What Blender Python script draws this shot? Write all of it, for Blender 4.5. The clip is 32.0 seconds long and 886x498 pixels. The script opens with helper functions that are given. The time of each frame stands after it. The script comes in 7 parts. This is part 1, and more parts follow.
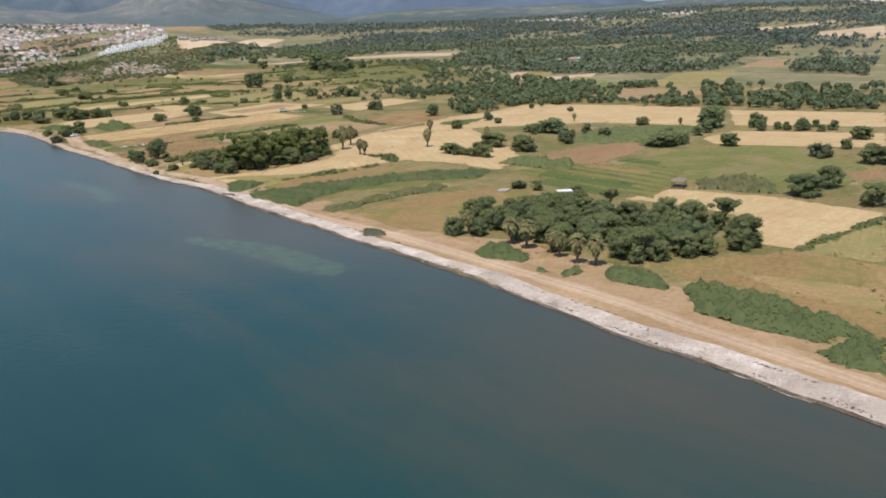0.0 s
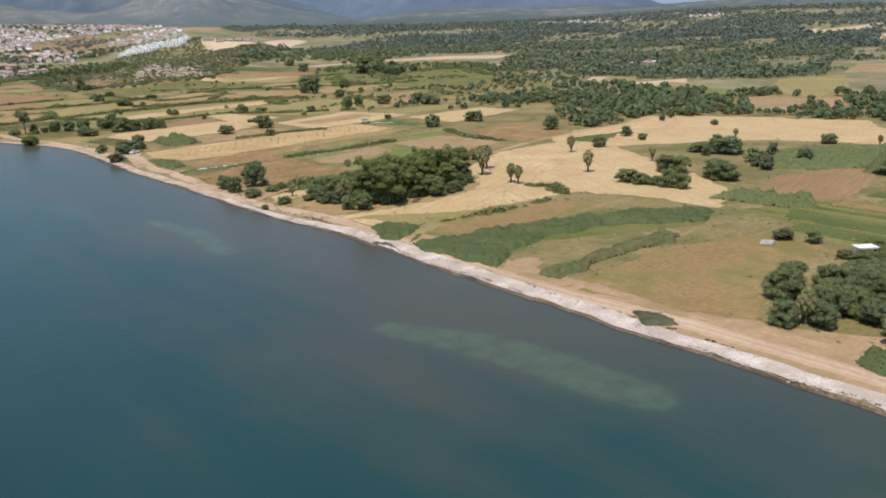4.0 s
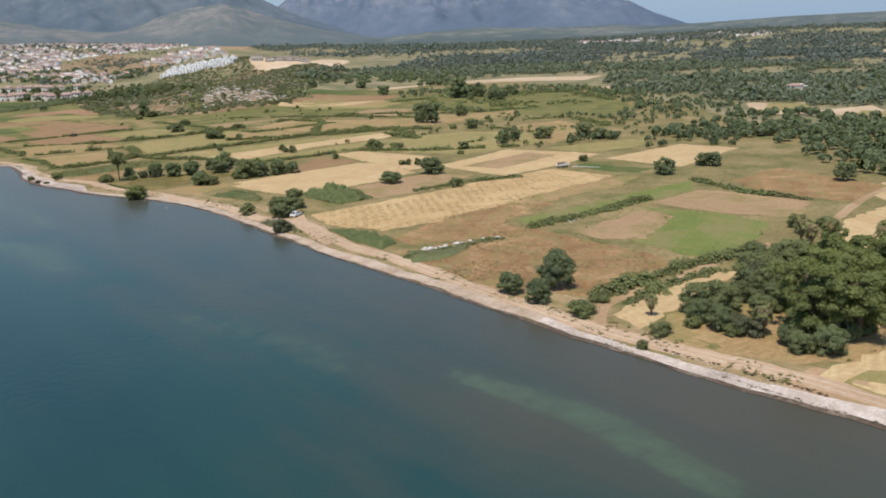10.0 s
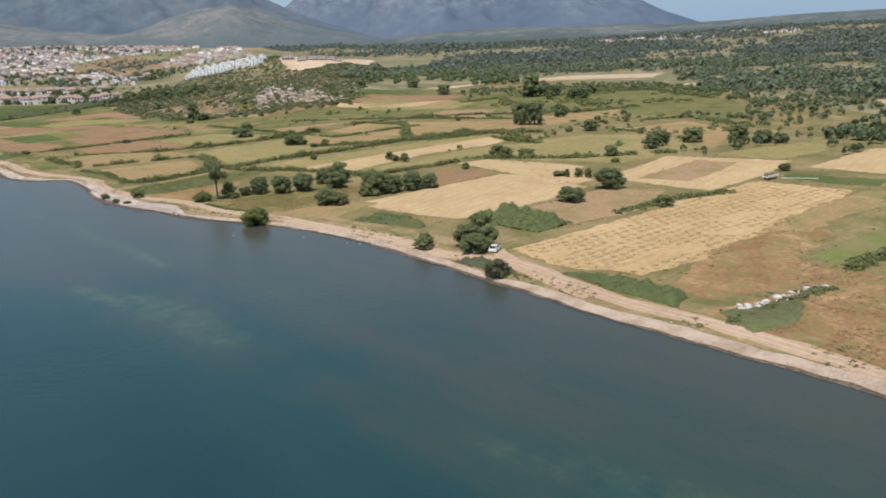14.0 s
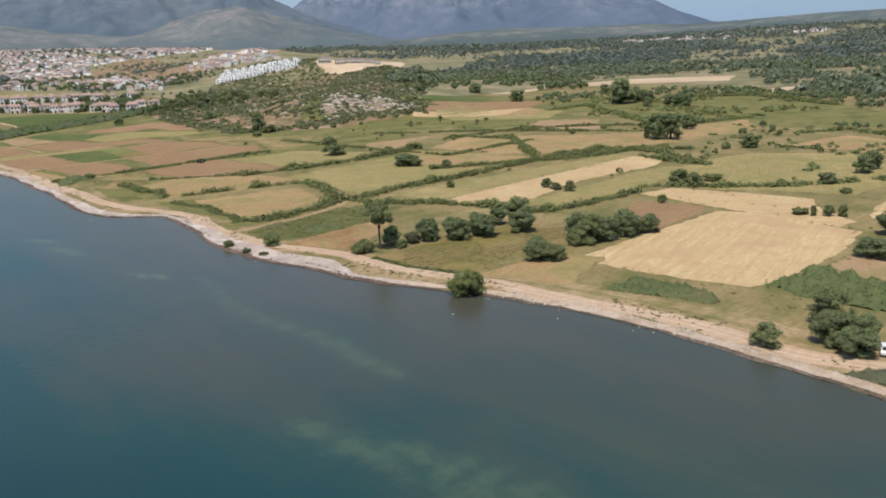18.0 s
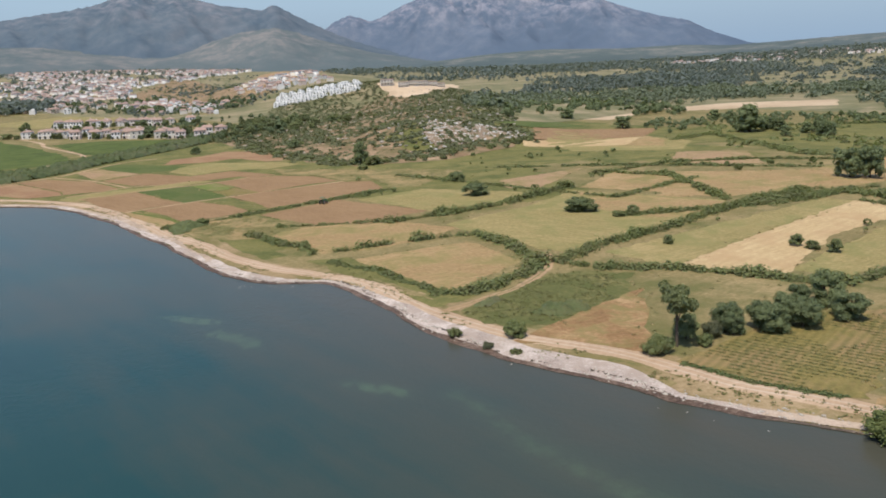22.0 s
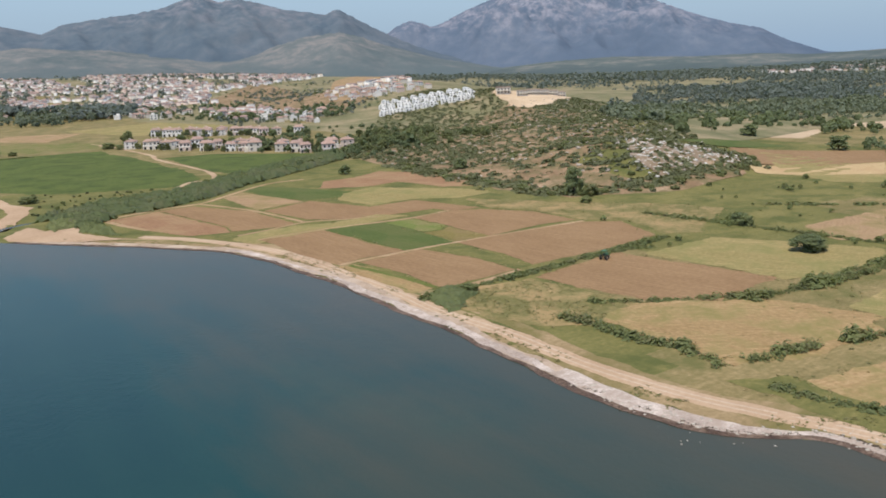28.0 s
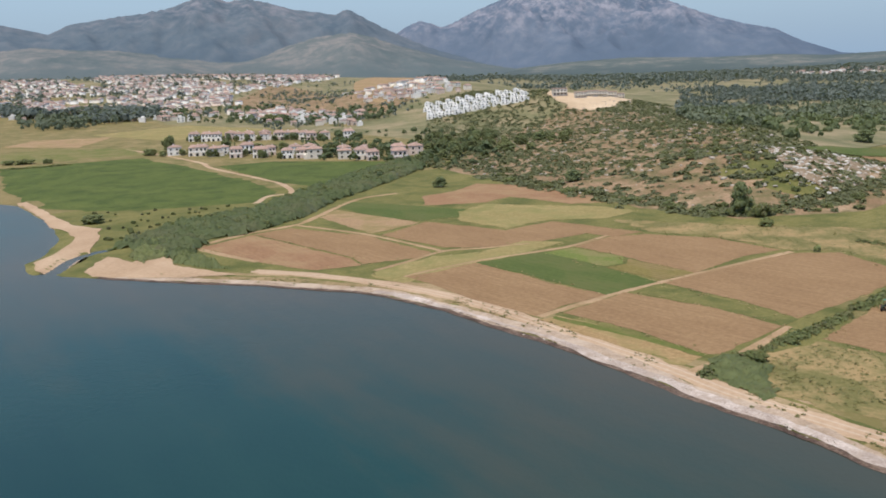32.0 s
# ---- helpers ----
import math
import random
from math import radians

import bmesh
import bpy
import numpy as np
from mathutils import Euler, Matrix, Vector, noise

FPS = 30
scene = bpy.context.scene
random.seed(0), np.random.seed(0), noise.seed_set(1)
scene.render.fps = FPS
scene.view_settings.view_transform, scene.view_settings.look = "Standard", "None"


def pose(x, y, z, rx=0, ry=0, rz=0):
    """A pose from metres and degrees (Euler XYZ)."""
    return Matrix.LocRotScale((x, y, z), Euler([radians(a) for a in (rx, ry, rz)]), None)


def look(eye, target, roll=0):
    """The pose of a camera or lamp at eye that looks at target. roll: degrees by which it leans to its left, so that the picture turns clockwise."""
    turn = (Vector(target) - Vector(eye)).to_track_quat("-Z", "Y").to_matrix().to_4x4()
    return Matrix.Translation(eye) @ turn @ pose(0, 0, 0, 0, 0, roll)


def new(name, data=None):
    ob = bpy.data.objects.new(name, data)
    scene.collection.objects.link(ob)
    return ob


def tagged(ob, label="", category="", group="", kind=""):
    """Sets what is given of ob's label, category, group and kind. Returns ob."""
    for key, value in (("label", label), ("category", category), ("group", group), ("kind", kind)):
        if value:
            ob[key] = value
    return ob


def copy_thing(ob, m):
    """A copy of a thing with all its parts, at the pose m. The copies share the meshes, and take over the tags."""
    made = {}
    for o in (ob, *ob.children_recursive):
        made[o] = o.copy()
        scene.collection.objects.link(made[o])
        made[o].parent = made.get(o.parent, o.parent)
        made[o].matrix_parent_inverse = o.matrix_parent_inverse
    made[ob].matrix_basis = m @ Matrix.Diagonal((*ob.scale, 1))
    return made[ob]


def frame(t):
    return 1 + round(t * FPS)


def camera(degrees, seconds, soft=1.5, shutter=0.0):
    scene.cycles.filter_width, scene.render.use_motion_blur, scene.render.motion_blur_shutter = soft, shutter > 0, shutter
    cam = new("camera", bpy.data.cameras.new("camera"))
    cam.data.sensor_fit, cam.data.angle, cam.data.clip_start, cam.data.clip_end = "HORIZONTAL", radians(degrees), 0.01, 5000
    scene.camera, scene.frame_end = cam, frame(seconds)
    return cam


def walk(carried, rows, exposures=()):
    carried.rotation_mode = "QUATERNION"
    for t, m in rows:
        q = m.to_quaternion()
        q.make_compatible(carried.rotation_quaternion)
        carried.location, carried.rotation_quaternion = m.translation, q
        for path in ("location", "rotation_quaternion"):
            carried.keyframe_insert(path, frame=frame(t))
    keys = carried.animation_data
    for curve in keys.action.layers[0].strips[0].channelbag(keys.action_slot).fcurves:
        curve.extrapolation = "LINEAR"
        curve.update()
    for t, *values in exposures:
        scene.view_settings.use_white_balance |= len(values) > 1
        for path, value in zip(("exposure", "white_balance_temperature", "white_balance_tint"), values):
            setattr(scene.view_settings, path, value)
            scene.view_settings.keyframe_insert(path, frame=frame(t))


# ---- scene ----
from mathutils.geometry import delaunay_2d_cdt

cam = camera(55.7, 32.0, soft=1.8)
METRES, EYE, TILT, LEAN, TURN = 625.0, 50.0, 0.0, 0.0, -40.4
ROWS = [
    (0.0, 0.0, 0.0, 0.0, -0.6, -15.74, 2.11),
    (0.5, -0.0093, 0.0127, -0.0003, -0.58, -15.71, 2.11),
    (1.0, -0.0195, 0.0264, -0.0006, -0.54, -15.69, 2.07),
    (1.5, -0.0282, 0.0382, -0.0008, -0.52, -15.67, 2.04),
    (2.0, -0.0386, 0.0519, -0.0009, -0.5, -15.65, 2.0),
    (2.5, -0.049, 0.0657, -0.0012, -0.47, -15.63, 1.98),
    (3.0, -0.0587, 0.0783, -0.0014, -0.45, -15.61, 1.97),
    (3.5, -0.0695, 0.0917, -0.0017, -0.44, -15.6, 1.95),
    (5.5, -0.1111, 0.1448, -0.0013, -0.42, -15.54, 1.92),
    (6.0, -0.121, 0.1574, -0.0009, -0.37, -15.42, 1.93),
    (6.5, -0.1317, 0.1714, -0.0005, -0.25, -15.14, 1.95),
    (7.0, -0.1414, 0.1842, -0.0003, -0.16, -14.87, 1.96),
    (7.5, -0.1511, 0.1969, -0.0003, -0.03, -14.57, 1.95),
    (8.0, -0.1619, 0.2108, -0.0006, 0.09, -14.33, 1.9),
    (8.5, -0.1727, 0.2239, -0.0007, 0.08, -14.33, 1.91),
    (9.0, -0.1829, 0.236, -0.0009, 0.07, -14.33, 1.9),
    (9.5, -0.1932, 0.2479, -0.0012, 0.05, -14.32, 1.91),
    (10.0, -0.2053, 0.2617, -0.0019, 0.04, -14.3, 1.9),
    (10.5, -0.2148, 0.2725, -0.0023, 0.03, -14.3, 1.98),
    (11.0, -0.2271, 0.2862, -0.0031, 0.01, -14.29, 2.01),
    (11.5, -0.2366, 0.297, -0.0039, 0.0, -14.28, 2.04),
    (12.0, -0.2488, 0.3107, -0.005, -0.01, -14.26, 2.1),
    (12.5, -0.2582, 0.3217, -0.0059, -0.01, -14.25, 2.13),
    (13.0, -0.2692, 0.3347, -0.0069, -0.02, -14.23, 2.18),
    (13.5, -0.2794, 0.3464, -0.0076, -0.02, -14.21, 2.21),
    (14.0, -0.2906, 0.3592, -0.0081, -0.04, -14.2, 2.28),
    (14.5, -0.3008, 0.3707, -0.0082, -0.04, -14.19, 2.32),
    (16.5, -0.3441, 0.4185, -0.0061, -0.06, -14.2, 2.39),
    (17.0, -0.355, 0.4307, -0.0054, -0.05, -14.16, 2.42),
    (17.5, -0.365, 0.4416, -0.0046, -0.05, -14.15, 2.44),
    (18.0, -0.3758, 0.4534, -0.004, -0.05, -14.15, 2.5),
    (18.5, -0.3849, 0.4631, -0.0032, -0.06, -14.14, 2.52),
    (19.0, -0.3955, 0.4746, -0.0025, -0.04, -14.11, 2.54),
    (19.5, -0.4054, 0.4851, -0.0019, -0.01, -14.06, 2.54),
    (20.0, -0.4169, 0.4971, -0.0014, 0.14, -13.87, 2.54),
    (20.5, -0.4267, 0.5074, -0.0009, 0.39, -13.56, 2.57),
    (21.0, -0.4368, 0.5174, -0.0007, 0.69, -13.25, 2.56),
    (21.5, -0.4477, 0.5284, -0.0004, 1.06, -12.93, 2.56),
    (22.0, -0.4577, 0.5384, -0.0002, 1.46, -12.7, 2.54),
    (22.5, -0.4675, 0.5487, 0.0, 2.03, -12.47, 2.41),
    (23.0, -0.4782, 0.5597, 0.0004, 2.95, -12.24, 2.26),
    (23.5, -0.4897, 0.5713, 0.0009, 3.81, -12.05, 2.07),
    (24.0, -0.4996, 0.5813, 0.0012, 4.26, -11.99, 2.02),
    (24.5, -0.5095, 0.5912, 0.0018, 4.39, -11.99, 2.03),
    (25.0, -0.5201, 0.6019, 0.0024, 4.46, -12.03, 2.08),
    (25.5, -0.5301, 0.6116, 0.0029, 4.54, -12.1, 2.07),
    (27.5, -0.573, 0.6526, 0.0045, 4.62, -12.19, 2.04),
    (28.0, -0.5833, 0.6621, 0.0046, 4.63, -12.17, 2.0),
    (28.5, -0.5936, 0.6717, 0.0047, 4.66, -12.16, 1.99),
    (29.0, -0.6049, 0.6819, 0.0048, 4.68, -12.14, 1.97),
    (29.5, -0.6153, 0.6912, 0.0048, 4.69, -12.13, 1.98),
    (30.0, -0.6266, 0.7013, 0.0048, 4.69, -12.12, 1.99),
    (30.5, -0.6372, 0.7106, 0.0048, 4.69, -12.12, 1.97),
    (31.0, -0.6488, 0.7204, 0.005, 4.67, -12.11, 1.98),
    (31.5, -0.6586, 0.7289, 0.0053, 4.66, -12.11, 1.97),
    (32.0, -0.6701, 0.7389, 0.0059, 4.65, -12.1, 1.96),
]
walk(cam, [(t, pose(0, 0, EYE, TILT, LEAN, TURN) @ pose(METRES * x, METRES * y, METRES * z, 90 + pitch, roll, yaw)) for t, x, y, z, yaw, pitch, roll in ROWS])

# ---- light ----
SUN = Vector((-0.34, -0.18, 0.925)).normalized()
world = bpy.data.worlds.new("world")
scene.world = world
world.use_nodes = True
wt = world.node_tree
sky = wt.nodes.new("ShaderNodeTexSky")
sky.sky_type, sky.sun_disc = "NISHITA", False
sky.sun_elevation, sky.sun_rotation = math.asin(SUN.z), math.atan2(SUN.x, SUN.y)
sky.altitude, sky.air_density, sky.dust_density, sky.ozone_density = 50, 1.0, 0.4, 1.5
gen = wt.nodes.new("ShaderNodeTexCoord")
sep = wt.nodes.new("ShaderNodeSeparateXYZ")
wt.links.new(gen.outputs["Generated"], sep.inputs[0])
low = wt.nodes.new("ShaderNodeMapRange")
low.interpolation_type = "SMOOTHSTEP"
low.inputs[1].default_value, low.inputs[2].default_value = -0.02, 0.32
wt.links.new(sep.outputs[2], low.inputs[0])
haze = wt.nodes.new("ShaderNodeMix")
haze.data_type = "RGBA"
haze.inputs[6].default_value = (1.85, 2.6, 3.55, 1.0)
wt.links.new(low.outputs[0], haze.inputs[0])
wt.links.new(sky.outputs[0], haze.inputs[7])
wt.links.new(haze.outputs[2], wt.nodes["Background"].inputs[0])
wt.nodes["Background"].inputs[1].default_value = 0.15
sun = new("sun", bpy.data.lights.new("sun", "SUN"))
sun.data.energy, sun.data.angle, sun.data.color = 3.95, radians(0.5), (1.0, 0.92, 0.79)
sun.matrix_world = look(SUN * 100, (0, 0, 0))
scene.view_settings.exposure = 0.15

# ---- materials ----
def node_mat(name):
    m = bpy.data.materials.new(name)
    m.use_nodes = True
    nt = m.node_tree
    return m, nt, nt.nodes["Principled BSDF"]


def rgb(c):
    return (c[0], c[1], c[2], 1.0)


def noise_node(nt, vec, scale, detail=4.0, rough=0.6):
    n = nt.nodes.new("ShaderNodeTexNoise")
    n.inputs["Scale"].default_value, n.inputs["Detail"].default_value, n.inputs["Roughness"].default_value = scale, detail, rough
    nt.links.new(vec, n.inputs["Vector"])
    return n.outputs[0]


def ramp(nt, fac, stops):
    r = nt.nodes.new("ShaderNodeValToRGB")
    e = r.color_ramp.elements
    while len(e) < len(stops):
        e.new(0.5)
    for el, (p, c) in zip(e, stops):
        el.position, el.color = p, rgb(c)
    nt.links.new(fac, r.inputs[0])
    return r.outputs[0]


def mix(nt, fac, a, b, kind="MIX"):
    n = nt.nodes.new("ShaderNodeMix")
    n.data_type, n.blend_type = "RGBA", kind
    for sock, v in ((n.inputs[0], fac), (n.inputs[6], a), (n.inputs[7], b)):
        if isinstance(v, (int, float)):
            sock.default_value = v
        elif isinstance(v, tuple):
            sock.default_value = rgb(v)
        else:
            nt.links.new(v, sock)
    return n.outputs[2]


def step(nt, fac, lo, hi):
    n = nt.nodes.new("ShaderNodeMapRange")
    n.inputs[1].default_value, n.inputs[2].default_value = lo, hi
    nt.links.new(fac, n.inputs[0])
    return n.outputs[0]


def bump(nt, bsdf, height, strength, dist):
    b = nt.nodes.new("ShaderNodeBump")
    b.inputs["Strength"].default_value, b.inputs["Distance"].default_value = strength, dist
    nt.links.new(height, b.inputs["Height"])
    nt.links.new(b.outputs[0], bsdf.inputs["Normal"])


def coords(nt, kind="Object", stretch=None):
    out = nt.nodes.new("ShaderNodeTexCoord").outputs[kind]
    if stretch:
        m = nt.nodes.new("ShaderNodeMapping")
        m.inputs["Scale"].default_value = stretch
        nt.links.new(out, m.inputs["Vector"])
        out = m.outputs[0]
    return out


def soil(name, low, mid, high, patch=None, rows=0.0, row_col=None, row_amt=0.5, big=0.035, fine=0.9, rough=0.95, streak=0.0):
    """Earth, grass or stubble: three tones at two scales, other growth in patches, and rows or streaks along local x."""
    low, mid, high, patch = [c and (1.05 * c[0], 0.985 * c[1], 0.97 * c[2]) for c in (low, mid, high, patch)]
    m, nt, b = node_mat(name)
    vec = coords(nt)
    a = noise_node(nt, vec, big, 5.0, 0.62)
    f = noise_node(nt, vec, fine, 4.0, 0.7)
    s = noise_node(nt, coords(nt, stretch=(0.06, 0.9, 1.0)), 1.0, 4.0, 0.7)
    both = mix(nt, 0.42, mix(nt, streak, a, s), f)
    col = ramp(nt, both, [(0.37, low), (0.5, mid), (0.63, high)])
    if patch:
        p = step(nt, noise_node(nt, vec, big * 1.7, 6.0, 0.7), 0.46, 0.62)
        col = mix(nt, p, col, patch)
    if rows:
        w = nt.nodes.new("ShaderNodeTexWave")
        w.bands_direction = "Y"
        w.inputs["Scale"].default_value, w.inputs["Distortion"].default_value = 0.314 / rows, 2.8
        w.inputs["Detail"].default_value, w.inputs["Detail Scale"].default_value = 3.0, 0.6
        nt.links.new(vec, w.inputs["Vector"])
        wob = mix(nt, 1.0, w.outputs[1], step(nt, noise_node(nt, vec, 0.09, 4.0), 0.3, 0.65), "MULTIPLY")
        fade = mix(nt, 1.0, wob, (row_amt,) * 3, "MULTIPLY")
        col = mix(nt, fade, col, row_col)
    nt.links.new(col, b.inputs["Base Color"])
    b.inputs["Roughness"].default_value = rough
    b.inputs["Specular IOR Level"].default_value = 0.15
    bump(nt, b, f, 0.6, 0.35)
    return m


def foliage(name, dark, lit, glow=0.24, fine=2.6, relief=0.8, dry=None, patch=0.09):
    """Leaves: tone by clump, by plant and by patch, withered patches, fine relief, partly let through by light."""
    m, nt, b = node_mat(name)
    geo = nt.nodes.new("ShaderNodeNewGeometry")
    obj = nt.nodes.new("ShaderNodeObjectInfo").outputs["Random"]
    k = noise_node(nt, geo.outputs["Position"], 0.5, 4.0)
    f = mix(nt, 0.4, mix(nt, 0.62, geo.outputs["Random Per Island"], obj), step(nt, k, 0.3, 0.7))
    col = ramp(nt, f, [(0.1, dark), (0.9, lit)])
    if dry:
        p = noise_node(nt, geo.outputs["Position"], patch, 5.0, 0.68)
        col = mix(nt, step(nt, mix(nt, 0.25, p, geo.outputs["Random Per Island"]), 0.50, 0.66), col, dry)
    nt.links.new(col, b.inputs["Base Color"])
    b.inputs["Roughness"].default_value, b.inputs["Specular IOR Level"].default_value = 0.6, 0.2
    bump(nt, b, noise_node(nt, geo.outputs["Position"], fine, 4.0, 0.7), relief, 0.5)
    tr = nt.nodes.new("ShaderNodeBsdfTranslucent")
    nt.links.new(mix(nt, 1.0, col, (1.0, 1.0, 0.55), "MULTIPLY"), tr.inputs[0])
    ms = nt.nodes.new("ShaderNodeMixShader")
    ms.inputs[0].default_value = glow
    nt.links.new(b.outputs[0], ms.inputs[1])
    nt.links.new(tr.outputs[0], ms.inputs[2])
    nt.links.new(ms.outputs[0], nt.nodes["Material Output"].inputs[0])
    return m


def plain(name, col, rough=0.8, var=0.18, scale=0.8, metal=0.0):
    m, nt, b = node_mat(name)
    vec = coords(nt)
    f = noise_node(nt, vec, scale, 5.0)
    col2 = tuple(max(0.0, c * (1 - 2 * var)) for c in col)
    base = ramp(nt, f, [(0.3, col2), (0.62, col)])
    rnd = nt.nodes.new("ShaderNodeObjectInfo").outputs["Random"]
    base = mix(nt, 1.0, base, ramp(nt, rnd, [(0.0, (0.82, 0.82, 0.82)), (1.0, (1.0, 0.98, 0.95))]), "MULTIPLY")
    nt.links.new(base, b.inputs["Base Color"])
    b.inputs["Roughness"].default_value, b.inputs["Metallic"].default_value = rough, metal
    bump(nt, b, noise_node(nt, vec, scale * 8, 3.0), 0.25, 0.02)
    return m


MEADOW = soil("meadow_grass", (0.128, 0.114, 0.048), (0.206, 0.172, 0.079), (0.310, 0.248, 0.130), patch=(0.122, 0.124, 0.046), streak=0.35)
GREENMEADOW = soil("green_meadow_grass", (0.100, 0.105, 0.036), (0.150, 0.148, 0.052), (0.225, 0.195, 0.080), patch=(0.085, 0.100, 0.032), streak=0.4)
# stubble for far fields, its colour washed out to stand for distance haze
FARSTUBBLE = soil("distance_paled_stubble", (0.350, 0.270, 0.175), (0.420, 0.335, 0.225), (0.490, 0.405, 0.285), big=0.01, fine=0.1)
STUBBLE = soil("pale_stubble", (0.330, 0.242, 0.125), (0.435, 0.340, 0.185), (0.550, 0.450, 0.270), patch=(0.390, 0.285, 0.155), rows=3.4, row_col=(0.34, 0.24, 0.125), row_amt=0.34, streak=0.6)
GOLD = soil("golden_straw", (0.320, 0.222, 0.105), (0.425, 0.312, 0.160), (0.520, 0.405, 0.230), rows=2.6, row_col=(0.31, 0.21, 0.10), row_amt=0.25, streak=0.5, fine=0.7)
DRY = soil("dry_grass", (0.200, 0.142, 0.064), (0.295, 0.212, 0.106), (0.410, 0.302, 0.165), patch=(0.205, 0.182, 0.072), streak=0.45)
PALEGREEN = soil("thin_green_grass", (0.165, 0.150, 0.055), (0.254, 0.215, 0.093), (0.375, 0.298, 0.150), patch=(0.194, 0.188, 0.072), streak=0.5)
RUST = soil("rusty_weeds", (0.150, 0.092, 0.042), (0.245, 0.155, 0.076), (0.370, 0.262, 0.140), patch=(0.200, 0.166, 0.068), fine=0.9, big=0.10)
BROWN = soil("ploughed_soil", (0.182, 0.116, 0.060), (0.236, 0.157, 0.084), (0.300, 0.210, 0.114), rows=2.2, row_col=(0.205, 0.135, 0.070), row_amt=0.18, streak=0.55)
TAN = soil("tan_soil", (0.225, 0.155, 0.088), (0.310, 0.220, 0.128), (0.390, 0.290, 0.175), patch=(0.215, 0.175, 0.078), streak=0.4)
BRIGHT = soil("fresh_green_crop", (0.094, 0.130, 0.034), (0.134, 0.170, 0.046), (0.195, 0.205, 0.080), patch=(0.190, 0.175, 0.075), streak=0.5)
GREEN = soil("bright_green_crop", (0.098, 0.116, 0.036), (0.138, 0.152, 0.050), (0.200, 0.192, 0.080), patch=(0.21, 0.175, 0.085), rows=3.0, row_col=(0.10, 0.115, 0.025), row_amt=0.35, streak=0.5)
CROP = soil("dark_green_crop", (0.052, 0.080, 0.022), (0.074, 0.106, 0.029), (0.108, 0.130, 0.042), patch=(0.095, 0.112, 0.038), rows=2.6, row_col=(0.13, 0.135, 0.05), row_amt=0.3, streak=0.5)
VINE = soil("row_crop", (0.120, 0.105, 0.038), (0.190, 0.160, 0.056), (0.26, 0.21, 0.085), patch=(0.24, 0.175, 0.085), rows=1.7, row_col=(0.085, 0.092, 0.028), row_amt=0.6, streak=0.6)
MARSH = soil("marsh_grass", (0.076, 0.098, 0.026), (0.108, 0.132, 0.034), (0.155, 0.166, 0.052), patch=(0.150, 0.140, 0.055), streak=0.4)
LUSH = soil("lush_green_field", (0.058, 0.086, 0.024), (0.082, 0.112, 0.030), (0.120, 0.140, 0.042), patch=(0.052, 0.078, 0.022), streak=0.35)
SAND = soil("sandy_ground", (0.255, 0.178, 0.102), (0.335, 0.240, 0.145), (0.420, 0.312, 0.198), patch=(0.255, 0.188, 0.098))
RUT = soil("worn_pale_dirt", (0.350, 0.275, 0.195), (0.430, 0.348, 0.258), (0.490, 0.405, 0.310))
TRACK = soil("dirt_track", (0.308, 0.222, 0.140), (0.388, 0.290, 0.193), (0.452, 0.354, 0.248))
PEBBLE = soil("pebble_beach", (0.250, 0.215, 0.180), (0.450, 0.408, 0.360), (0.660, 0.615, 0.565), patch=(0.400, 0.350, 0.298), fine=2.6, big=0.12)
VERGE = soil("sandy_turf", (0.180, 0.140, 0.070), (0.265, 0.205, 0.112), (0.365, 0.285, 0.175), patch=(0.155, 0.140, 0.055))
OLDGRASS = soil("worn_brown_grass", (0.165, 0.115, 0.050), (0.245, 0.172, 0.080), (0.330, 0.240, 0.120), patch=(0.165, 0.150, 0.052), streak=0.3)
REDSOIL = soil("reddish_ploughed_soil", (0.190, 0.112, 0.062), (0.252, 0.155, 0.088), (0.320, 0.210, 0.122), patch=(0.285, 0.200, 0.110), rows=2.2, row_col=(0.20, 0.125, 0.07), row_amt=0.25, streak=0.55)
WEEDY = soil("rough_weedy_grass", (0.098, 0.106, 0.036), (0.160, 0.150, 0.060), (0.280, 0.225, 0.110), patch=(0.300, 0.225, 0.112), big=0.05, fine=0.6, streak=0.25)
DEEPWEED = soil("tall_green_weeds", (0.072, 0.088, 0.030), (0.112, 0.118, 0.042), (0.180, 0.165, 0.068), patch=(0.085, 0.100, 0.033), big=0.08, fine=0.7)
STRIPS = soil("vegetable_rows", (0.115, 0.120, 0.036), (0.160, 0.155, 0.052), (0.225, 0.200, 0.085), rows=5.5, row_col=(0.055, 0.080, 0.024), row_amt=0.9, streak=0.7)
OUTCROP = soil("bare_limestone_ground", (0.150, 0.115, 0.075), (0.230, 0.185, 0.132), (0.330, 0.280, 0.220), patch=(0.165, 0.130, 0.075), big=0.08, fine=0.8)
TANPEBBLE = soil("tan_shingle", (0.240, 0.186, 0.130), (0.345, 0.276, 0.204), (0.455, 0.380, 0.300), patch=(0.44, 0.372, 0.296), fine=2.2, big=0.1)
GREYPEBBLE = soil("grey_white_pebbles", (0.240, 0.200, 0.170), (0.410, 0.362, 0.318), (0.610, 0.560, 0.510), patch=(0.350, 0.298, 0.250), fine=2.6, big=0.12)
REDWRACK = soil("reddish_wet_weed", (0.050, 0.034, 0.026), (0.100, 0.070, 0.052), (0.190, 0.145, 0.110), fine=1.6, big=0.2, rough=0.6)
WRACK = soil("wet_weed_on_shore", (0.055, 0.042, 0.030), (0.105, 0.082, 0.060), (0.20, 0.165, 0.125), fine=1.6, big=0.2, rough=0.6)
WOODFLOOR = soil("woodland_floor", (0.112, 0.122, 0.062), (0.152, 0.154, 0.080), (0.215, 0.200, 0.112), patch=(0.255, 0.220, 0.135), big=0.014, fine=0.12)
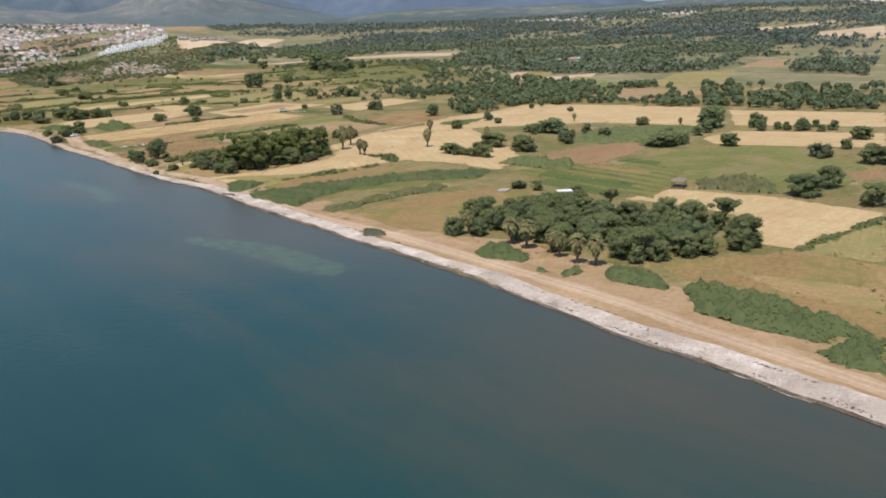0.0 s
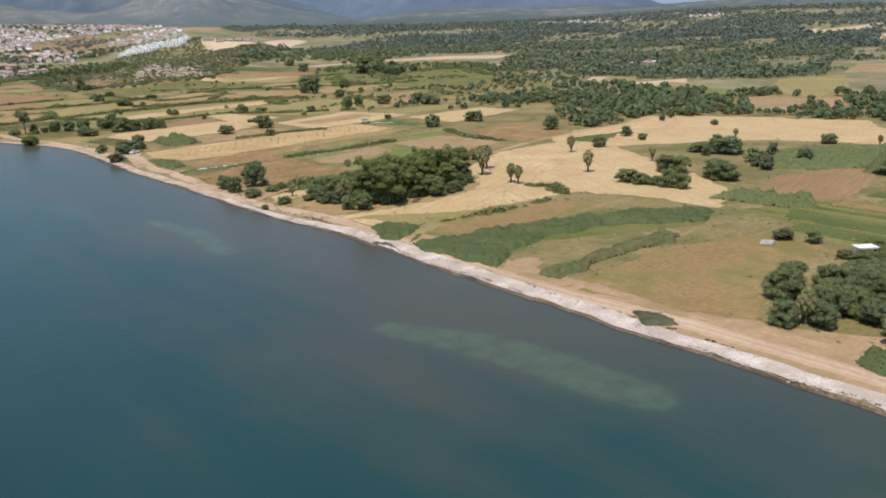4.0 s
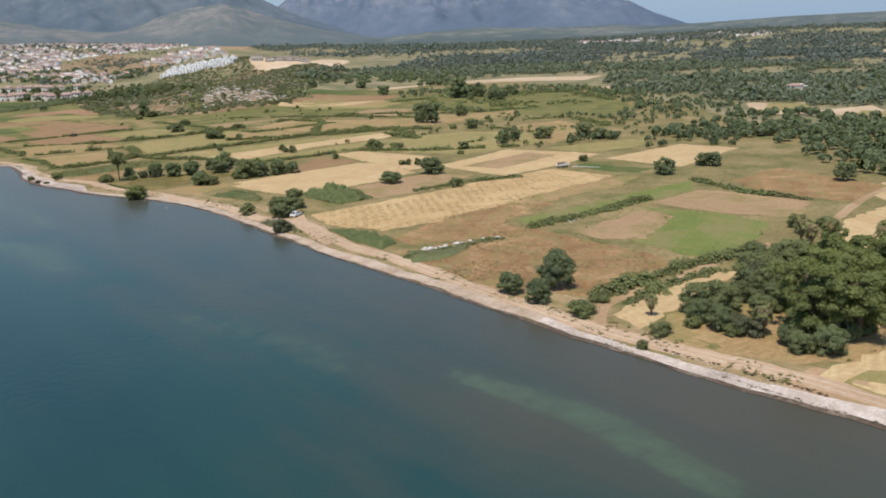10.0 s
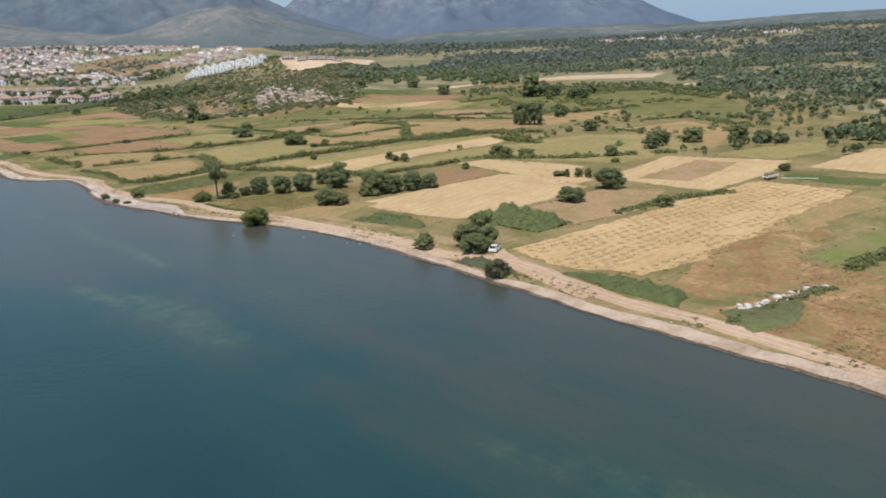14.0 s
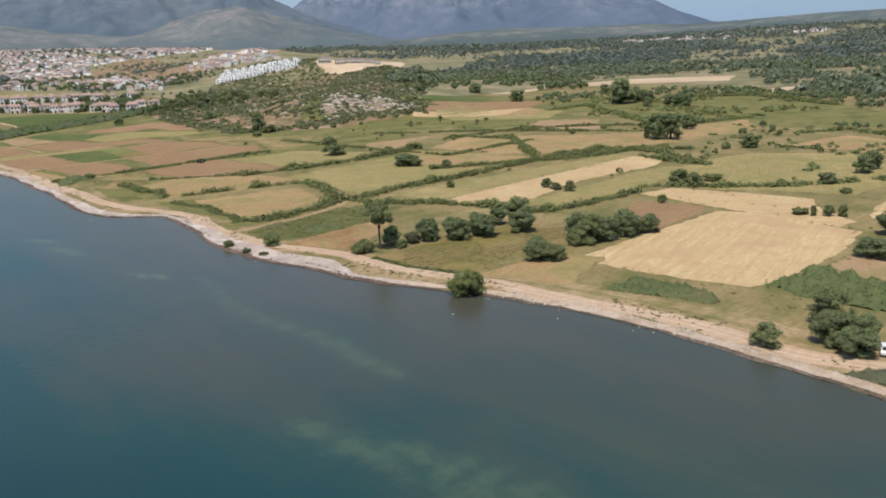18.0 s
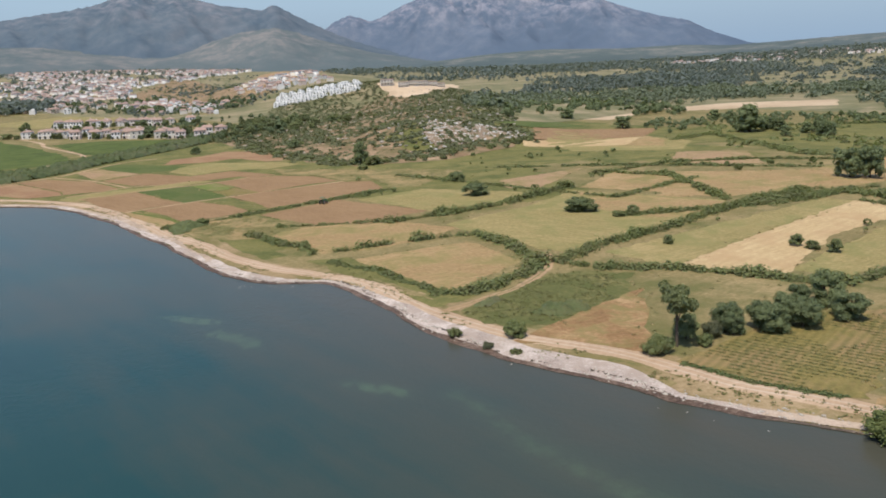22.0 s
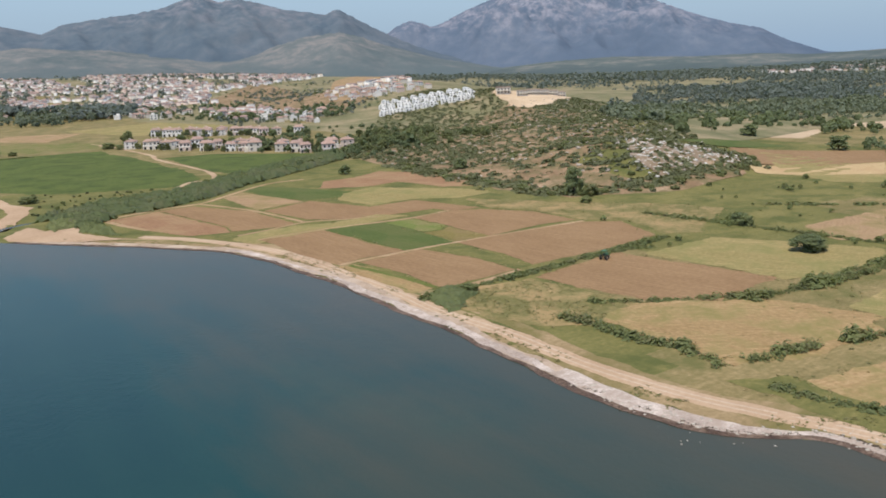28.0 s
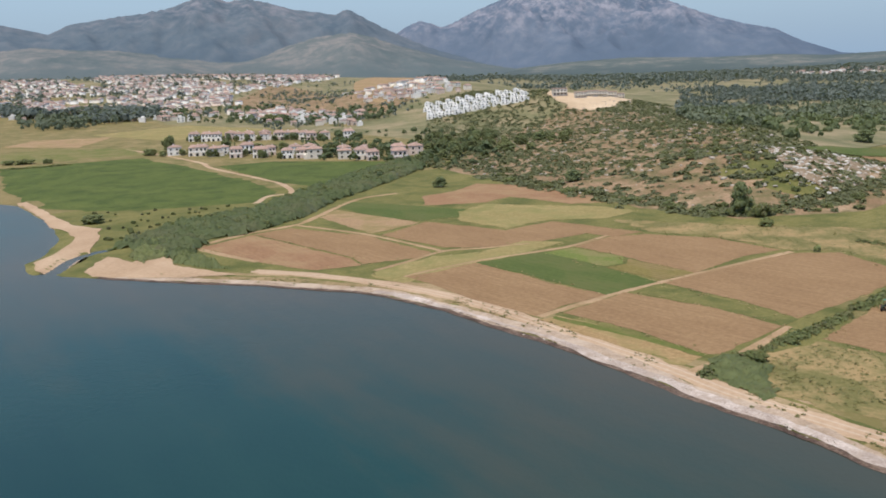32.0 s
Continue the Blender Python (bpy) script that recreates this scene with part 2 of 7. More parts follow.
HILLSOIL = soil("scrubby_hillside", (0.160, 0.110, 0.062), (0.250, 0.178, 0.108), (0.350, 0.265, 0.175), patch=(0.135, 0.122, 0.058), big=0.05)
BARE = soil("bare_graded_earth", (0.378, 0.297, 0.198), (0.468, 0.378, 0.261), (0.540, 0.450, 0.324))
LEAF = foliage("olive_green_leaves", (0.142, 0.165, 0.082), (0.286, 0.314, 0.148), 0.42, relief=0.4)
LEAF_DARK = foliage("dark_green_leaves", (0.132, 0.164, 0.089), (0.254, 0.293, 0.142), 0.42, relief=0.3)
# far leaves: aerial haze is mixed into both tones, lighter and bluer
LEAF_FAR = foliage("hazed_far_leaves", (0.128, 0.156, 0.146), (0.182, 0.210, 0.186), 0.36, 0.6, 0.2)
# woods on the plain: some distance haze put into the leaf colour
LEAF_WOOD = foliage("hazed_woodland_leaves", (0.118, 0.144, 0.104), (0.196, 0.226, 0.152), 0.36, 0.8, 0.2)
LEAF_MID = foliage("mid_green_leaves", (0.103, 0.135, 0.071), (0.196, 0.233, 0.125), 0.38, relief=0.3)
LEAF_PINE = foliage("yellow_green_needles", (0.105, 0.134, 0.050), (0.300, 0.330, 0.122), 0.42, relief=0.4)
LEAF_BUSH = foliage("shrub_leaves", (0.144, 0.173, 0.075), (0.252, 0.282, 0.119), 0.42, relief=0.3, dry=(0.190, 0.182, 0.092))
LEAF_REED = foliage("reed_leaves", (0.093, 0.123, 0.050), (0.176, 0.210, 0.083), 0.36, relief=0.4, dry=(0.195, 0.188, 0.084))
LEAF_GREY = foliage("grey_green_leaves", (0.100, 0.108, 0.062), (0.180, 0.186, 0.108), 0.36, relief=0.4)
LEAF_HILL = foliage("evergreen_shrub_leaves", (0.092, 0.108, 0.060), (0.205, 0.214, 0.112), 0.36, relief=0.4)
LEAF_HAY = foliage("cut_straw", (0.43, 0.31, 0.155), (0.66, 0.52, 0.29), 0.3, 2.6, 0.05)
LEAF_TUFT = foliage("meadow_weed_leaves", (0.130, 0.136, 0.052), (0.235, 0.222, 0.094), 0.36, 2.6, 0.2)
LEAF_STRAW = foliage("dry_grass_tufts", (0.20, 0.15, 0.065), (0.36, 0.28, 0.14), 0.2, 2.6, 0.2)
LEAF_RUST = foliage("dry_rusty_stems", (0.250, 0.168, 0.086), (0.430, 0.320, 0.180), 0.4, 2.6, 0.1)
LEAF_WRACK = foliage("sea_grass_wrack", (0.045, 0.032, 0.022), (0.15, 0.115, 0.08), 0.05)
LEAF_RIVER = foliage("river_shrub_leaves", (0.078, 0.104, 0.046), (0.160, 0.192, 0.084), 0.36, 1.2, 0.4, dry=(0.165, 0.170, 0.090), patch=0.05)
LEAF_PALM = foliage("palm_fronds", (0.130, 0.145, 0.055), (0.36, 0.34, 0.15))
LEAF_DRY = foliage("dry_frond_skirt", (0.20, 0.15, 0.085), (0.42, 0.33, 0.20), 0.15)
BARK = plain("brown_bark", (0.16, 0.115, 0.08), 0.9, 0.3, 3.0)
CONCRETE = plain("weathered_concrete", (0.42, 0.38, 0.33), 0.9, 0.2, 0.8)
WHITE = plain("white_render", (0.80, 0.78, 0.75), 0.75, 0.05, 0.4)
CREAM = plain("cream_render", (0.74, 0.68, 0.60), 0.8, 0.06, 0.4)
PINK = plain("salmon_render", (0.66, 0.54, 0.48), 0.8, 0.06, 0.4)
VILLA_WHITE = plain("bright_white_render", (0.82, 0.81, 0.79), 0.7, 0.05, 0.4)
TILE = plain("red_roof_tiles", (0.42, 0.285, 0.235), 0.85, 0.18, 1.2)
GLASS = plain("dark_window_glass", (0.03, 0.035, 0.04), 0.15, 0.1, 0.5)
WOOD = plain("grey_weathered_wood", (0.26, 0.20, 0.14), 0.9, 0.2, 2.0)
PAINT = plain("white_car_paint", (0.78, 0.78, 0.77), 0.25, 0.02, 0.5)
RUBBER = plain("black_rubber", (0.02, 0.02, 0.02), 0.8, 0.1, 2.0)
STEEL = plain("bare_steel", (0.5, 0.5, 0.5), 0.35, 0.1, 2.0, 0.9)
TRACTOR = plain("green_machine_paint", (0.05, 0.16, 0.06), 0.4, 0.1, 1.0)
ROCK = plain("pale_limestone", (0.47, 0.42, 0.36), 0.9, 0.22, 0.6)
PALEROCK = plain("pale_broken_concrete", (0.66, 0.63, 0.58), 0.9, 0.15, 0.6)
STONE = plain("buff_shore_stone", (0.50, 0.44, 0.37), 0.85, 0.2, 0.8)


def water_mat():
    m, nt, b = node_mat("sea_water")
    vec = coords(nt)
    at = nt.nodes.new("ShaderNodeAttribute")
    at.attribute_name = "shallow"
    bar = nt.nodes.new("ShaderNodeAttribute")
    bar.attribute_name = "bar"
    n = noise_node(nt, vec, 0.012, 5.0, 0.6)
    n2 = noise_node(nt, coords(nt, stretch=(1.0, 0.16, 1.0)), 0.06, 5.0, 0.6)
    s = mix(nt, 0.42, at.outputs["Fac"], mix(nt, 0.45, step(nt, n, 0.3, 0.7), step(nt, n2, 0.3, 0.7)))
    col = ramp(nt, s, DEPTHS)
    n3 = noise_node(nt, vec, 0.22, 5.0, 0.7)
    rag = mix(nt, 0.35, bar.outputs["Fac"], mix(nt, 0.5, n2, n3))
    sand = mix(nt, 1.0, mix(nt, 0.5, step(nt, rag, 0.36, 0.50), bar.outputs["Fac"]), mix(nt, 0.6, (0.55, 0.55, 0.55), step(nt, n3, 0.32, 0.62)), "MULTIPLY")
    col = mix(nt, sand, col, (0.074, 0.108, 0.067))
    nt.links.new(col, b.inputs["Base Color"])
    b.inputs["Roughness"].default_value, b.inputs["IOR"].default_value, b.inputs["Specular IOR Level"].default_value = 0.24, 1.33, 0.22
    w = noise_node(nt, vec, 0.9, 4.0, 0.6)
    bump(nt, b, w, 0.16, 0.3)
    return m


DEPTHS = [(0.12, (0.008, 0.034, 0.041)), (0.45, (0.015, 0.048, 0.048)), (0.60, (0.038, 0.054, 0.046)), (0.85, (0.063, 0.060, 0.044))]
WATER = water_mat()


def mountain_mat(name, wooded, scrub, pale, rock, cliffs):
    """A mountainside: woods at its foot, scrub with pale clearings above, and broken rock faces in upright streaks."""
    m, nt, b = node_mat(name)
    vec = coords(nt)
    rise = nt.nodes.new("ShaderNodeAttribute")
    rise.attribute_name = "rise"
    face = nt.nodes.new("ShaderNodeAttribute")
    face.attribute_name = "face"
    n = noise_node(nt, vec, 0.0028, 8.0, 0.66)
    f = noise_node(nt, vec, 0.016, 7.0, 0.72)
    streak = noise_node(nt, face.outputs["Vector"], 1.0, 7.0, 0.66)
    both = mix(nt, 0.5, n, f)
    col = ramp(nt, both, [(0.40, wooded), (0.50, scrub), (0.66, pale)])
    foot = step(nt, mix(nt, 0.5, rise.outputs["Fac"], n), 0.46, 0.30)
    col = mix(nt, foot, col, wooded)
    high = step(nt, rise.outputs["Fac"], cliffs[0], cliffs[1])
    bare = mix(nt, 1.0, step(nt, mix(nt, 0.55, streak, f), 0.47, 0.60), high, "MULTIPLY")
    tone = ramp(nt, f, [(0.36, tuple(0.72 * c for c in rock)), (0.6, rock)])
    col = mix(nt, bare, col, tone)
    nt.links.new(col, b.inputs["Base Color"])
    b.inputs["Roughness"].default_value = 1.0
    b.inputs["Specular IOR Level"].default_value = 0.0
    bump(nt, b, f, 0.35, 12.0)
    return m


# all four ranges carry the blue haze of distance in their base colours
MOUNTAIN = mountain_mat("hazed_scrub_and_rock", (0.092, 0.124, 0.172), (0.118, 0.148, 0.198), (0.160, 0.184, 0.224), (0.262, 0.262, 0.305), (0.30, 0.66))
MOUNTAIN_GREEN = mountain_mat("hazed_scrubby_mountain", (0.080, 0.110, 0.142), (0.104, 0.132, 0.160), (0.152, 0.168, 0.190), (0.205, 0.208, 0.236), (0.55, 0.95))
FOOTHILL = mountain_mat("hazed_foothill_scrub", (0.098, 0.124, 0.132), (0.132, 0.148, 0.152), (0.235, 0.216, 0.205), (0.250, 0.230, 0.222), (0.5, 1.4))
WOODED = mountain_mat("hazed_wooded_hills", (0.080, 0.104, 0.108), (0.104, 0.126, 0.126), (0.240, 0.222, 0.196), (0.225, 0.213, 0.199), (0.6, 1.6))

# ---- building helpers ----
rng = np.random.default_rng(7)
SEA = -0.6


def part(name, bm, material, parent=None, label="", smooth=False):
    me = bpy.data.meshes.new(name)
    bm.to_mesh(me)
    bm.free()
    me.materials.append(material)
    if smooth:
        me.shade_smooth()
    ob = new(name, me)
    ob.parent = parent
    return tagged(ob, label)


def sheet(name, verts, faces, material, parent=None, smooth=False):
    """One mesh object out of arrays of points and of faces with equally many corners."""
    verts, faces = np.asarray(verts, np.float32).reshape(-1, 3), np.asarray(faces, np.int32)
    n, k = faces.shape
    me = bpy.data.meshes.new(name)
    me.vertices.add(len(verts))
    me.vertices.foreach_set("co", verts.ravel())
    me.loops.add(n * k)
    me.loops.foreach_set("vertex_index", faces.ravel())
    me.polygons.add(n)
    me.polygons.foreach_set("loop_start", np.arange(0, n * k, k, dtype=np.int32))
    me.polygons.foreach_set("loop_total", np.full(n, k, np.int32))
    me.update(calc_edges=True)
    me.materials.append(material)
    if smooth:
        me.shade_smooth()
    ob = new(name, me)
    ob.parent = parent
    return ob


def empty(name, m):
    ob = new(name)
    ob.empty_display_size = 0.2
    ob.matrix_basis = m
    return ob


def box(bm, x0, x1, y0, y1, z0, z1, bevel=0.0):
    r = bmesh.ops.create_cube(bm, size=1.0, matrix=Matrix.Translation(((x0 + x1) / 2, (y0 + y1) / 2, (z0 + z1) / 2)) @ Matrix.Diagonal((x1 - x0, y1 - y0, z1 - z0, 1)))
    if bevel:
        bmesh.ops.bevel(bm, geom=list({e for v in r["verts"] for e in v.link_edges}), offset=bevel, segments=1, affect="EDGES")
    return bm


def boxed(*a, **k):
    return box(bmesh.new(), *a, **k)


def tube(bm, p, q, r0, r1, seg=7):
    p, q = Vector(p), Vector(q)
    m = Matrix.Translation((p + q) / 2) @ (q - p).to_track_quat("Z", "Y").to_matrix().to_4x4()
    bmesh.ops.create_cone(bm, cap_ends=True, segments=seg, radius1=r0, radius2=r1, depth=(q - p).length, matrix=m)
    return bm


# ---- the land's form ----
# terrain shared by the plan and the placing of things
def smooth(a):
    a = np.clip(a, 0.0, 1.0)
    return a * a * (3 - 2 * a)


COAST_Y, COAST_X = np.array([(-900, 60), (0, 97), (40, 100.3), (56, 101), (75, 101.8), (90, 103.6), (105, 105), (125, 106.5), (145, 107.3), (165, 107.2), (181, 108), (200, 108.6), (215, 109.6), (230, 110.2), (246, 111), (263, 109.9), (278, 108.8), (296, 108.7), (310, 109.6), (330, 110.1), (348, 110.2), (366, 110.2), (390, 111.4), (402, 111.8), (411, 112.3), (421, 113.4), (433, 114.5), (445, 114), (460, 113.5), (472, 110.6), (480, 109), (490, 105.3), (500, 100.7), (511, 97.5), (522, 96.4), (530, 94.6), (541, 92.8), (556, 91.8), (568, 92.6), (581, 95.4), (596, 97.8), (606, 98.4), (612, 97), (616, 92.5), (620, 88.5), (628, 85), (637, 83.6), (660, 85.5), (680, 87), (701, 87.9), (715, 88.3), (735, 89.3), (751, 88.2), (776, 87.4), (790, 84.6), (802, 80.5), (818, 70), (828, 64), (840, 54), (852, 44), (871, 31), (880, 24), (886, 19.5), (903, 21), (912, 28), (940, 39), (984, 43), (1043, 42), (1060, 36), (1110, 15), (1250, -80), (1500, -300), (6000, -2600.0)], float).T
HILL = [(322, 835, 9.7, 40), (300, 870, 8.2, 40), (380, 900, 5.7, 55), (440, 985, 11.2, 75), (530, 1090, 11.5, 75), (600, 1180, 11.3, 70), (555, 1260, 22.6, 80), (585, 1400, 20.3, 110), (680, 1600, 34, 160), (345, 806, 1.8, 22), (285, 812, 5.7, 28)]


def coast(y):
    return np.interp(y, COAST_Y, COAST_X)


def land(x, y):
    """Height of the land without the shore's slope."""
    x, y = np.asarray(x, float), np.asarray(y, float)
    d = np.hypot(x, y - 300)
    z = (14 + 48 * smooth((1900 - x) / 1400)) * smooth((d - 1250) / 1500)
    z = z + 26 * smooth((d - 1700) / 1500) * smooth((x - 1600) / 700) * smooth((2300 - y) / 900)
    for hx, hy, h, r in HILL:
        z = z + h * np.exp(-(((x - hx) ** 2 + (y - hy) ** 2) / r ** 2))
    u = x - coast(y)
    inl = smooth((u - 60) / 60)
    return z * inl


def wiggle(y):
    y = np.asarray(y, float)
    return 0.22 * np.sin(y * 0.11 + 1.3) + 0.22 * np.sin(y * 0.23) + 0.15 * np.sin(y * 0.61 + 0.5)


CHANNEL = [(18, 876), (27, 886), (33, 897), (41, 905), (52, 909)]


def ground_z(x, y):
    x, y = np.asarray(x, float), np.asarray(y, float)
    u = x - coast(y) - wiggle(y)
    shore = np.interp(u, [-80, -14, -2, 0, 2.5, 5, 8.5, 10], [-5, -1.9, -0.85, SEA, -0.3, -0.16, -0.03, 0])
    cut = np.full(x.shape, 99.0)
    for (ax, ay), (bx, by) in zip(CHANNEL, CHANNEL[1:]):
        k = np.clip(((x - ax) * (bx - ax) + (y - ay) * (by - ay)) / ((bx - ax) ** 2 + (by - ay) ** 2), 0, 1)
        cut = np.minimum(cut, np.hypot(x - ax - k * (bx - ax), y - ay - k * (by - ay)))
    bed = np.interp(cut, [0, 2.6, 4.5], [-1.1, -0.75, 1.0])
    return np.minimum(shore + land(x, y), bed + np.where(cut < 4.4, 0, 1e6))


def spaced(*runs):
    out = []
    for a, b, s in runs:
        out += list(np.arange(a, b, s))
    return np.array(out + [runs[-1][1]])


def grid_faces(ny, nx):
    i = np.arange(ny * nx).reshape(ny, nx)
    return np.stack([i[:-1, :-1], i[:-1, 1:], i[1:, 1:], i[1:, :-1]], -1).reshape(-1, 4)


us = np.concatenate([[-300, -80, -40, -20, -10, -5, -2, -1, 0, 1, 2.5, 4, 5.5, 7, 8.5, 10], spaced((14, 200, 7), (200, 700, 14), (700, 1600, 40), (1600, 5200, 150))])
vs = spaced((-900, -60, 60), (-60, 430, 7), (430, 780, 4), (780, 930, 2.5), (930, 1100, 6), (1100, 1700, 20), (1700, 3200, 60), (3200, 5000, 150))
gy = np.repeat(vs[:, None], len(us), 1)
gx = coast(gy) + wiggle(gy) + us[None, :]
ground = sheet("ground", np.stack([gx, gy, ground_z(gx, gy)], -1), grid_faces(*gx.shape), MEADOW, smooth=True)
ground.data.materials.append(WOODFLOOR)
mid_x, mid_y = 0.25 * (gx[:-1, :-1] + gx[1:, 1:] + gx[:-1, 1:] + gx[1:, :-1]), 0.25 * (gy[:-1, :-1] + gy[1:, 1:] + gy[:-1, 1:] + gy[1:, :-1])
ground.data.materials.append(GREENMEADOW)
wooded = (mid_x > 400) & (mid_y > 1040) | (mid_x > 620 + 60 * np.sin(mid_y * 0.013)) & (mid_x + 0.5 * mid_y > 1050) | (mid_y > 1420) & (mid_x > 300)
cover = np.where(wooded, 1, np.where((mid_y > 680 + 40 * np.sin(mid_x * 0.05)) & (mid_x < 470) & (mid_y < 1000), 2, 0))
ground.data.polygons.foreach_set("material_index", cover.astype(np.int32).ravel())
tagged(ground, "coastal plain of dry and green grass sloping to the sea", "ground", kind="structure")

# sea: a sheet with the depth of the water and the sand bars as attributes
wu = np.concatenate([spaced((-5000, -600, 400), (-600, -160, 40), (-160, -60, 4), (-60, 0, 2)), [2.0, 5.0]])
wv = spaced((-3000, -60, 200), (-60, 1100, 3), (1100, 1700, 60), (1700, 5000, 300))
sy = np.repeat(wv[:, None], len(wu), 1)
sx = coast(sy) + wu[None, :]
sx[:, -1] += 40 * (np.abs(sy[:, -1] - 893) < 16)
sea = sheet("sea", np.stack([sx, sy, np.full(sx.shape, SEA)], -1), grid_faces(*sx.shape), WATER, smooth=True)
tagged(sea, "calm blue-green sea, brownish in the shallows", "sea", kind="structure")
off = coast(sy) - sx
off = off + 7 * np.sin(sy * 0.021) + 5 * np.sin(sy * 0.057 + 1)
shallow = np.interp(off, [0, 8, 22, 42, 62, 90, 130], [1.0, 0.9, 0.76, 0.60, 0.40, 0.2, 0.05])
BARS = [(82, 188, 92, 143, 2.6, 1.0), (86, 296, 86, 252, 2.0, 0.8), (69, 353, 73, 313, 5, 0.35), (55, 457, 63, 409, 4.5, 0.45),
        (72, 498, 74, 462, 2.0, 0.5), (75, 537, 72, 480, 2.2, 0.4), (61, 613, 65, 601, 1.1, 0.9), (61, 595, 64, 581, 1.1, 0.95), (67, 553, 70, 542, 1.0, 0.8), (72, 440, 80, 405, 4, 0.2), (50, 690, 60, 650, 5, 0.25)]
bars = np.zeros(sx.shape)
for ax, ay, bx, by, w, a in BARS:
    k = np.clip(((sx - ax) * (bx - ax) + (sy - ay) * (by - ay)) / ((bx - ax) ** 2 + (by - ay) ** 2), 0, 1)
    d = np.hypot(sx - ax - k * (bx - ax) - 1.5 * np.sin(sy * 0.12), sy - ay - k * (by - ay))
    bars = np.maximum(bars, a * np.exp(-(d / (w * (0.45 + 0.9 * k * (1.25 - k)) * 2.2)) ** 2))
for key, val in (("shallow", shallow), ("bar", bars)):
    sea.data.attributes.new(key, "FLOAT", "POINT").data.foreach_set("value", val.astype(np.float32).ravel())


def ribbon(name, material, label, category, y0, y1, a, b, lift, ragged=0.5, ds=1.5, width=None):
    """A strip along the coast from a to b metres inland of the waterline; width: (places along it, share of its width)."""
    y = np.arange(y0, y1, ds)
    t = np.linspace(0, 1, 5)
    ra = a + ragged * np.array([0.4 * noise.noise((0.0, q * 0.4, a)) + noise.noise((9.0, q * 0.05, a)) for q in y])
    rb = b + ragged * np.array([0.4 * noise.noise((3.0, q * 0.4, b)) + noise.noise((5.0, q * 0.05, b)) for q in y])
    if width:
        rb = ra + (rb - ra) * np.interp(y, *width)
    x = (coast(y) + wiggle(y))[:, None] + ra[:, None] * (1 - t) + rb[:, None] * t
    yy = np.repeat(y[:, None], 5, 1)
    ob = sheet(name, np.stack([x, yy, ground_z(x, yy) + lift], -1), grid_faces(*x.shape), material, smooth=True)
    return tagged(ob, label, category, kind="structure")


def inside(px, py, poly):
    res = np.zeros(np.shape(px), bool)
    for (x0, y0), (x1, y1) in zip(poly, poly[1:] + poly[:1]):
        if y0 != y1:
            res ^= ((y0 > py) != (y1 > py)) & (px < (x1 - x0) * (py - y0) / (y1 - y0) + x0)
    return res


LAYER = [0]
FIELDS_XY = []


def field(name, poly, material, turn, label, ragged=1.0, category="field", cell=0.0, lift=0.0):
    """A piece of ground with its own cover: an uneven outline laid on the land, local x along its rows."""
    LAYER[0] += 1
    if "floor" not in name and name != "hillside":
        FIELDS_XY.append(poly)
    size = max(np.ptp([p[0] for p in poly]), np.ptp([p[1] for p in poly]))
    gap = max(2.0, size / 45)
    ring = []
    for (x0, y0), (x1, y1) in zip(poly, poly[1:] + poly[:1]):
        n = max(1, int(math.hypot(x1 - x0, y1 - y0) / gap))
        for i in range(n):
            x, y = x0 + (x1 - x0) * i / n, y0 + (y1 - y0) * i / n
            w = ragged * min(2.5, 0.5 * gap)
            ring.append((x + 1.5 * w * noise.noise((x * 0.3, y * 0.3, 1.0)) + 1.2 * w * noise.noise((x * 0.05, y * 0.05, 6.0)), y + 1.5 * w * noise.noise((x * 0.3, y * 0.3, 4.0))))
    cell = cell or max(6.0, size / 14)
    xs, ys = [p[0] for p in ring], [p[1] for p in ring]
    qx, qy = np.meshgrid(np.arange(min(xs) + cell / 2, max(xs), cell), np.arange(min(ys) + cell / 2, max(ys), cell))
    keep = inside(qx, qy, ring)
    pts = [Vector(p) for p in ring] + [Vector((a, b)) for a, b in zip(qx[keep], qy[keep])]
    n = len(ring)
    vo, _, fo, _, _, _ = delaunay_2d_cdt(pts, [], [list(range(n))], 1, 0.01)
    cx, cy = float(np.mean(xs)), float(np.mean(ys))
    m = pose(cx, cy, 0, 0, 0, turn)
    inv = m.inverted()
    v = np.array([(p.x, p.y) for p in vo])
    z = ground_z(v[:, 0], v[:, 1]) + lift + 0.012 + 0.0003 * LAYER[0] + 0.5 * smooth((land(v[:, 0], v[:, 1]) - 0.2) / 3)
    me = bpy.data.meshes.new(name)
    me.from_pydata([tuple(inv @ Vector((a, b, c))) for (a, b), c in zip(v, z)], [], [tuple(f) for f in fo])
    me.materials.append(material)
    me.shade_smooth()
    ob = new(name, me)
    ob.matrix_basis = m
    return tagged(ob, label, category, kind="structure")


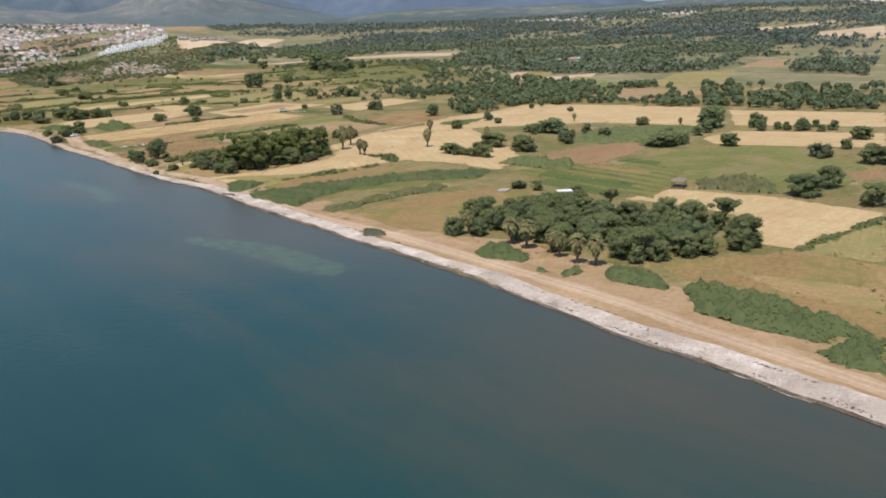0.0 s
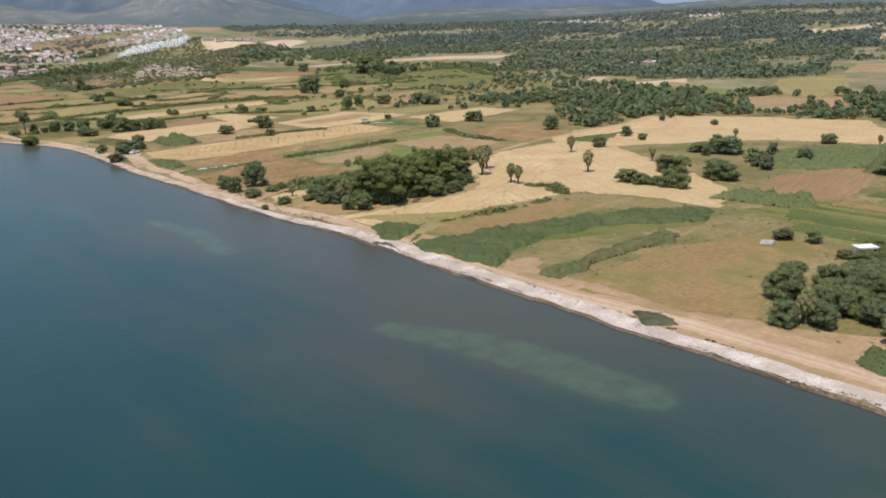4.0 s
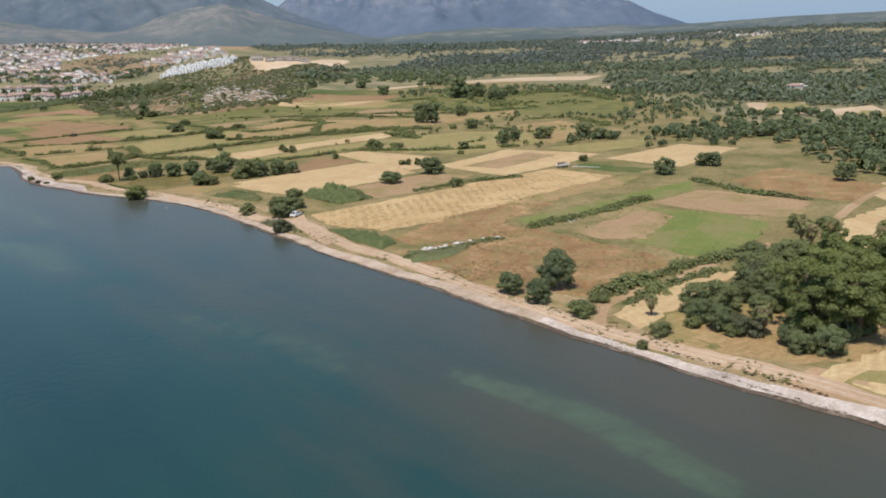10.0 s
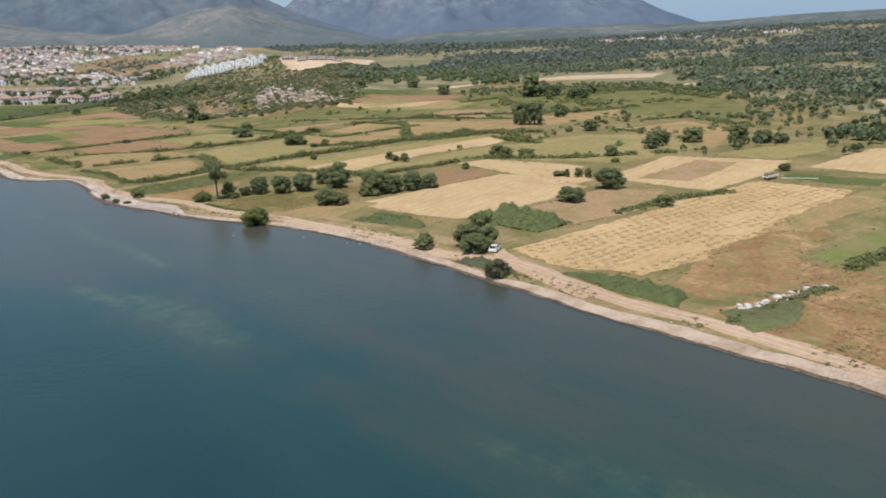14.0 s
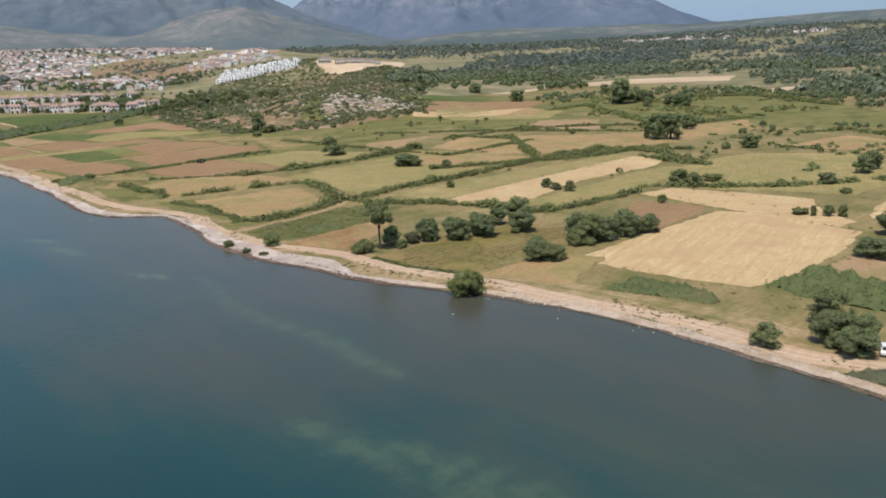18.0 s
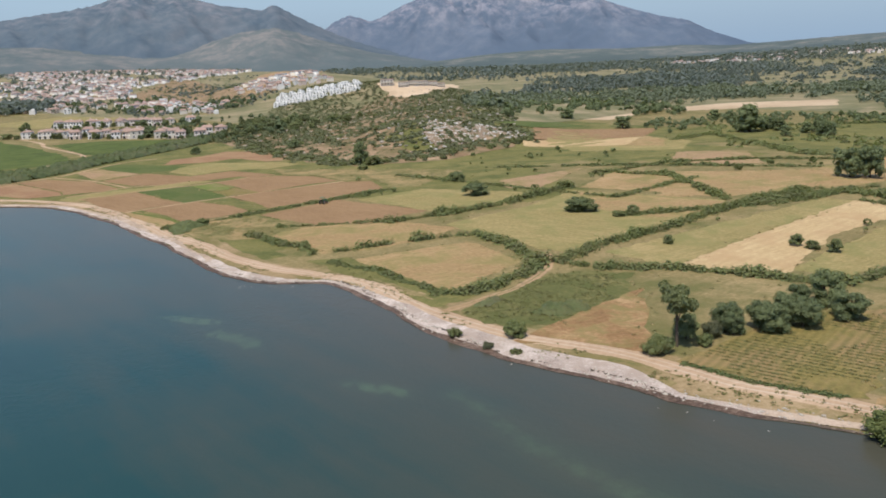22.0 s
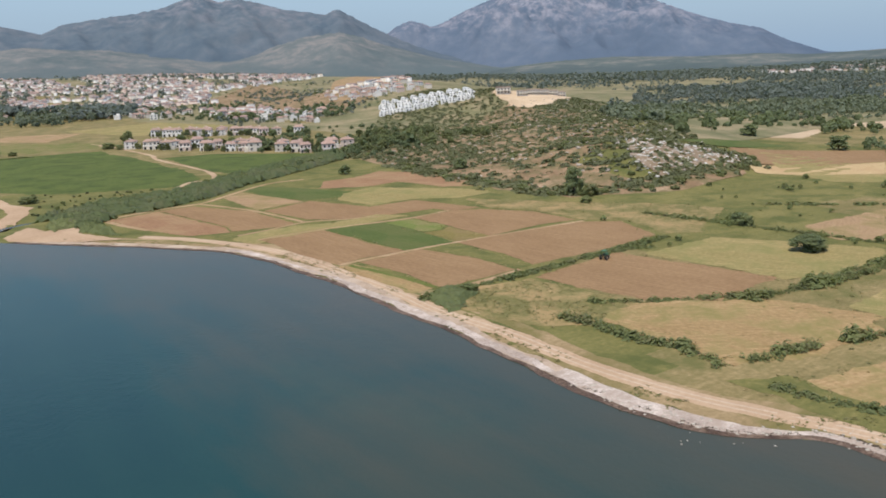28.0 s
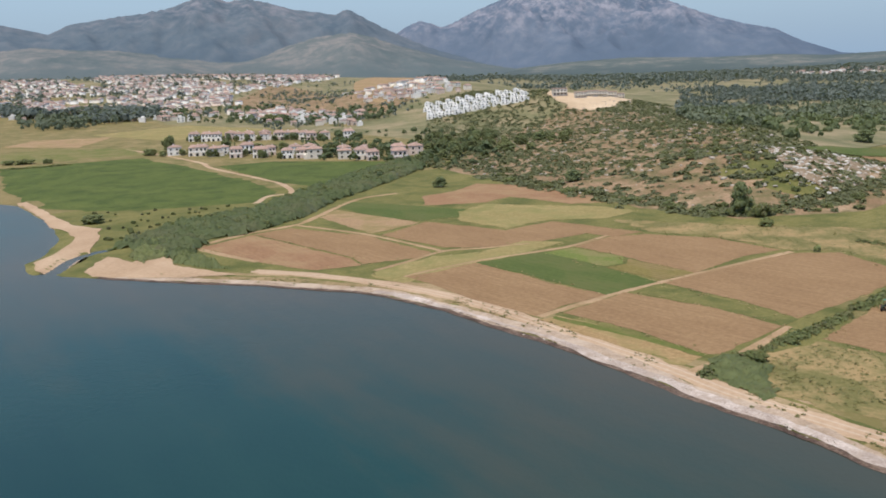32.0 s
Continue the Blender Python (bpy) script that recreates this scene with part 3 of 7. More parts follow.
def path(name, line, width, material, label):
    """A lane along a line of points, with ragged verges."""
    LAYER[0] += 1
    pts = [Vector(p) for p in line]
    fine = []
    for i, (a, b) in enumerate(zip(pts, pts[1:])):
        p0, p3 = pts[max(0, i - 1)], pts[min(len(pts) - 1, i + 2)]
        n = max(2, int((b - a).length / 3))
        for j in range(n):
            t = j / n
            fine.append(0.5 * (2 * a + (b - p0) * t + (2 * p0 - 5 * a + 4 * b - p3) * t * t + (3 * a - p0 - 3 * b + p3) * t ** 3))
    fine.append(pts[-1])
    v = []
    for i, p in enumerate(fine):
        d = (fine[min(i + 1, len(fine) - 1)] - fine[max(i - 1, 0)]).normalized()
        nrm = Vector((-d.y, d.x))
        for s in (-1.25, -0.8, 0.0, 0.8, 1.25):
            q = p + nrm * s * width * 0.5 * (1 + 0.4 * noise.noise((p.x * 0.2, p.y * 0.2, s)))
            v.append((q.x, q.y))
    v = np.array(v)
    z = ground_z(v[:, 0], v[:, 1]) + 0.012 + 0.0003 * LAYER[0] + 0.5 * smooth((land(v[:, 0], v[:, 1]) - 0.2) / 3)
    z[0::5] -= 0.05
    z[4::5] -= 0.05
    ob = sheet(name, np.column_stack([v, z]), grid_faces(len(fine), 5), material, smooth=True)
    return tagged(ob, label, "path", kind="structure")


# ---- plants ----
def unit(n):
    v = rng.normal(size=(n, 3))
    return v / np.linalg.norm(v, axis=1)[:, None]


def cards(pos, nrm, size, aspect=1.0):
    """Leaf clumps: one bent quad for each point, facing about nrm."""
    n = len(pos)
    nrm = nrm / np.maximum(np.linalg.norm(nrm, axis=1), 1e-6)[:, None]
    t = np.cross(nrm, unit(n))
    t /= np.maximum(np.linalg.norm(t, axis=1), 1e-6)[:, None]
    b = np.cross(nrm, t) * aspect
    s = (size * rng.uniform(0.55, 1.35, n))[:, None] if np.ndim(size) == 0 else (size * rng.uniform(0.55, 1.35, n))[:, None]
    k = rng.uniform(0.5, 1.0, (n, 4, 1))
    q = np.stack([pos - t * s, pos - b * s, pos + t * s, pos + b * s], 1)
    q = pos[:, None] + (q - pos[:, None]) * k
    q[:, ::2] -= (nrm * s * 0.25)[:, None]
    return q.reshape(-1, 3)


def quads(n):
    return np.arange(n * 4).reshape(n, 4)


def lobe_crown(lobes, n, size):
    """A crown out of lobes (x, y, z, r, rz): leaf clumps over uneven cores."""
    lo = np.array(lobes, float)
    w = lo[:, 3] ** 2
    pick = rng.choice(len(lo), n, p=w / w.sum())
    d = unit(n)
    d[:, 2] = np.where(d[:, 2] < -0.35, -d[:, 2], d[:, 2])
    c = lo[pick]
    rad = np.column_stack([c[:, 3], c[:, 3], c[:, 4]])
    pos = c[:, :3] + d * rad * rng.uniform(0.80, 1.18, n)[:, None]
    v = cards(pos, d + 0.7 * unit(n) + np.array([0, 0, 0.3]), size)
    f = quads(n)
    core_v, core_f = [], []
    bm = bmesh.new()
    bmesh.ops.create_icosphere(bm, subdivisions=1, radius=1.0)
    bv = np.array([q.co[:] for q in bm.verts])
    bf = np.array([[q.index for q in fc.verts] for fc in bm.faces])
    bm.free()
    for x, y, z, r, rz in lo:
        jit = rng.uniform(0.55, 0.88, (len(bv), 1))
        core_f.append(bf + len(core_v) * len(bv))
        core_v.append(np.array([x, y, z]) + bv * jit * np.array([r, r, rz]))
    tri = np.concatenate(core_f) + len(v)
    return np.concatenate([v, np.concatenate(core_v)]), f, tri


def crown_mesh(name, lobes, n, size, material, parent):
    v, f, tri = lobe_crown(lobes, n, size)
    me = bpy.data.meshes.new(name)
    me.from_pydata(v.tolist(), [], f.tolist() + tri.tolist())
    me.materials.append(material)
    me.shade_smooth()
    ob = new(name, me)
    ob.parent = parent
    return ob


def limbs(bm, base, top, r, lobes, seg=6):
    tube(bm, (0, 0, -0.3), base, r * 1.25, r, seg)
    tube(bm, base, top, r, r * 0.55, seg)
    for x, y, z, lr, _ in lobes[:6]:
        tube(bm, base if rng.random() < 0.5 else top, (x * 0.85, y * 0.85, z), r * 0.5, r * 0.15, 5)
    return bm


TREES = {
    "round": ("broadleaf tree with a rounded dark green crown", "tree"),
    "tall": ("tall broadleaf tree with a bare trunk and open crown", "tree"),
    "pine": ("large umbrella-shaped tree with a yellow-green crown", "tree"),
    "dark": ("dark green tree with a dense upright crown", "tree"),
    "bush": ("low rounded green bush on rough grass", "bush"),
    "grey": ("low grey-green bush on dry ground", "bush"),
    "shore": ("round green bush standing at the water's edge", "bush"),
    "palm": ("palm tree with a shaggy dry frond skirt", "palm tree"),
    "cypress": ("narrow dark green upright conifer", "tree"),
}
MADE = {}


def grow(kind, m, near=True):
    """A plant one metre high and about one metre wide."""
    ob = empty({"bush": "bush", "grey": "bush", "shore": "bush", "palm": "palm_tree", "round": "broadleaf_tree", "dark": "evergreen_tree", "tall": "tall_tree", "pine": "umbrella_tree", "cypress": "conifer"}[kind], m)
    tagged(ob, *TREES[kind])
    bm = bmesh.new()
    if kind == "palm":
        for i in range(6):
            z = i * 0.13
            tube(bm, (0.01 * math.sin(i), 0, z - 0.03), (0.01 * math.sin(i + 1), 0, z + 0.13), 0.055 - 0.004 * i, 0.05 - 0.004 * i, 7)
        part("trunk", bm, BARK, ob)
        n = 96
        th, el = rng.uniform(0, 6.283, n), rng.uniform(-0.6, 1.35, n)
        v, f = [], []
        for a, e in zip(th, el):
            d = np.array([math.cos(a) * math.cos(e), math.sin(a) * math.cos(e), math.sin(e)])
            side = np.array([-math.sin(a), math.cos(a), 0])
            ln = rng.uniform(0.26, 0.38)
            for k in range(4):
                t = k / 3
                p = np.array([0, 0, 0.76]) + d * ln * t + np.array([0, 0, -0.20 * t * t])
                w = 0.075 * math.sin(0.35 + 2.5 * t)
                v += [p - side * w + [0, 0, -0.02], p, p + side * w + [0, 0, -0.02]]
                i = len(v) - 3
                if k:
                    f += [(i - 3, i - 2, i + 1, i), (i - 2, i - 1, i + 2, i + 1)]
        fr = bpy.data.meshes.new("fronds")
        fr.from_pydata([tuple(p) for p in v], [], f)
        fr.materials.append(LEAF_PALM)
        new("fronds", fr).parent = ob
        n = 380
        a, h = rng.uniform(0, 6.283, n), rng.uniform(0, 1, n)
        r = 0.08 + 0.19 * h
        pos = np.column_stack([np.cos(a) * r, np.sin(a) * r, 0.30 + 0.42 * h])
        sk = sheet("dry_skirt", cards(pos, np.column_stack([np.cos(a), np.sin(a), np.full(n, 0.1)]) + 0.3 * unit(n), 0.065, 1.6), quads(n), LEAF_DRY, ob)
        tagged(sk, "hanging dry brown fronds")
        return ob
    count, size, leaf, lobes = 900, 0.052, LEAF, []
    if kind in ("bush", "grey", "shore"):
        leaf = {"bush": LEAF_BUSH, "grey": LEAF_GREY, "shore": LEAF_PINE}[kind]
        for i in range(34):
            a, r = rng.uniform(0, 6.283), 0.40 * rng.uniform(0.02, 1.0) ** 0.6
            lobes.append((r * math.cos(a), r * math.sin(a), rng.uniform(0.10, 0.74 - 0.5 * r), rng.uniform(0.12, 0.20), rng.uniform(0.15, 0.26)))
        limbs(bm, (0, 0, 0.12), (0.03, 0.02, 0.4), 0.025, lobes)
        count = 1700
    elif kind == "round" or kind == "dark":
        leaf = LEAF if kind == "round" else LEAF_DARK
        for i in range(44):
            a, r = rng.uniform(0, 6.283), 0.42 * rng.uniform(0.02, 1.0) ** 0.55
            z = rng.uniform(0.12, 0.84)
            wide = 1.10 - 0.55 * abs(z - 0.40) - 0.75 * max(0.0, z - 0.55)
            lobes.append((r * math.cos(a) * wide, r * math.sin(a) * wide, z, rng.uniform(0.11, 0.19), rng.uniform(0.10, 0.17)))
        limbs(bm, (0.01, 0, 0.14), (0.02, 0.03, 0.6), 0.035, lobes)
        count = 2600
    elif kind == "tall":
        for i in range(17):
            a, r = rng.uniform(0, 6.283), rng.uniform(0.03, 0.36)
            lobes.append((r * math.cos(a), r * math.sin(a), rng.uniform(0.56, 0.88), rng.uniform(0.09, 0.17), rng.uniform(0.08, 0.13)))
        limbs(bm, (0.01, 0.02, 0.34), (0.03, 0.0, 0.72), 0.030, lobes)
        count = 1300
    elif kind == "pine":
        leaf = LEAF_PINE
        for i in range(30):
            a, r = rng.uniform(0, 6.283), rng.uniform(0.03, 0.46)
            lobes.append((r * math.cos(a), r * math.sin(a), rng.uniform(0.30, 0.95) - 0.32 * r, rng.uniform(0.07, 0.15), rng.uniform(0.05, 0.11)))
        limbs(bm, (0.01, 0.0, 0.4), (0.02, 0.02, 0.7), 0.028, lobes)
        count, size = 3000, 0.040
    elif kind == "cypress":
        leaf = LEAF_DARK
        for i in range(8):
            z = 0.12 + 0.1 * i
            lobes.append((rng.uniform(-0.05, 0.05), rng.uniform(-0.05, 0.05), z, 0.30 * math.sin(0.5 + 2.4 * (1 - z)) ** 0.7 * 0.9, 0.13))
        tube(bm, (0, 0, -0.2), (0, 0, 0.6), 0.03, 0.015, 6)
        count = 800
    part("trunk", bm, BARK, ob)
    count, size = (int(count * 2.3), size * 0.50) if near else (int(count * 0.6), size * 0.80)
    crown_mesh("crown", lobes, count, size, leaf, ob)
    return ob


def tree(kind, x, y, h, w):
    """A plant of that kind, h high and w wide, standing on the land."""
    near = x < 240 and y < 720
    which = (kind, near, int(rng.integers(0, 4 if kind != "palm" else 3)))
    z = float(ground_z(x, y))
    m = Matrix.LocRotScale((x, y, z - 0.05), Euler((0, 0, rng.uniform(0, 6.283))), (w * rng.uniform(0.92, 1.08), w * rng.uniform(0.92, 1.08), h))
    if which not in MADE:
        MADE[which] = grow(kind, m, near)
        return MADE[which]
    s = MADE[which].scale
    return copy_thing(MADE[which], m @ Matrix.Diagonal((1 / s[0], 1 / s[1], 1 / s[2], 1)))


def scatter(poly, count):
    """Points at random inside a polygon."""
    xs, ys = [p[0] for p in poly], [p[1] for p in poly]
    out = np.zeros((0, 2))
    while len(out) < count:
        p = np.column_stack([rng.uniform(min(xs), max(xs), count * 3), rng.uniform(min(ys), max(ys), count * 3)])
        out = np.concatenate([out, p[inside(p[:, 0], p[:, 1], poly)]])
    return out[:count]


def clumps(name, xy, r, h, k, material, label, category, kind="", leaf=0.5, lift=0.0, up=0.8):
    """Low growth: at each point a dome of k leaf clumps, r wide and h high."""
    n = len(xy)
    r = r * rng.uniform(0.6, 1.35, n)
    h = h * rng.uniform(0.55, 1.25, n)
    d = unit(n * k)
    d[:, 2] = np.abs(d[:, 2])
    rr, hh = np.repeat(r, k), np.repeat(h, k)
    base = np.column_stack([xy, ground_z(xy[:, 0], xy[:, 1]) + lift])
    pos = np.repeat(base, k, 0) + d * np.column_stack([rr, rr, hh]) * rng.uniform(0.7, 1.05, n * k)[:, None]
    v = cards(pos, d + 0.5 * unit(n * k) + np.array([0, 0, up]), leaf * rr)
    ob = sheet(name, v, quads(n * k), material)
    return tagged(ob, label, category, kind=kind or "stuff")


def edge_gap(xy, poly):
    """How far each point lies from a polygon's outline."""
    best = np.full(len(xy), 1e6)
    for (ax, ay), (bx, by) in zip(poly, poly[1:] + poly[:1]):
        k = np.clip(((xy[:, 0] - ax) * (bx - ax) + (xy[:, 1] - ay) * (by - ay)) / max(1e-6, (bx - ax) ** 2 + (by - ay) ** 2), 0, 1)
        best = np.minimum(best, np.hypot(xy[:, 0] - ax - k * (bx - ax), xy[:, 1] - ay - k * (by - ay)))
    return best


def thicket(poly, h, material, label, r=0.55, dense=0.62, k=9, category="thicket", name="thicket"):
    """Dense low growth in a polygon, lower and thinner towards its edge."""
    area = abs(sum(a[0] * b[1] - b[0] * a[1] for a, b in zip(poly, poly[1:] + poly[:1]))) / 2
    xy = scatter(poly, min(9000, max(8, int(area * dense / (r * r)))))
    gap = edge_gap(xy, poly)
    xy = xy[gap > rng.uniform(-0.2, 0.9, len(gap))]
    gap = edge_gap(xy, poly)
    xy = xy + np.column_stack([[0.9 * noise.noise((a * 0.2, b * 0.2, 1.0)) for a, b in xy], [0.9 * noise.noise((a * 0.2, b * 0.2, 7.0)) for a, b in xy]])
    xs, ys = [p[0] for p in poly], [p[1] for p in poly]
    cell = max(0.55, math.sqrt(area / 6000))
    qx, qy = np.meshgrid(np.arange(min(xs) - 1, max(xs) + 1, cell), np.arange(min(ys) - 1, max(ys) + 1, cell))
    flat = np.column_stack([qx.ravel(), qy.ravel()])
    wob = np.array([(noise.noise((a * 0.13, b * 0.13, 1.0)), noise.noise((a * 0.13, b * 0.13, 7.0))) for a, b in flat])
    deep = edge_gap(flat + 2.4 * wob, poly) * np.where(inside(flat[:, 0] + 2.4 * wob[:, 0], flat[:, 1] + 2.4 * wob[:, 1], poly), 1, -1)
    deep = deep - 1.3 * np.array([max(0.0, noise.noise((a * 0.45, b * 0.45, 5.0))) for a, b in flat])
    lump = np.array([max(0.12, 0.9 + 0.8 * noise.noise((a * 0.14, b * 0.14, 8.0)) + 0.9 * noise.noise((a * 0.42, b * 0.42, 3.0)) + 0.5 * noise.noise((a * 1.1, b * 1.1, 4.0))) for a, b in flat])
    up = np.where(deep > 0, h * lump * (0.15 + 0.85 * smooth(deep / (1.0 * h + 0.6))), -0.3) + rng.normal(0, 0.05 * h, len(flat))
    top = np.column_stack([flat, ground_z(flat[:, 0], flat[:, 1]) + 1.05 * up])
    f = grid_faces(*qx.shape)
    f = f[(deep[f] > -0.4).all(1)]
    live = np.flatnonzero(deep > -0.2)
    pick = rng.choice(live, min(16000, int(len(live) * 2.4)))
    pos = top[pick] + np.column_stack([rng.uniform(-cell, cell, (len(pick), 2)) * 0.6, np.abs(rng.normal(0.02, 0.07, len(pick))) * h])
    near_edge = np.flatnonzero((deep > -2.6) & (deep < 0.0))
    if len(near_edge):
        stray = rng.choice(near_edge, max(4, int(len(near_edge) * 0.22)))
        stray = stray[rng.random(len(stray)) < np.exp(deep[stray] / 1.2)]
        g = flat[stray] + rng.uniform(-cell, cell, (len(stray), 2))
        pos = np.concatenate([pos, np.column_stack([g, ground_z(g[:, 0], g[:, 1]) + rng.uniform(0.02, 0.12, len(g)) * h])])
    leaf = cards(pos, 0.6 * unit(len(pos)) + np.array([0, 0, 0.95]), max(0.15, 0.2 * cell) * (0.7 + 0.3 * h))
    ob = sheet(name, np.concatenate([top, leaf]), np.concatenate([f, quads(len(pos)) + len(top)]), material, smooth=True)
    return tagged(ob, label, category, kind="stuff")


def hedge(line, width, h, material=None, label="dense green hedge of shrubs between fields", gaps=0.0):
    """A belt of shrubs along a line, uneven in height and width."""
    pts = []
    for (x0, y0), (x1, y1) in zip(line, line[1:]):
        n = int(math.hypot(x1 - x0, y1 - y0) * width / 0.85)
        t = rng.uniform(0, 1, n)
        s = rng.normal(0, 0.30, n) * width
        ln = math.hypot(x1 - x0, y1 - y0)
        x, y = x0 + (x1 - x0) * t - (y1 - y0) / ln * s, y0 + (y1 - y0) * t + (x1 - x0) / ln * s
        keep = np.array([noise.noise((a * 0.07, b * 0.07, 2.0)) > gaps - 0.6 for a, b in zip(x, y)], bool) if n else []
        pts.append(np.column_stack([x, y])[np.array(keep, bool)] if n else np.zeros((0, 2)))
    xy = np.concatenate(pts)
    swell = np.array([1 + 0.8 * noise.noise((a * 0.09, b * 0.09, 8.0)) for a, b in xy])
    close = line[0][0] < 230
    return clumps("hedge", xy, (1.0 if close else 1.15) * swell, 1.12 * h * swell, 32 if close else 18, material or LEAF_BUSH, label, "hedge", leaf=0.32 if close else 0.42)

ribbon("sandy_verge", SAND, "sandy ground between beach and fields", "beach", -60, 262, 3.2, 13.0, 0.02, 1.6)
ribbon("turf_verge", VERGE, "dry sandy turf between beach and fields", "beach", 258, 866, 2.8, 14.5, 0.008, 1.8)
ribbon("pebble_beach", PEBBLE, "pale pebble beach along the water", "beach", -60, 305, 0.5, 5.2, 0.09, 1.0, width=([-60, 60, 110, 145, 165, 240, 262, 285, 305], [1.1, 1.15, 0.95, 0.75, 0.9, 0.95, 0.6, 0.4, 0.5]))
ribbon("shingle_beach", TANPEBBLE, "tan shingle beach along the water", "beach", 302, 508, 0.5, 3.6, 0.086, 0.9, width=([302, 325, 345, 372, 400, 440, 480, 508], [1.0, 1.25, 1.15, 1.0, 0.8, 0.7, 0.7, 0.7]))
ribbon("pebble_beach", GREYPEBBLE, "broad grey-white pebble beach along the water", "beach", 500, 655, 0.5, 5.0, 0.088, 0.8, width=([500, 512, 524, 545, 562, 585, 606, 614, 622, 650, 700, 780, 868], [0.4, 0.6, 1.3, 1.35, 1.25, 0.75, 0.35, 0.4, 0.9, 1.0, 0.85, 0.8, 0.7]))
ribbon("shingle_beach", TANPEBBLE, "pinkish tan shingle with pale pebbles along the water", "beach", 645, 868, 0.7, 4.6, 0.086, 1.7)
ribbon("pebble_beach", GREYPEBBLE, "broken band of white pebbles on shingle", "beach", 648, 800, 1.5, 3.0, 0.12, 1.4)
ribbon("wet_shore", WRACK, "dark wet weed along the waterline", "shore", -60, 500, -0.25, 0.55, 0.10, 0.4)
ribbon("wet_shore", REDWRACK, "broad dark reddish weed along the waterline", "shore", 497, 868, -0.3, 1.0, 0.10, 0.7)

# ---- fields, lanes and beach ----
field("woodland_floor", [(396, 859), (637, 905), (608, 678), (480, 461), (1634, 941), (1840, 1368), (1877, 1926), (2221, 2954), (851, 1476)], WOODFLOOR, 47, "dark wooded plain far inland")
field("woodland_floor", [(360, 376), (441, 383), (486, 284), (490, 194), (1007, 405), (1762, 1183), (1869, 1851), (1213, 1443)], WOODFLOOR, 51, "dark wooded plain far inland")
field("hillside", [(245, 991), (238, 931), (222, 855), (227, 794), (264, 771), (322, 777), (334, 798), (328, 823), (429, 942), (521, 1103), (529, 1191), (435, 1157), (319, 1070)], HILLSOIL, 60, "dry scrubby soil of the rocky hill")
field("graded_ground", [(544, 1234), (885, 1565), (923, 1541), (599, 1174), (541, 1155), (523, 1172)], BARE, 49, "pale graded building ground on the ridge")
field("scrub_floor", [(369, 1504), (398, 1343), (447, 1297), (441, 1171), (371, 1114), (354, 1196), (352, 1350)], WOODFLOOR, 100, "scrubby slopes below the town")
field("field", [(134.8, 94.9), (156.4, 82.8), (164.7, 78.6), (164.6, 61.9), (127.1, 46.6), (129.1, 58.8), (131.5, 82.5)], OLDGRASS, 22, "worn brown grass on fallow ground")
field("field", [(142.4, 82.1), (149.5, 55.8), (138.9, 51.4), (137.1, 64.7)], DRY, 105, "narrow strip of dry grass rows")
field("stubble_field", [(180.6, 136), (198.8, 133.3), (207, 105.9), (206.5, 78.9), (163.9, 78.8), (163, 87.1), (183.1, 104.9), (183.8, 121.4)], STUBBLE, 0, "pale harvested stubble field with mown lines")
field("field", [(164.3, 78.4), (201, 76.7), (166.5, 62.7)], PALEGREEN, 22, "grassy field of thin green growth")
field("green_field", [(172.8, 172.1), (210.1, 168.4), (268.9, 169.1), (289, 141), (268, 108.7), (231.2, 99.2), (215.6, 101), (214.3, 136.1), (199.8, 135.9), (183.1, 140.8), (175.3, 158.8)], GREEN, 1, "broad green meadow field")
field("crop_field", [(180.8, 172.8), (217.5, 165.2), (209.3, 142.4), (192.8, 134.7), (180.2, 144.4)], CROP, 168, "dark green crop strip in a meadow")
field("ploughed_field", [(214.4, 198), (237.6, 203.8), (265, 193.6), (253.7, 181.5), (210.2, 173.1), (204.6, 175.5)], BROWN, 11, "ploughed brown field")
field("stubble_field", [(284.7, 177.9), (308.3, 178.7), (333.2, 130.5), (300, 117), (282.4, 150.2), (275.2, 167.2)], STUBBLE, 117, "pale stubble field lined with trees")
field("stubble_field", [(290.8, 288.9), (348, 302.6), (371.9, 234.8), (316.6, 196.8), (300.7, 235.1)], STUBBLE, 109, "wide pale stubble field with scattered trees")
field("stubble_field", [(368.4, 217.2), (393, 154.9), (349.5, 137.2), (322.8, 187.3)], STUBBLE, 112, "wide pale stubble field near the woods")
field("ploughed_field", [(249.8, 109.2), (263.4, 102.1), (246.5, 95.3), (242.1, 100.9)], BROWN, 22, "small brown field beside bushes")
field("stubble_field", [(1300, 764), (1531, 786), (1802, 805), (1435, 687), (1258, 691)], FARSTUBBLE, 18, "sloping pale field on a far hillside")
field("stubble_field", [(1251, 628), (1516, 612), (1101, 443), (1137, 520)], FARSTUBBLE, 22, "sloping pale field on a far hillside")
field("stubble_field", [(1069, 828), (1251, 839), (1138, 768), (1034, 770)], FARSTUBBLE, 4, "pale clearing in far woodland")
field("field", [(115.9, 180.8), (148.9, 181.9), (172.5, 174.3), (174.7, 160.3), (158.2, 155), (144.6, 158.1), (124, 146.1), (119.7, 159.4)], OLDGRASS, 2, "worn brown and green grass field sloping to the beach")
field("sandy_ground", [(112.8, 149.3), (123.8, 142), (129.8, 119.2), (129.6, 100.7), (126.6, 82.9), (119.7, 57.8), (116.6, 42.4), (109.3, 39.4), (113.1, 73.8), (114, 99), (116.2, 127.9)], SAND, 84, "bare sandy ground behind the beach track")
field("sandy_ground", [(107.2, 161.7), (111.5, 153.1), (116, 140.9), (113.7, 111.7), (129.7, 118.2), (131.6, 124.8), (128, 134.1), (123.5, 144.7), (124, 146.1), (119.2, 159), (115.1, 171.4)], SAND, 85, "bare sand in front of the grove")
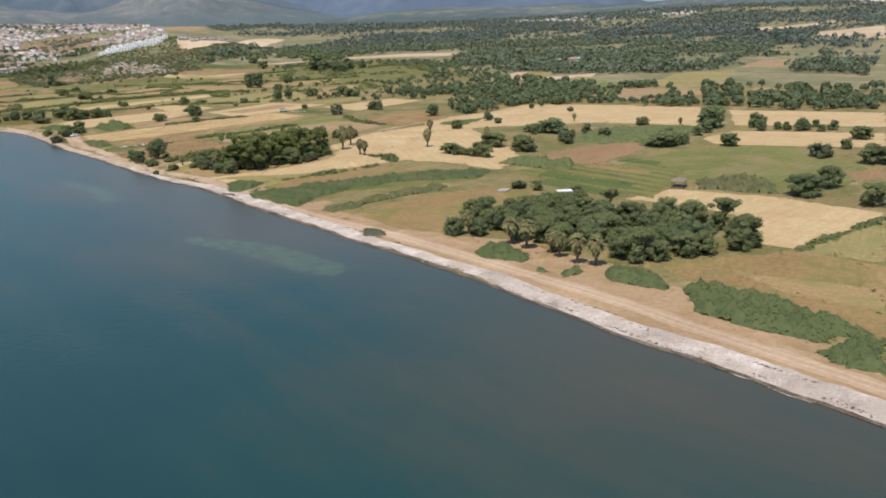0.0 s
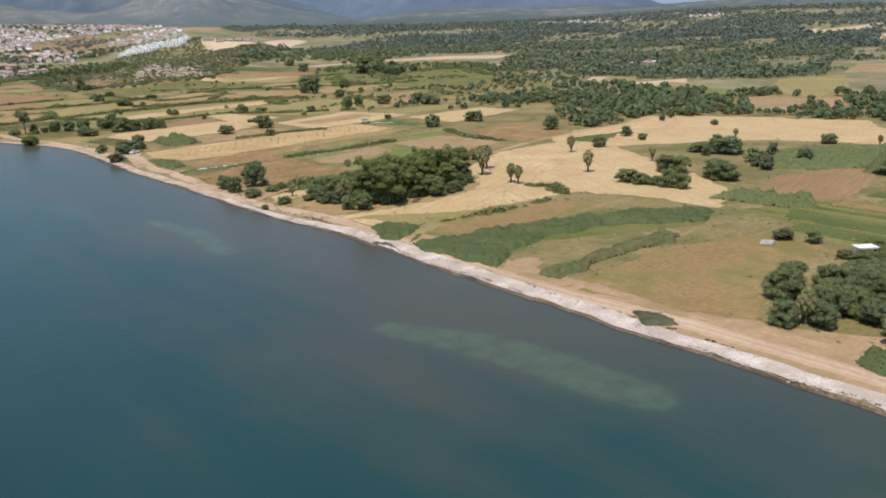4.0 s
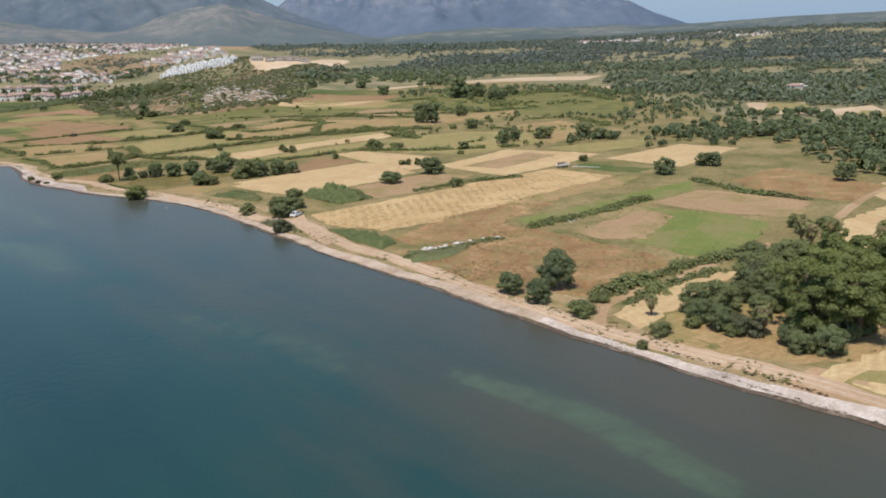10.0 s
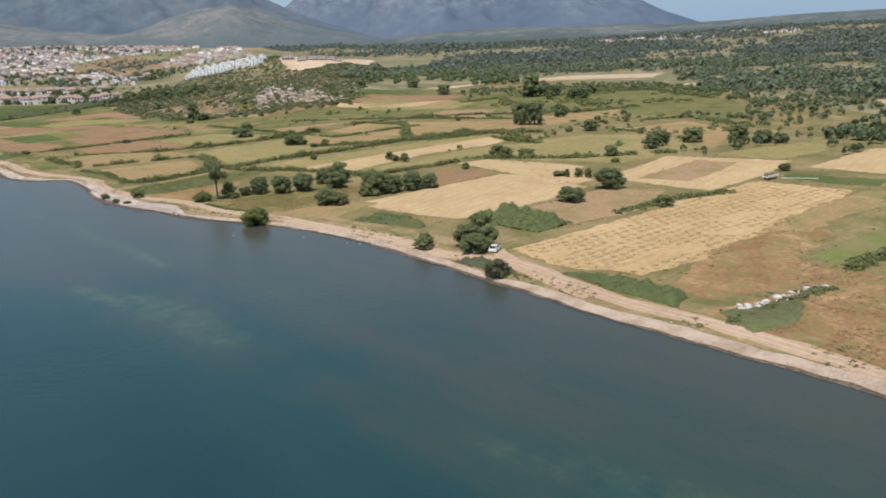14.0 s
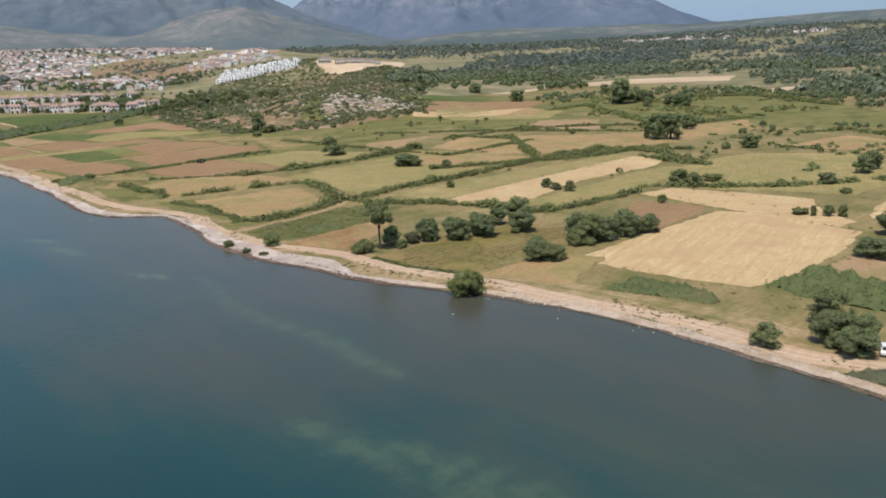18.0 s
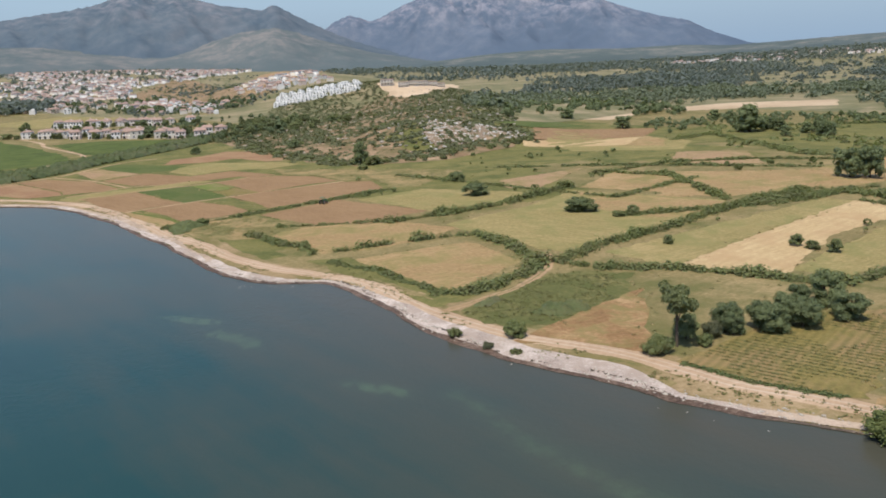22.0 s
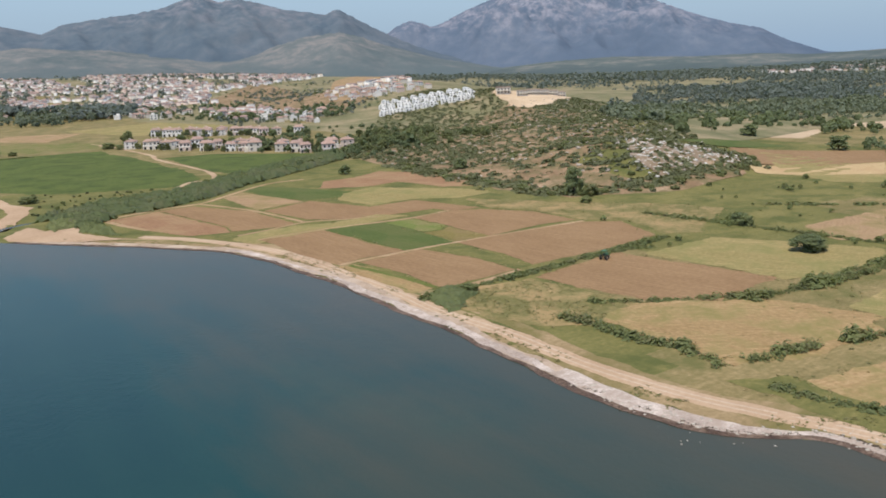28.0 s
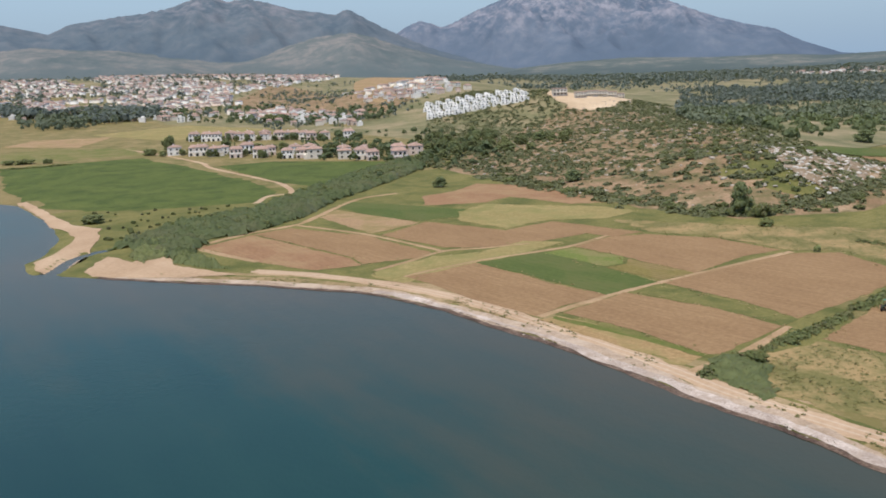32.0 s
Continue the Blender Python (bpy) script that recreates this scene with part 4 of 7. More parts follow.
field("field", [(188.9, 190), (215.1, 178.1), (226.7, 147.3), (185.7, 130.5)], STRIPS, 87, "vegetable rows in long green strips")
field("crop_field", [(199.2, 179.6), (197.4, 146), (190.1, 143), (190.7, 177.8)], CROP, 89, "dark green crop strip")
field("field", [(216.6, 175), (216.9, 154), (211, 151.5), (210.3, 174.9)], OLDGRASS, 92, "dry strip between crops")
field("crop_field", [(232.4, 173.4), (233.3, 160.7), (226.4, 157.9), (224.9, 173)], CROP, 96, "dark green crop strip")
field("field", [(140.4, 241.3), (169.3, 235.3), (176, 216.2), (156.7, 216.8), (129.3, 223), (124.7, 233.5)], OLDGRASS, 168, "dry grass strip between green patches")
field("stubble_field", [(118.6, 253.9), (129.6, 253.2), (170.4, 258.1), (184, 283.9), (217.1, 301.3), (253.4, 300.9), (251.5, 274.8), (231, 233.6), (212.2, 203.5), (189.3, 194.1), (189.4, 212.6), (181.6, 234.1), (169.3, 235.3), (138.7, 239.8), (120.5, 243.8)], STUBBLE, 64, "pale mown field dotted with palms")
field("stubble_field", [(118.6, 258.4), (131.2, 258.5), (148.9, 256.9), (165.2, 257.5), (179.8, 269.4), (186.4, 276.7), (209.1, 285.6), (222.1, 270.9), (143.1, 237.9), (123.9, 243.7), (116.8, 250.7)], STUBBLE, 23, "pale mown ground around the grove")
field("field", [(114.9, 282.9), (121.9, 263.3), (129.5, 257.5), (149, 255.8), (166.7, 257.6), (181.8, 274.2), (176.8, 295.3), (147.7, 294.1), (125.4, 288.7)], DRY, 2, "dry grass under the grove")
field("green_field", [(116, 226.9), (129.3, 223), (157.5, 215.9), (177.2, 209), (189.3, 194.1), (172.7, 187.3), (153.8, 196.8), (135.8, 205.9), (124.6, 201.9), (115.6, 196.8), (114.2, 205.8), (114.7, 218.8)], MARSH, 166, "lush green marshy field")
field("sandy_ground", [(123.9, 199.7), (127.9, 196.3), (119.6, 189.1), (115.2, 195)], SAND, 41, "bare sandy hollow by the beach")
field("field", [(120.9, 360.7), (144.6, 356.3), (160.6, 363.7), (160.5, 317.4), (156.9, 309.1), (126.4, 306.5), (117.2, 325.2), (118.7, 344.5)], RUST, 90, "rusty brown field of dry weeds")
field("field", [(129.8, 372.9), (154, 381), (191.3, 382.4), (186.2, 370.1), (162.9, 365.8), (144.6, 356.3), (128.2, 363.3)], RUST, 2, "rusty strip of dry weeds")
field("green_field", [(163.9, 364.7), (191, 364.4), (247.3, 363.7), (231.8, 353), (205.5, 352.9), (178.2, 353), (163.3, 358.8)], BRIGHT, 179, "bright green narrow field")
field("green_field", [(167.4, 327), (196, 337.2), (200.5, 349.7), (206.8, 329.5), (204.7, 313.1), (188.6, 307.1), (165.6, 305.5), (163.8, 310.5)], BRIGHT, 20, "bright green young crop field")
field("field", [(164, 344.1), (196.8, 346.5), (195.3, 336), (171.2, 326.5), (163.8, 333.3)], TAN, 4, "bare brown patch in a green field")
field("field", [(207.4, 350.6), (232.7, 351.8), (240.3, 320.5), (215.2, 310.1), (206.8, 329.5)], TAN, 104, "tan ploughed field with a green edge")
field("straw_field", [(130.5, 413.5), (149.8, 413.5), (234.6, 416.4), (237.5, 388.1), (206.5, 384.2), (151.8, 378.7), (133.4, 381.3), (127.5, 394.2)], GOLD, 2, "golden straw field with rows of cut hay")
field("stubble_field", [(214, 455), (263, 467), (278, 427), (248, 420), (214, 418)], STUBBLE, 14, "pale stubble field")
field("field", [(121.1, 255.9), (126.6, 254.7), (134.5, 247.4), (147.1, 239.6), (123.3, 229.7), (116.1, 231.6), (116.1, 239.6), (118.6, 249)], PALEGREEN, 23, "thin green grass beside stubble")
field("field", [(219, 447), (261, 453), (264, 439), (225, 431)], TAN, 8, "reddish strip in a stubble field")
field("stubble_field", [(138.1, 483.9), (161.9, 485.8), (199.5, 487.5), (203.8, 477.6), (198.9, 449.6), (175.9, 444.7), (154.4, 444.4), (143.6, 445.8), (140.7, 456.4)], STUBBLE, 17, "pale stubble field with tractor lines", 0.7)
field("ploughed_field", [(165.9, 441.5), (192.5, 444.1), (202.0, 443.3), (208.3, 429.0), (179.9, 417.2), (158.6, 419.5)], TAN, 25, "greyish brown fallow field with small trees", 0.8)
field("stubble_field", [(267.3, 416.5), (320.2, 418.6), (321.7, 392.3), (268.2, 382.1)], STUBBLE, 11, "pale stubble field")
field("stubble_field", [(206.7, 518.0), (219.1, 512.3), (223.2, 477.2), (207.6, 455.0), (200.3, 455.6), (203.0, 486.2)], STUBBLE, 99, "pale strip of stubble", 0.7)
field("stubble_field", [(120.8, 296.4), (129.7, 298.8), (153.3, 299.2), (162.2, 295), (144, 292.4), (130.4, 290.3), (117, 288.4)], STUBBLE, 1, "small pale field between a lane and trees")
field("stubble_field", [(447, 456), (514, 502), (518, 464), (467, 435)], FARSTUBBLE, 34, "pale clearing between trees")
field("field", [(463, 333), (548, 368), (600, 349), (517, 309), (452, 296)], PALEGREEN, 22, "pale green clearing between trees")
field("green_field", [(418, 346), (472, 375), (472, 357), (432, 333)], BRIGHT, 29, "small green field between trees")
field("field", [(433, 247), (476, 264), (477, 250), (435, 233)], TAN, 21, "brown field between trees")
field("field", [(620, 359), (697, 383), (718, 363), (631, 328)], TAN, 22, "tan field in the woods")
field("stubble_field", [(256, 311.1), (287.9, 309.2), (335.4, 321.7), (362.2, 270.5), (352.2, 213.8), (313, 194), (304.5, 236.3), (267.1, 267.7), (238.1, 282.8)], STUBBLE, 118, "pale stubble field dotted with trees")
field("stubble_field", [(1111, 1004), (1219, 1006), (1257, 969), (1132, 928)], FARSTUBBLE, 18, "pale clearing in far woodland")
field("field", [(535, 1594), (874, 2185), (2620, 4601), (604, 1531), (525, 1516)], TAN, 57, "tan building ground below the estate")
field("field", [(254.2, 353.2), (285, 354.8), (273.4, 311.1), (242.9, 310), (240.5, 335.4)], RUST, 75, "brown dry field near the woods")
field("crop_field", [(260.5, 303.1), (286.7, 297.8), (257.5, 285.6), (255.5, 299)], CROP, 23, "dark green strip beside stubble")
field("stubble_field", [(276.2, 316.3), (318.3, 311), (300.5, 303.6), (270.7, 306.2)], STUBBLE, 173, "pale field at the edge of the woods")
field("field", [(340, 774), (415, 843), (408, 724), (364, 700), (331, 741)], PALEGREEN, 87, "grassy field below the rocky hill")
field("stubble_field", [(501, 484), (532, 470), (462, 439), (454, 452)], FARSTUBBLE, 24, "pale clearing among trees")
field("stubble_field", [(481, 439), (530, 429), (498, 407), (464, 414)], FARSTUBBLE, 168, "pale clearing among trees")
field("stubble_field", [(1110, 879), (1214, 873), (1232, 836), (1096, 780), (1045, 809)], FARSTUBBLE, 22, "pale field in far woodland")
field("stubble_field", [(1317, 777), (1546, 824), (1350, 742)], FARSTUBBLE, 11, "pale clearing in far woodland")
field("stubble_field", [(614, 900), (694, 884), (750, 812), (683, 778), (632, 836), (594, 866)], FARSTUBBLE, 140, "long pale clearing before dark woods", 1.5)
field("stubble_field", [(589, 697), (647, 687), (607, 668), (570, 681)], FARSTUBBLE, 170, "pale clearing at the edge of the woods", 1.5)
field("field", [(469, 462), (518, 489), (525, 468), (473, 431)], PALEGREEN, 30, "light green clearing between trees", 1.5)
field("field", [(474, 414), (498, 420), (491, 390), (465, 380)], PALEGREEN, 30, "light green clearing between trees", 1.5)
field("field", [(504, 346), (537, 351), (561, 329), (532, 315)], PALEGREEN, 160, "pale green strip between trees", 1.5)
field("field", [(385, 300), (435, 330), (458, 287), (423, 267), (386, 277)], TAN, 30, "tan field with scattered trees", 1.5)
field("field", [(318, 674), (354, 696), (371, 677), (346, 658), (328, 665)], TAN, 30, "bare tan field between hedges", 1.0)
field("field", [(410, 750), (476, 768), (548, 670), (532, 636), (460, 548), (400, 520), (380, 568), (384, 640)], GREENMEADOW, 119, "rough green ground with bushes between hedges", 1.5)
field("field", [(221, 514), (269, 540), (296, 536), (315, 508), (290, 471), (270, 470), (239, 470), (237, 482), (226, 503)], PALEGREEN, 30, "dry grassy meadow with scattered bushes", 1.2)
field("field", [(239, 620), (278, 664), (326, 615), (373, 606), (402, 598), (370, 571), (309, 578), (289, 584), (256, 602)], DRY, 20, "tan dry grass strip between bushes", 1.2)
field("field", [(357, 755), (412, 819), (414, 762), (402, 740), (373, 718)], DRY, 20, "tan dry grass field between hedges", 1.2)
field("field", [(316, 661), (356, 692), (373, 671), (336, 638)], TAN, 20, "small tan field between hedges", 1.2)
field("field", [(320, 536), (365, 529), (348, 489), (289, 464), (294, 477), (324, 508)], DRY, 40, "dry grass among bushes", 1.2)
field("field", [(156, 382), (177, 381), (186, 375), (166, 369), (156, 369), (142, 371)], RUST, 10, "rusty weeds beside a straw field", 1.2)
field("field", [(179, 383), (212, 387), (238, 386), (241, 381), (223, 375), (196, 375), (184, 374)], DRY, 10, "rough dry grass strewn with straw", 1.2)
field("crop_field", [(245, 415), (252, 415), (258, 388), (247, 386), (243, 402)], CROP, 8, "narrow dark green crop strip", 1.2)
field("field", [(276, 456), (306, 450), (330, 442), (307, 429), (278, 431), (276, 441)], PALEGREEN, 15, "thin green grass beside stubble", 1.2)
field("crop_field", [(110, 520), (130, 520), (150, 518), (164, 505), (158, 499), (140, 498), (116, 492), (111, 504)], VINE, 12, "low green row crop edged with weeds")
field("field", [(115, 491), (129, 491), (140, 488), (144, 480), (124, 472), (119, 484)], DRY, 23, "dry grass by the beach track")
field("ploughed_field", [(176.2, 500.3), (197.8, 512.8), (202.6, 493.6), (193.5, 488.7), (169.3, 486.5)], BROWN, 7, "brown fallow field behind trees", 0.7)
field("stubble_field", [(206, 519), (221, 516), (229, 476), (216, 470), (209, 502)], STUBBLE, 102, "long pale stubble strip")
field("stubble_field", [(163, 558), (210, 563), (269, 567), (272, 553), (251, 546), (216, 548), (173, 536)], STUBBLE, 4, "tan stubble strip field")
field("field", [(162, 580), (198, 579), (269, 577), (269, 567), (210, 563), (163, 558)], PALEGREEN, 178, "thin green strip field")
field("field", [(177, 537), (247, 544), (267, 533), (219, 525), (176, 524)], PALEGREEN, 6, "thin green strip field")
field("field", [(160, 642), (200, 645), (233, 655), (247, 599), (221, 587), (188, 584), (156, 588), (155, 595), (157, 626)], PALEGREEN, 104, "hay field with two trees")
field("field", [(231, 653), (240, 613), (245, 598), (221, 587), (207, 601), (209, 623)], DRY, 103, "tan dry end of a hay field")
field("field", [(116, 675), (141, 660), (156, 639), (150, 628), (123, 630), (112, 640)], DRY, 82, "tan grass field with a hedge")
field("field", [(114, 624), (148, 617), (142, 589), (113, 581), (109, 597)], DRY, 169, "mown tan hay field inside hedges")
field("field", [(106, 632), (115, 627), (113, 609), (112, 596), (111, 583), (118, 581), (145, 585), (139, 579), (115, 574), (103, 573), (100, 579), (103, 596), (104, 612)], GREENMEADOW, 8, "rough green weeds around a hedged field")
field("field", [(102, 566.5), (119.6, 573), (138, 574), (146, 569), (149, 561), (137, 551), (123.3, 549.5), (113.3, 547.9), (105, 552), (103, 558)], DEEPWEED, 12, "knee-high green weeds beside a lane", 1.5)
field("hillside", [(479, 1892), (751, 2298), (583, 1496), (478, 1428), (421, 1576)], HILLSOIL, 78, "scrubby brown slopes behind the town")
field("ploughed_field", [(129, 707), (165, 713), (172, 666), (145, 663), (132, 675), (131, 690)], BROWN, 98, "ploughed brown field with clean edges")
field("field", [(240, 658), (279, 675), (331, 606), (309, 593), (252, 603)], DRY, 127, "wide dry grass field")
field("field", [(99, 547), (122, 550), (142, 552), (118, 532), (112, 524), (104, 537)], RUST, 38, "bare reddish ground near a tall tree")
field("field", [(115, 683), (129, 674), (155, 655), (159, 633), (139, 632), (112, 636), (117, 652), (117, 672)], DRY, 143, "tan dry meadow along hedges")
field("field", [(169, 706), (201, 707), (221, 665), (202, 655), (172, 663)], PALEGREEN, 115, "striped thin grass field")
field("field", [(235, 698), (281, 695), (231, 670), (222, 680)], TAN, 27, "bare tan ground by a hedge")
field("ploughed_field", [(405, 849), (460, 786), (411, 761), (340, 789)], BROWN, 42, "pinkish brown ploughed field beyond the hill")
field("stubble_field", [(336, 788), (408, 760), (367, 739), (326, 776)], STUBBLE, 159, "pale stubble strip beyond the hill")
field("crop_field", [(396, 878), (454, 884), (445, 834), (405, 849)], CROP, 6, "green field beyond the hill")
field("stubble_field", [(471, 892), (562, 908), (567, 882), (497, 859)], FARSTUBBLE, 10, "pale field by far trees")
field("field", [(70, 885), (91, 893), (98, 836), (96, 826), (82, 830), (75, 853)], REDSOIL, 88, "reddish brown ploughed plot with pale edges", 0.6)
field("ploughed_field", [(92, 894), (107, 895), (119, 864), (120, 826), (116, 822), (97, 827), (99, 836)], BROWN, 97, "brown ploughed plot", 0.6)
field("crop_field", [(142, 926), (152, 934), (161, 915), (177, 876), (166, 869), (148, 873), (141, 890)], CROP, 111, "dark green crop plot", 0.6)
field("field", [(125, 907), (138, 918), (146, 870), (122, 865)], TAN, 100, "tan weedy plot beside a crop", 0.6)
field("ploughed_field", [(123, 860), (149, 870), (158, 837), (180, 838), (187, 803), (175, 804), (173, 814), (151, 815), (136, 820), (127, 829)], BROWN, 95, "long brown ploughed field", 0.6)
field("field", [(170, 878), (187, 886), (215, 847), (217, 831), (196, 828), (181, 842), (160, 839), (158, 865)], PALEGREEN, 125, "pale green grass strip below the hill", 1.2)
field("ploughed_field", [(182, 922), (203, 925), (224, 937), (239, 899), (222, 852), (211, 860), (208, 893), (190, 889), (169, 901)], REDSOIL, 110, "reddish ploughed plot below the hill", 0.8)
field("field", [(95, 817), (117, 821), (131, 816), (150, 820), (158, 809), (134, 805), (106, 803), (94, 801), (91, 812)], PALEGREEN, 172, "thin grass strip between ploughed plots", 1.0)
field("ploughed_field", [(98, 806), (107, 805), (121, 806), (121, 775), (123, 757), (110, 758), (99, 756), (97, 778)], BROWN, 91, "ploughed brown field near the shore", 0.5)
field("ploughed_field", [(156, 802), (174, 805), (185, 800), (195, 782), (194, 758), (179, 760), (155, 757), (156, 783)], BROWN, 92, "ploughed brown field with clean edges", 0.5)
field("ploughed_field", [(141, 756), (168, 756), (193, 753), (202, 745), (192, 721), (166, 718), (138, 718), (141, 732)], BROWN, 95, "wide ploughed brown field beside a hedge", 0.5)
field("field", [(129, 756), (140, 756), (138, 718), (131, 717), (132, 733)], GREENMEADOW, 95, "green weedy strip between ploughed fields", 0.8)
field("ploughed_field", [(105, 754), (128, 756), (132, 733), (131, 717), (124, 716), (108, 715), (106, 716), (107, 735)], BROWN, 94, "ploughed brown field behind the beach", 0.5)
field("field", [(98, 753), (103, 752), (105, 732), (104, 716), (97, 715), (93, 725), (97, 740)], DRY, 92, "dry grass strip along the beach track", 0.8)
field("crop_field", [(102, 753), (105.5, 734), (106, 715), (104.3, 716), (103, 733), (100.3, 752)], MARSH, 92, "narrow green strip beside ploughed soil", 0.3)
field("field", [(197, 825), (213, 795), (237, 763), (247, 736), (205, 715), (195, 721), (205, 744), (196, 757), (197, 784), (189, 801)], WEEDY, 120, "green and tan rough grass below the hill", 1.5)
field("field", [(97, 711), (112, 710), (127, 707), (128, 696), (129, 686), (127, 675), (112, 668), (102, 677), (99, 690)], WEEDY, 100, "rough green weeds and dry grass behind the beach", 1.5)
field("crop_field", [(121, 806), (145, 803), (141, 757), (129, 758), (123, 757)], CROP, 92, "dark green vegetable field", 0.4)
field("green_field", [(143.5, 802), (154, 801), (156, 783), (150, 777), (143.5, 778)], BRIGHT, 92, "bright green vegetable plot", 0.4)
field("field", [(143, 777), (150, 776), (155, 780), (155, 757), (143, 758)], VINE, 92, "green and bare vegetable rows", 0.4)
field("green_field", [(63, 1234), (151, 1226), (152, 1040), (144, 987), (120, 964), (69, 987), (45, 1024), (48, 1130)], LUSH, 90, "broad lush green field by the lagoon")
field("green_field", [(167, 1123), (202, 1122), (248, 1060), (239, 1029), (166, 990), (159, 1014)], LUSH, 86, "lush green field in front of houses")
field("green_field", [(81, 1358), (118, 1381), (173, 1317), (158, 1249), (94, 1256), (69, 1278)], GREEN, 130, "pale yellow-green field")
field("field", [(94, 1444), (132, 1506), (198, 1480), (142, 1371)], TAN, 63, "tan bare field near the town")
field("field", [(190, 1533), (309, 1590), (342, 1429), (288, 1388), (217, 1369)], PALEGREEN, 100, "grassy field before the town")
field("field", [(43, 1050), (43, 997), (41.5, 970), (43.5, 950), (42, 935), (33, 912), (24, 902), (21, 889), (24, 882), (33, 890), (38, 897), (49, 928), (54, 947), (49, 961), (47.5, 1002), (47, 1050)], TRACK, 85, "curved pale sand spit beside a channel", 0.5, cell=1.6, lift=0.1)
field("field", [(32, 876), (43, 893), (47, 878), (62, 892), (55, 865), (64, 840), (49, 851), (33, 869)], TRACK, 75, "sandy beach by the river mouth", 0.6, cell=1.6, lift=0.1)
STRAW_FIELD = [(130.5, 413.5), (149.8, 413.5), (234.6, 416.4), (237.5, 388.1), (206.5, 384.2), (151.8, 378.7), (133.4, 381.3), (127.5, 394.2)]
path("lane", [(165, 1312), (168, 1244), (168, 1156), (161, 1118), (160, 1052), (158.5, 1015), (148, 980), (135, 977), (122, 961)], 2.4, TRACK, "pale winding lane to the houses")
path("lane", [(75.5, 852), (69.5, 880), (72, 888.5), (92, 897), (111, 900), (126, 911), (159, 937), (180, 939)], 2.2, SAND, "dirt farm lane along plots")
path("lane", [(99, 755.2), (127, 757), (154, 756.2), (194, 754.5)], 1.7, SAND, "dirt farm lane between plots")
path("lane", [(95, 818), (107, 820.5), (124, 825), (135, 820), (149, 815)], 1.6, SAND, "dirt farm lane between plots")
path("lane", [(111, 900), (120.5, 864), (123.5, 826)], 1.5, SAND, "dirt farm lane between plots")
path("lane", [(97, 806.5), (121, 807.5), (145, 804.5), (157, 803.5), (175, 807)], 1.5, SAND, "pale dirt edge between plots")
path("lane", [(96, 712.5), (112, 712.5), (132, 716)], 1.5, SAND, "dirt lane beside a hedge")
path("lane", [(97.9, 570.2), (110.7, 570.8), (125.8, 572.8), (141.2, 579.7), (151.9, 589.6)], 1.9, SAND, "dirt lane leaving the beach track")
path("lane_crown", [(98.5, 570.2), (110.7, 570.8), (125.8, 572.8), (141.2, 579.7), (151, 588.8)], 0.45, WEEDY, "strip of grass between wheel ruts")
path("lane", [(114.7, 294), (121.5, 299.4), (129, 301.6), (150.6, 302.1), (168.5, 302.3), (186.2, 302.4)], 1.9, SAND, "dirt lane between hedges")
path("lane", [(121.8, 299.1), (123.7, 301.9), (124.1, 303.8)], 1.8, SAND, "forked dirt lane")
path("lane", [(198.3, 297.9), (238.9, 307.8), (266.5, 311.4), (327.3, 314.8)], 2.1, SAND, "sandy farm road beside a mown field")
path("lane", [(116.8, 379.7), (120.3, 396.1), (125.1, 409.5), (128.4, 415.9)], 3.2, TRACK, "dirt road turning inland past a car")
BEACH_TRACK = [(104, -45), (106, 15), (109.3, 39.4), (110.4, 53), (112, 73), (113.5, 85.6), (114, 99), (114.6, 114.4), (115.2, 132), (115.3, 152.5), (114.3, 168), (113.7, 184.5), (114.4, 200), (115.5, 215), (116.5, 232), (117.8, 253.6), (117, 266), (115.1, 281), (114.2, 290), (114, 299), (114.6, 310.5), (115.3, 323.5), (117, 339.5), (118.4, 358), (118, 374), (120, 388), (122.7, 397), (123.4, 407), (120.8, 416), (118.7, 425), (119.7, 437), (119.5, 450), (117.3, 463), (114.4, 484), (112.3, 493), (110.4, 500.4), (108.1, 508), (107.8, 518), (107, 529.6), (104.1, 539.3), (100.7, 550), (99.8, 568), (100.8, 579.7), (103.1, 593.8), (103.4, 606), (98.8, 619.7), (95.1, 633.4), (93.4, 652.7), (94.7, 676.4), (93.5, 700), (94.8, 713.5), (95.5, 735.3), (94.9, 781.6), (83.7, 817.6), (69.8, 841.5)]
path("beach_track", BEACH_TRACK, 3.6, TRACK, "pale dirt track along the beach")
for side in (-0.8, 0.8):
    path("wheel_rut", [(x + side, y) for x, y in BEACH_TRACK], 0.6, RUT, "pale worn wheel rut in a dirt track")

# ---- mountains ----
CX, CY, CZ = -19.6, 623.1, 53.7


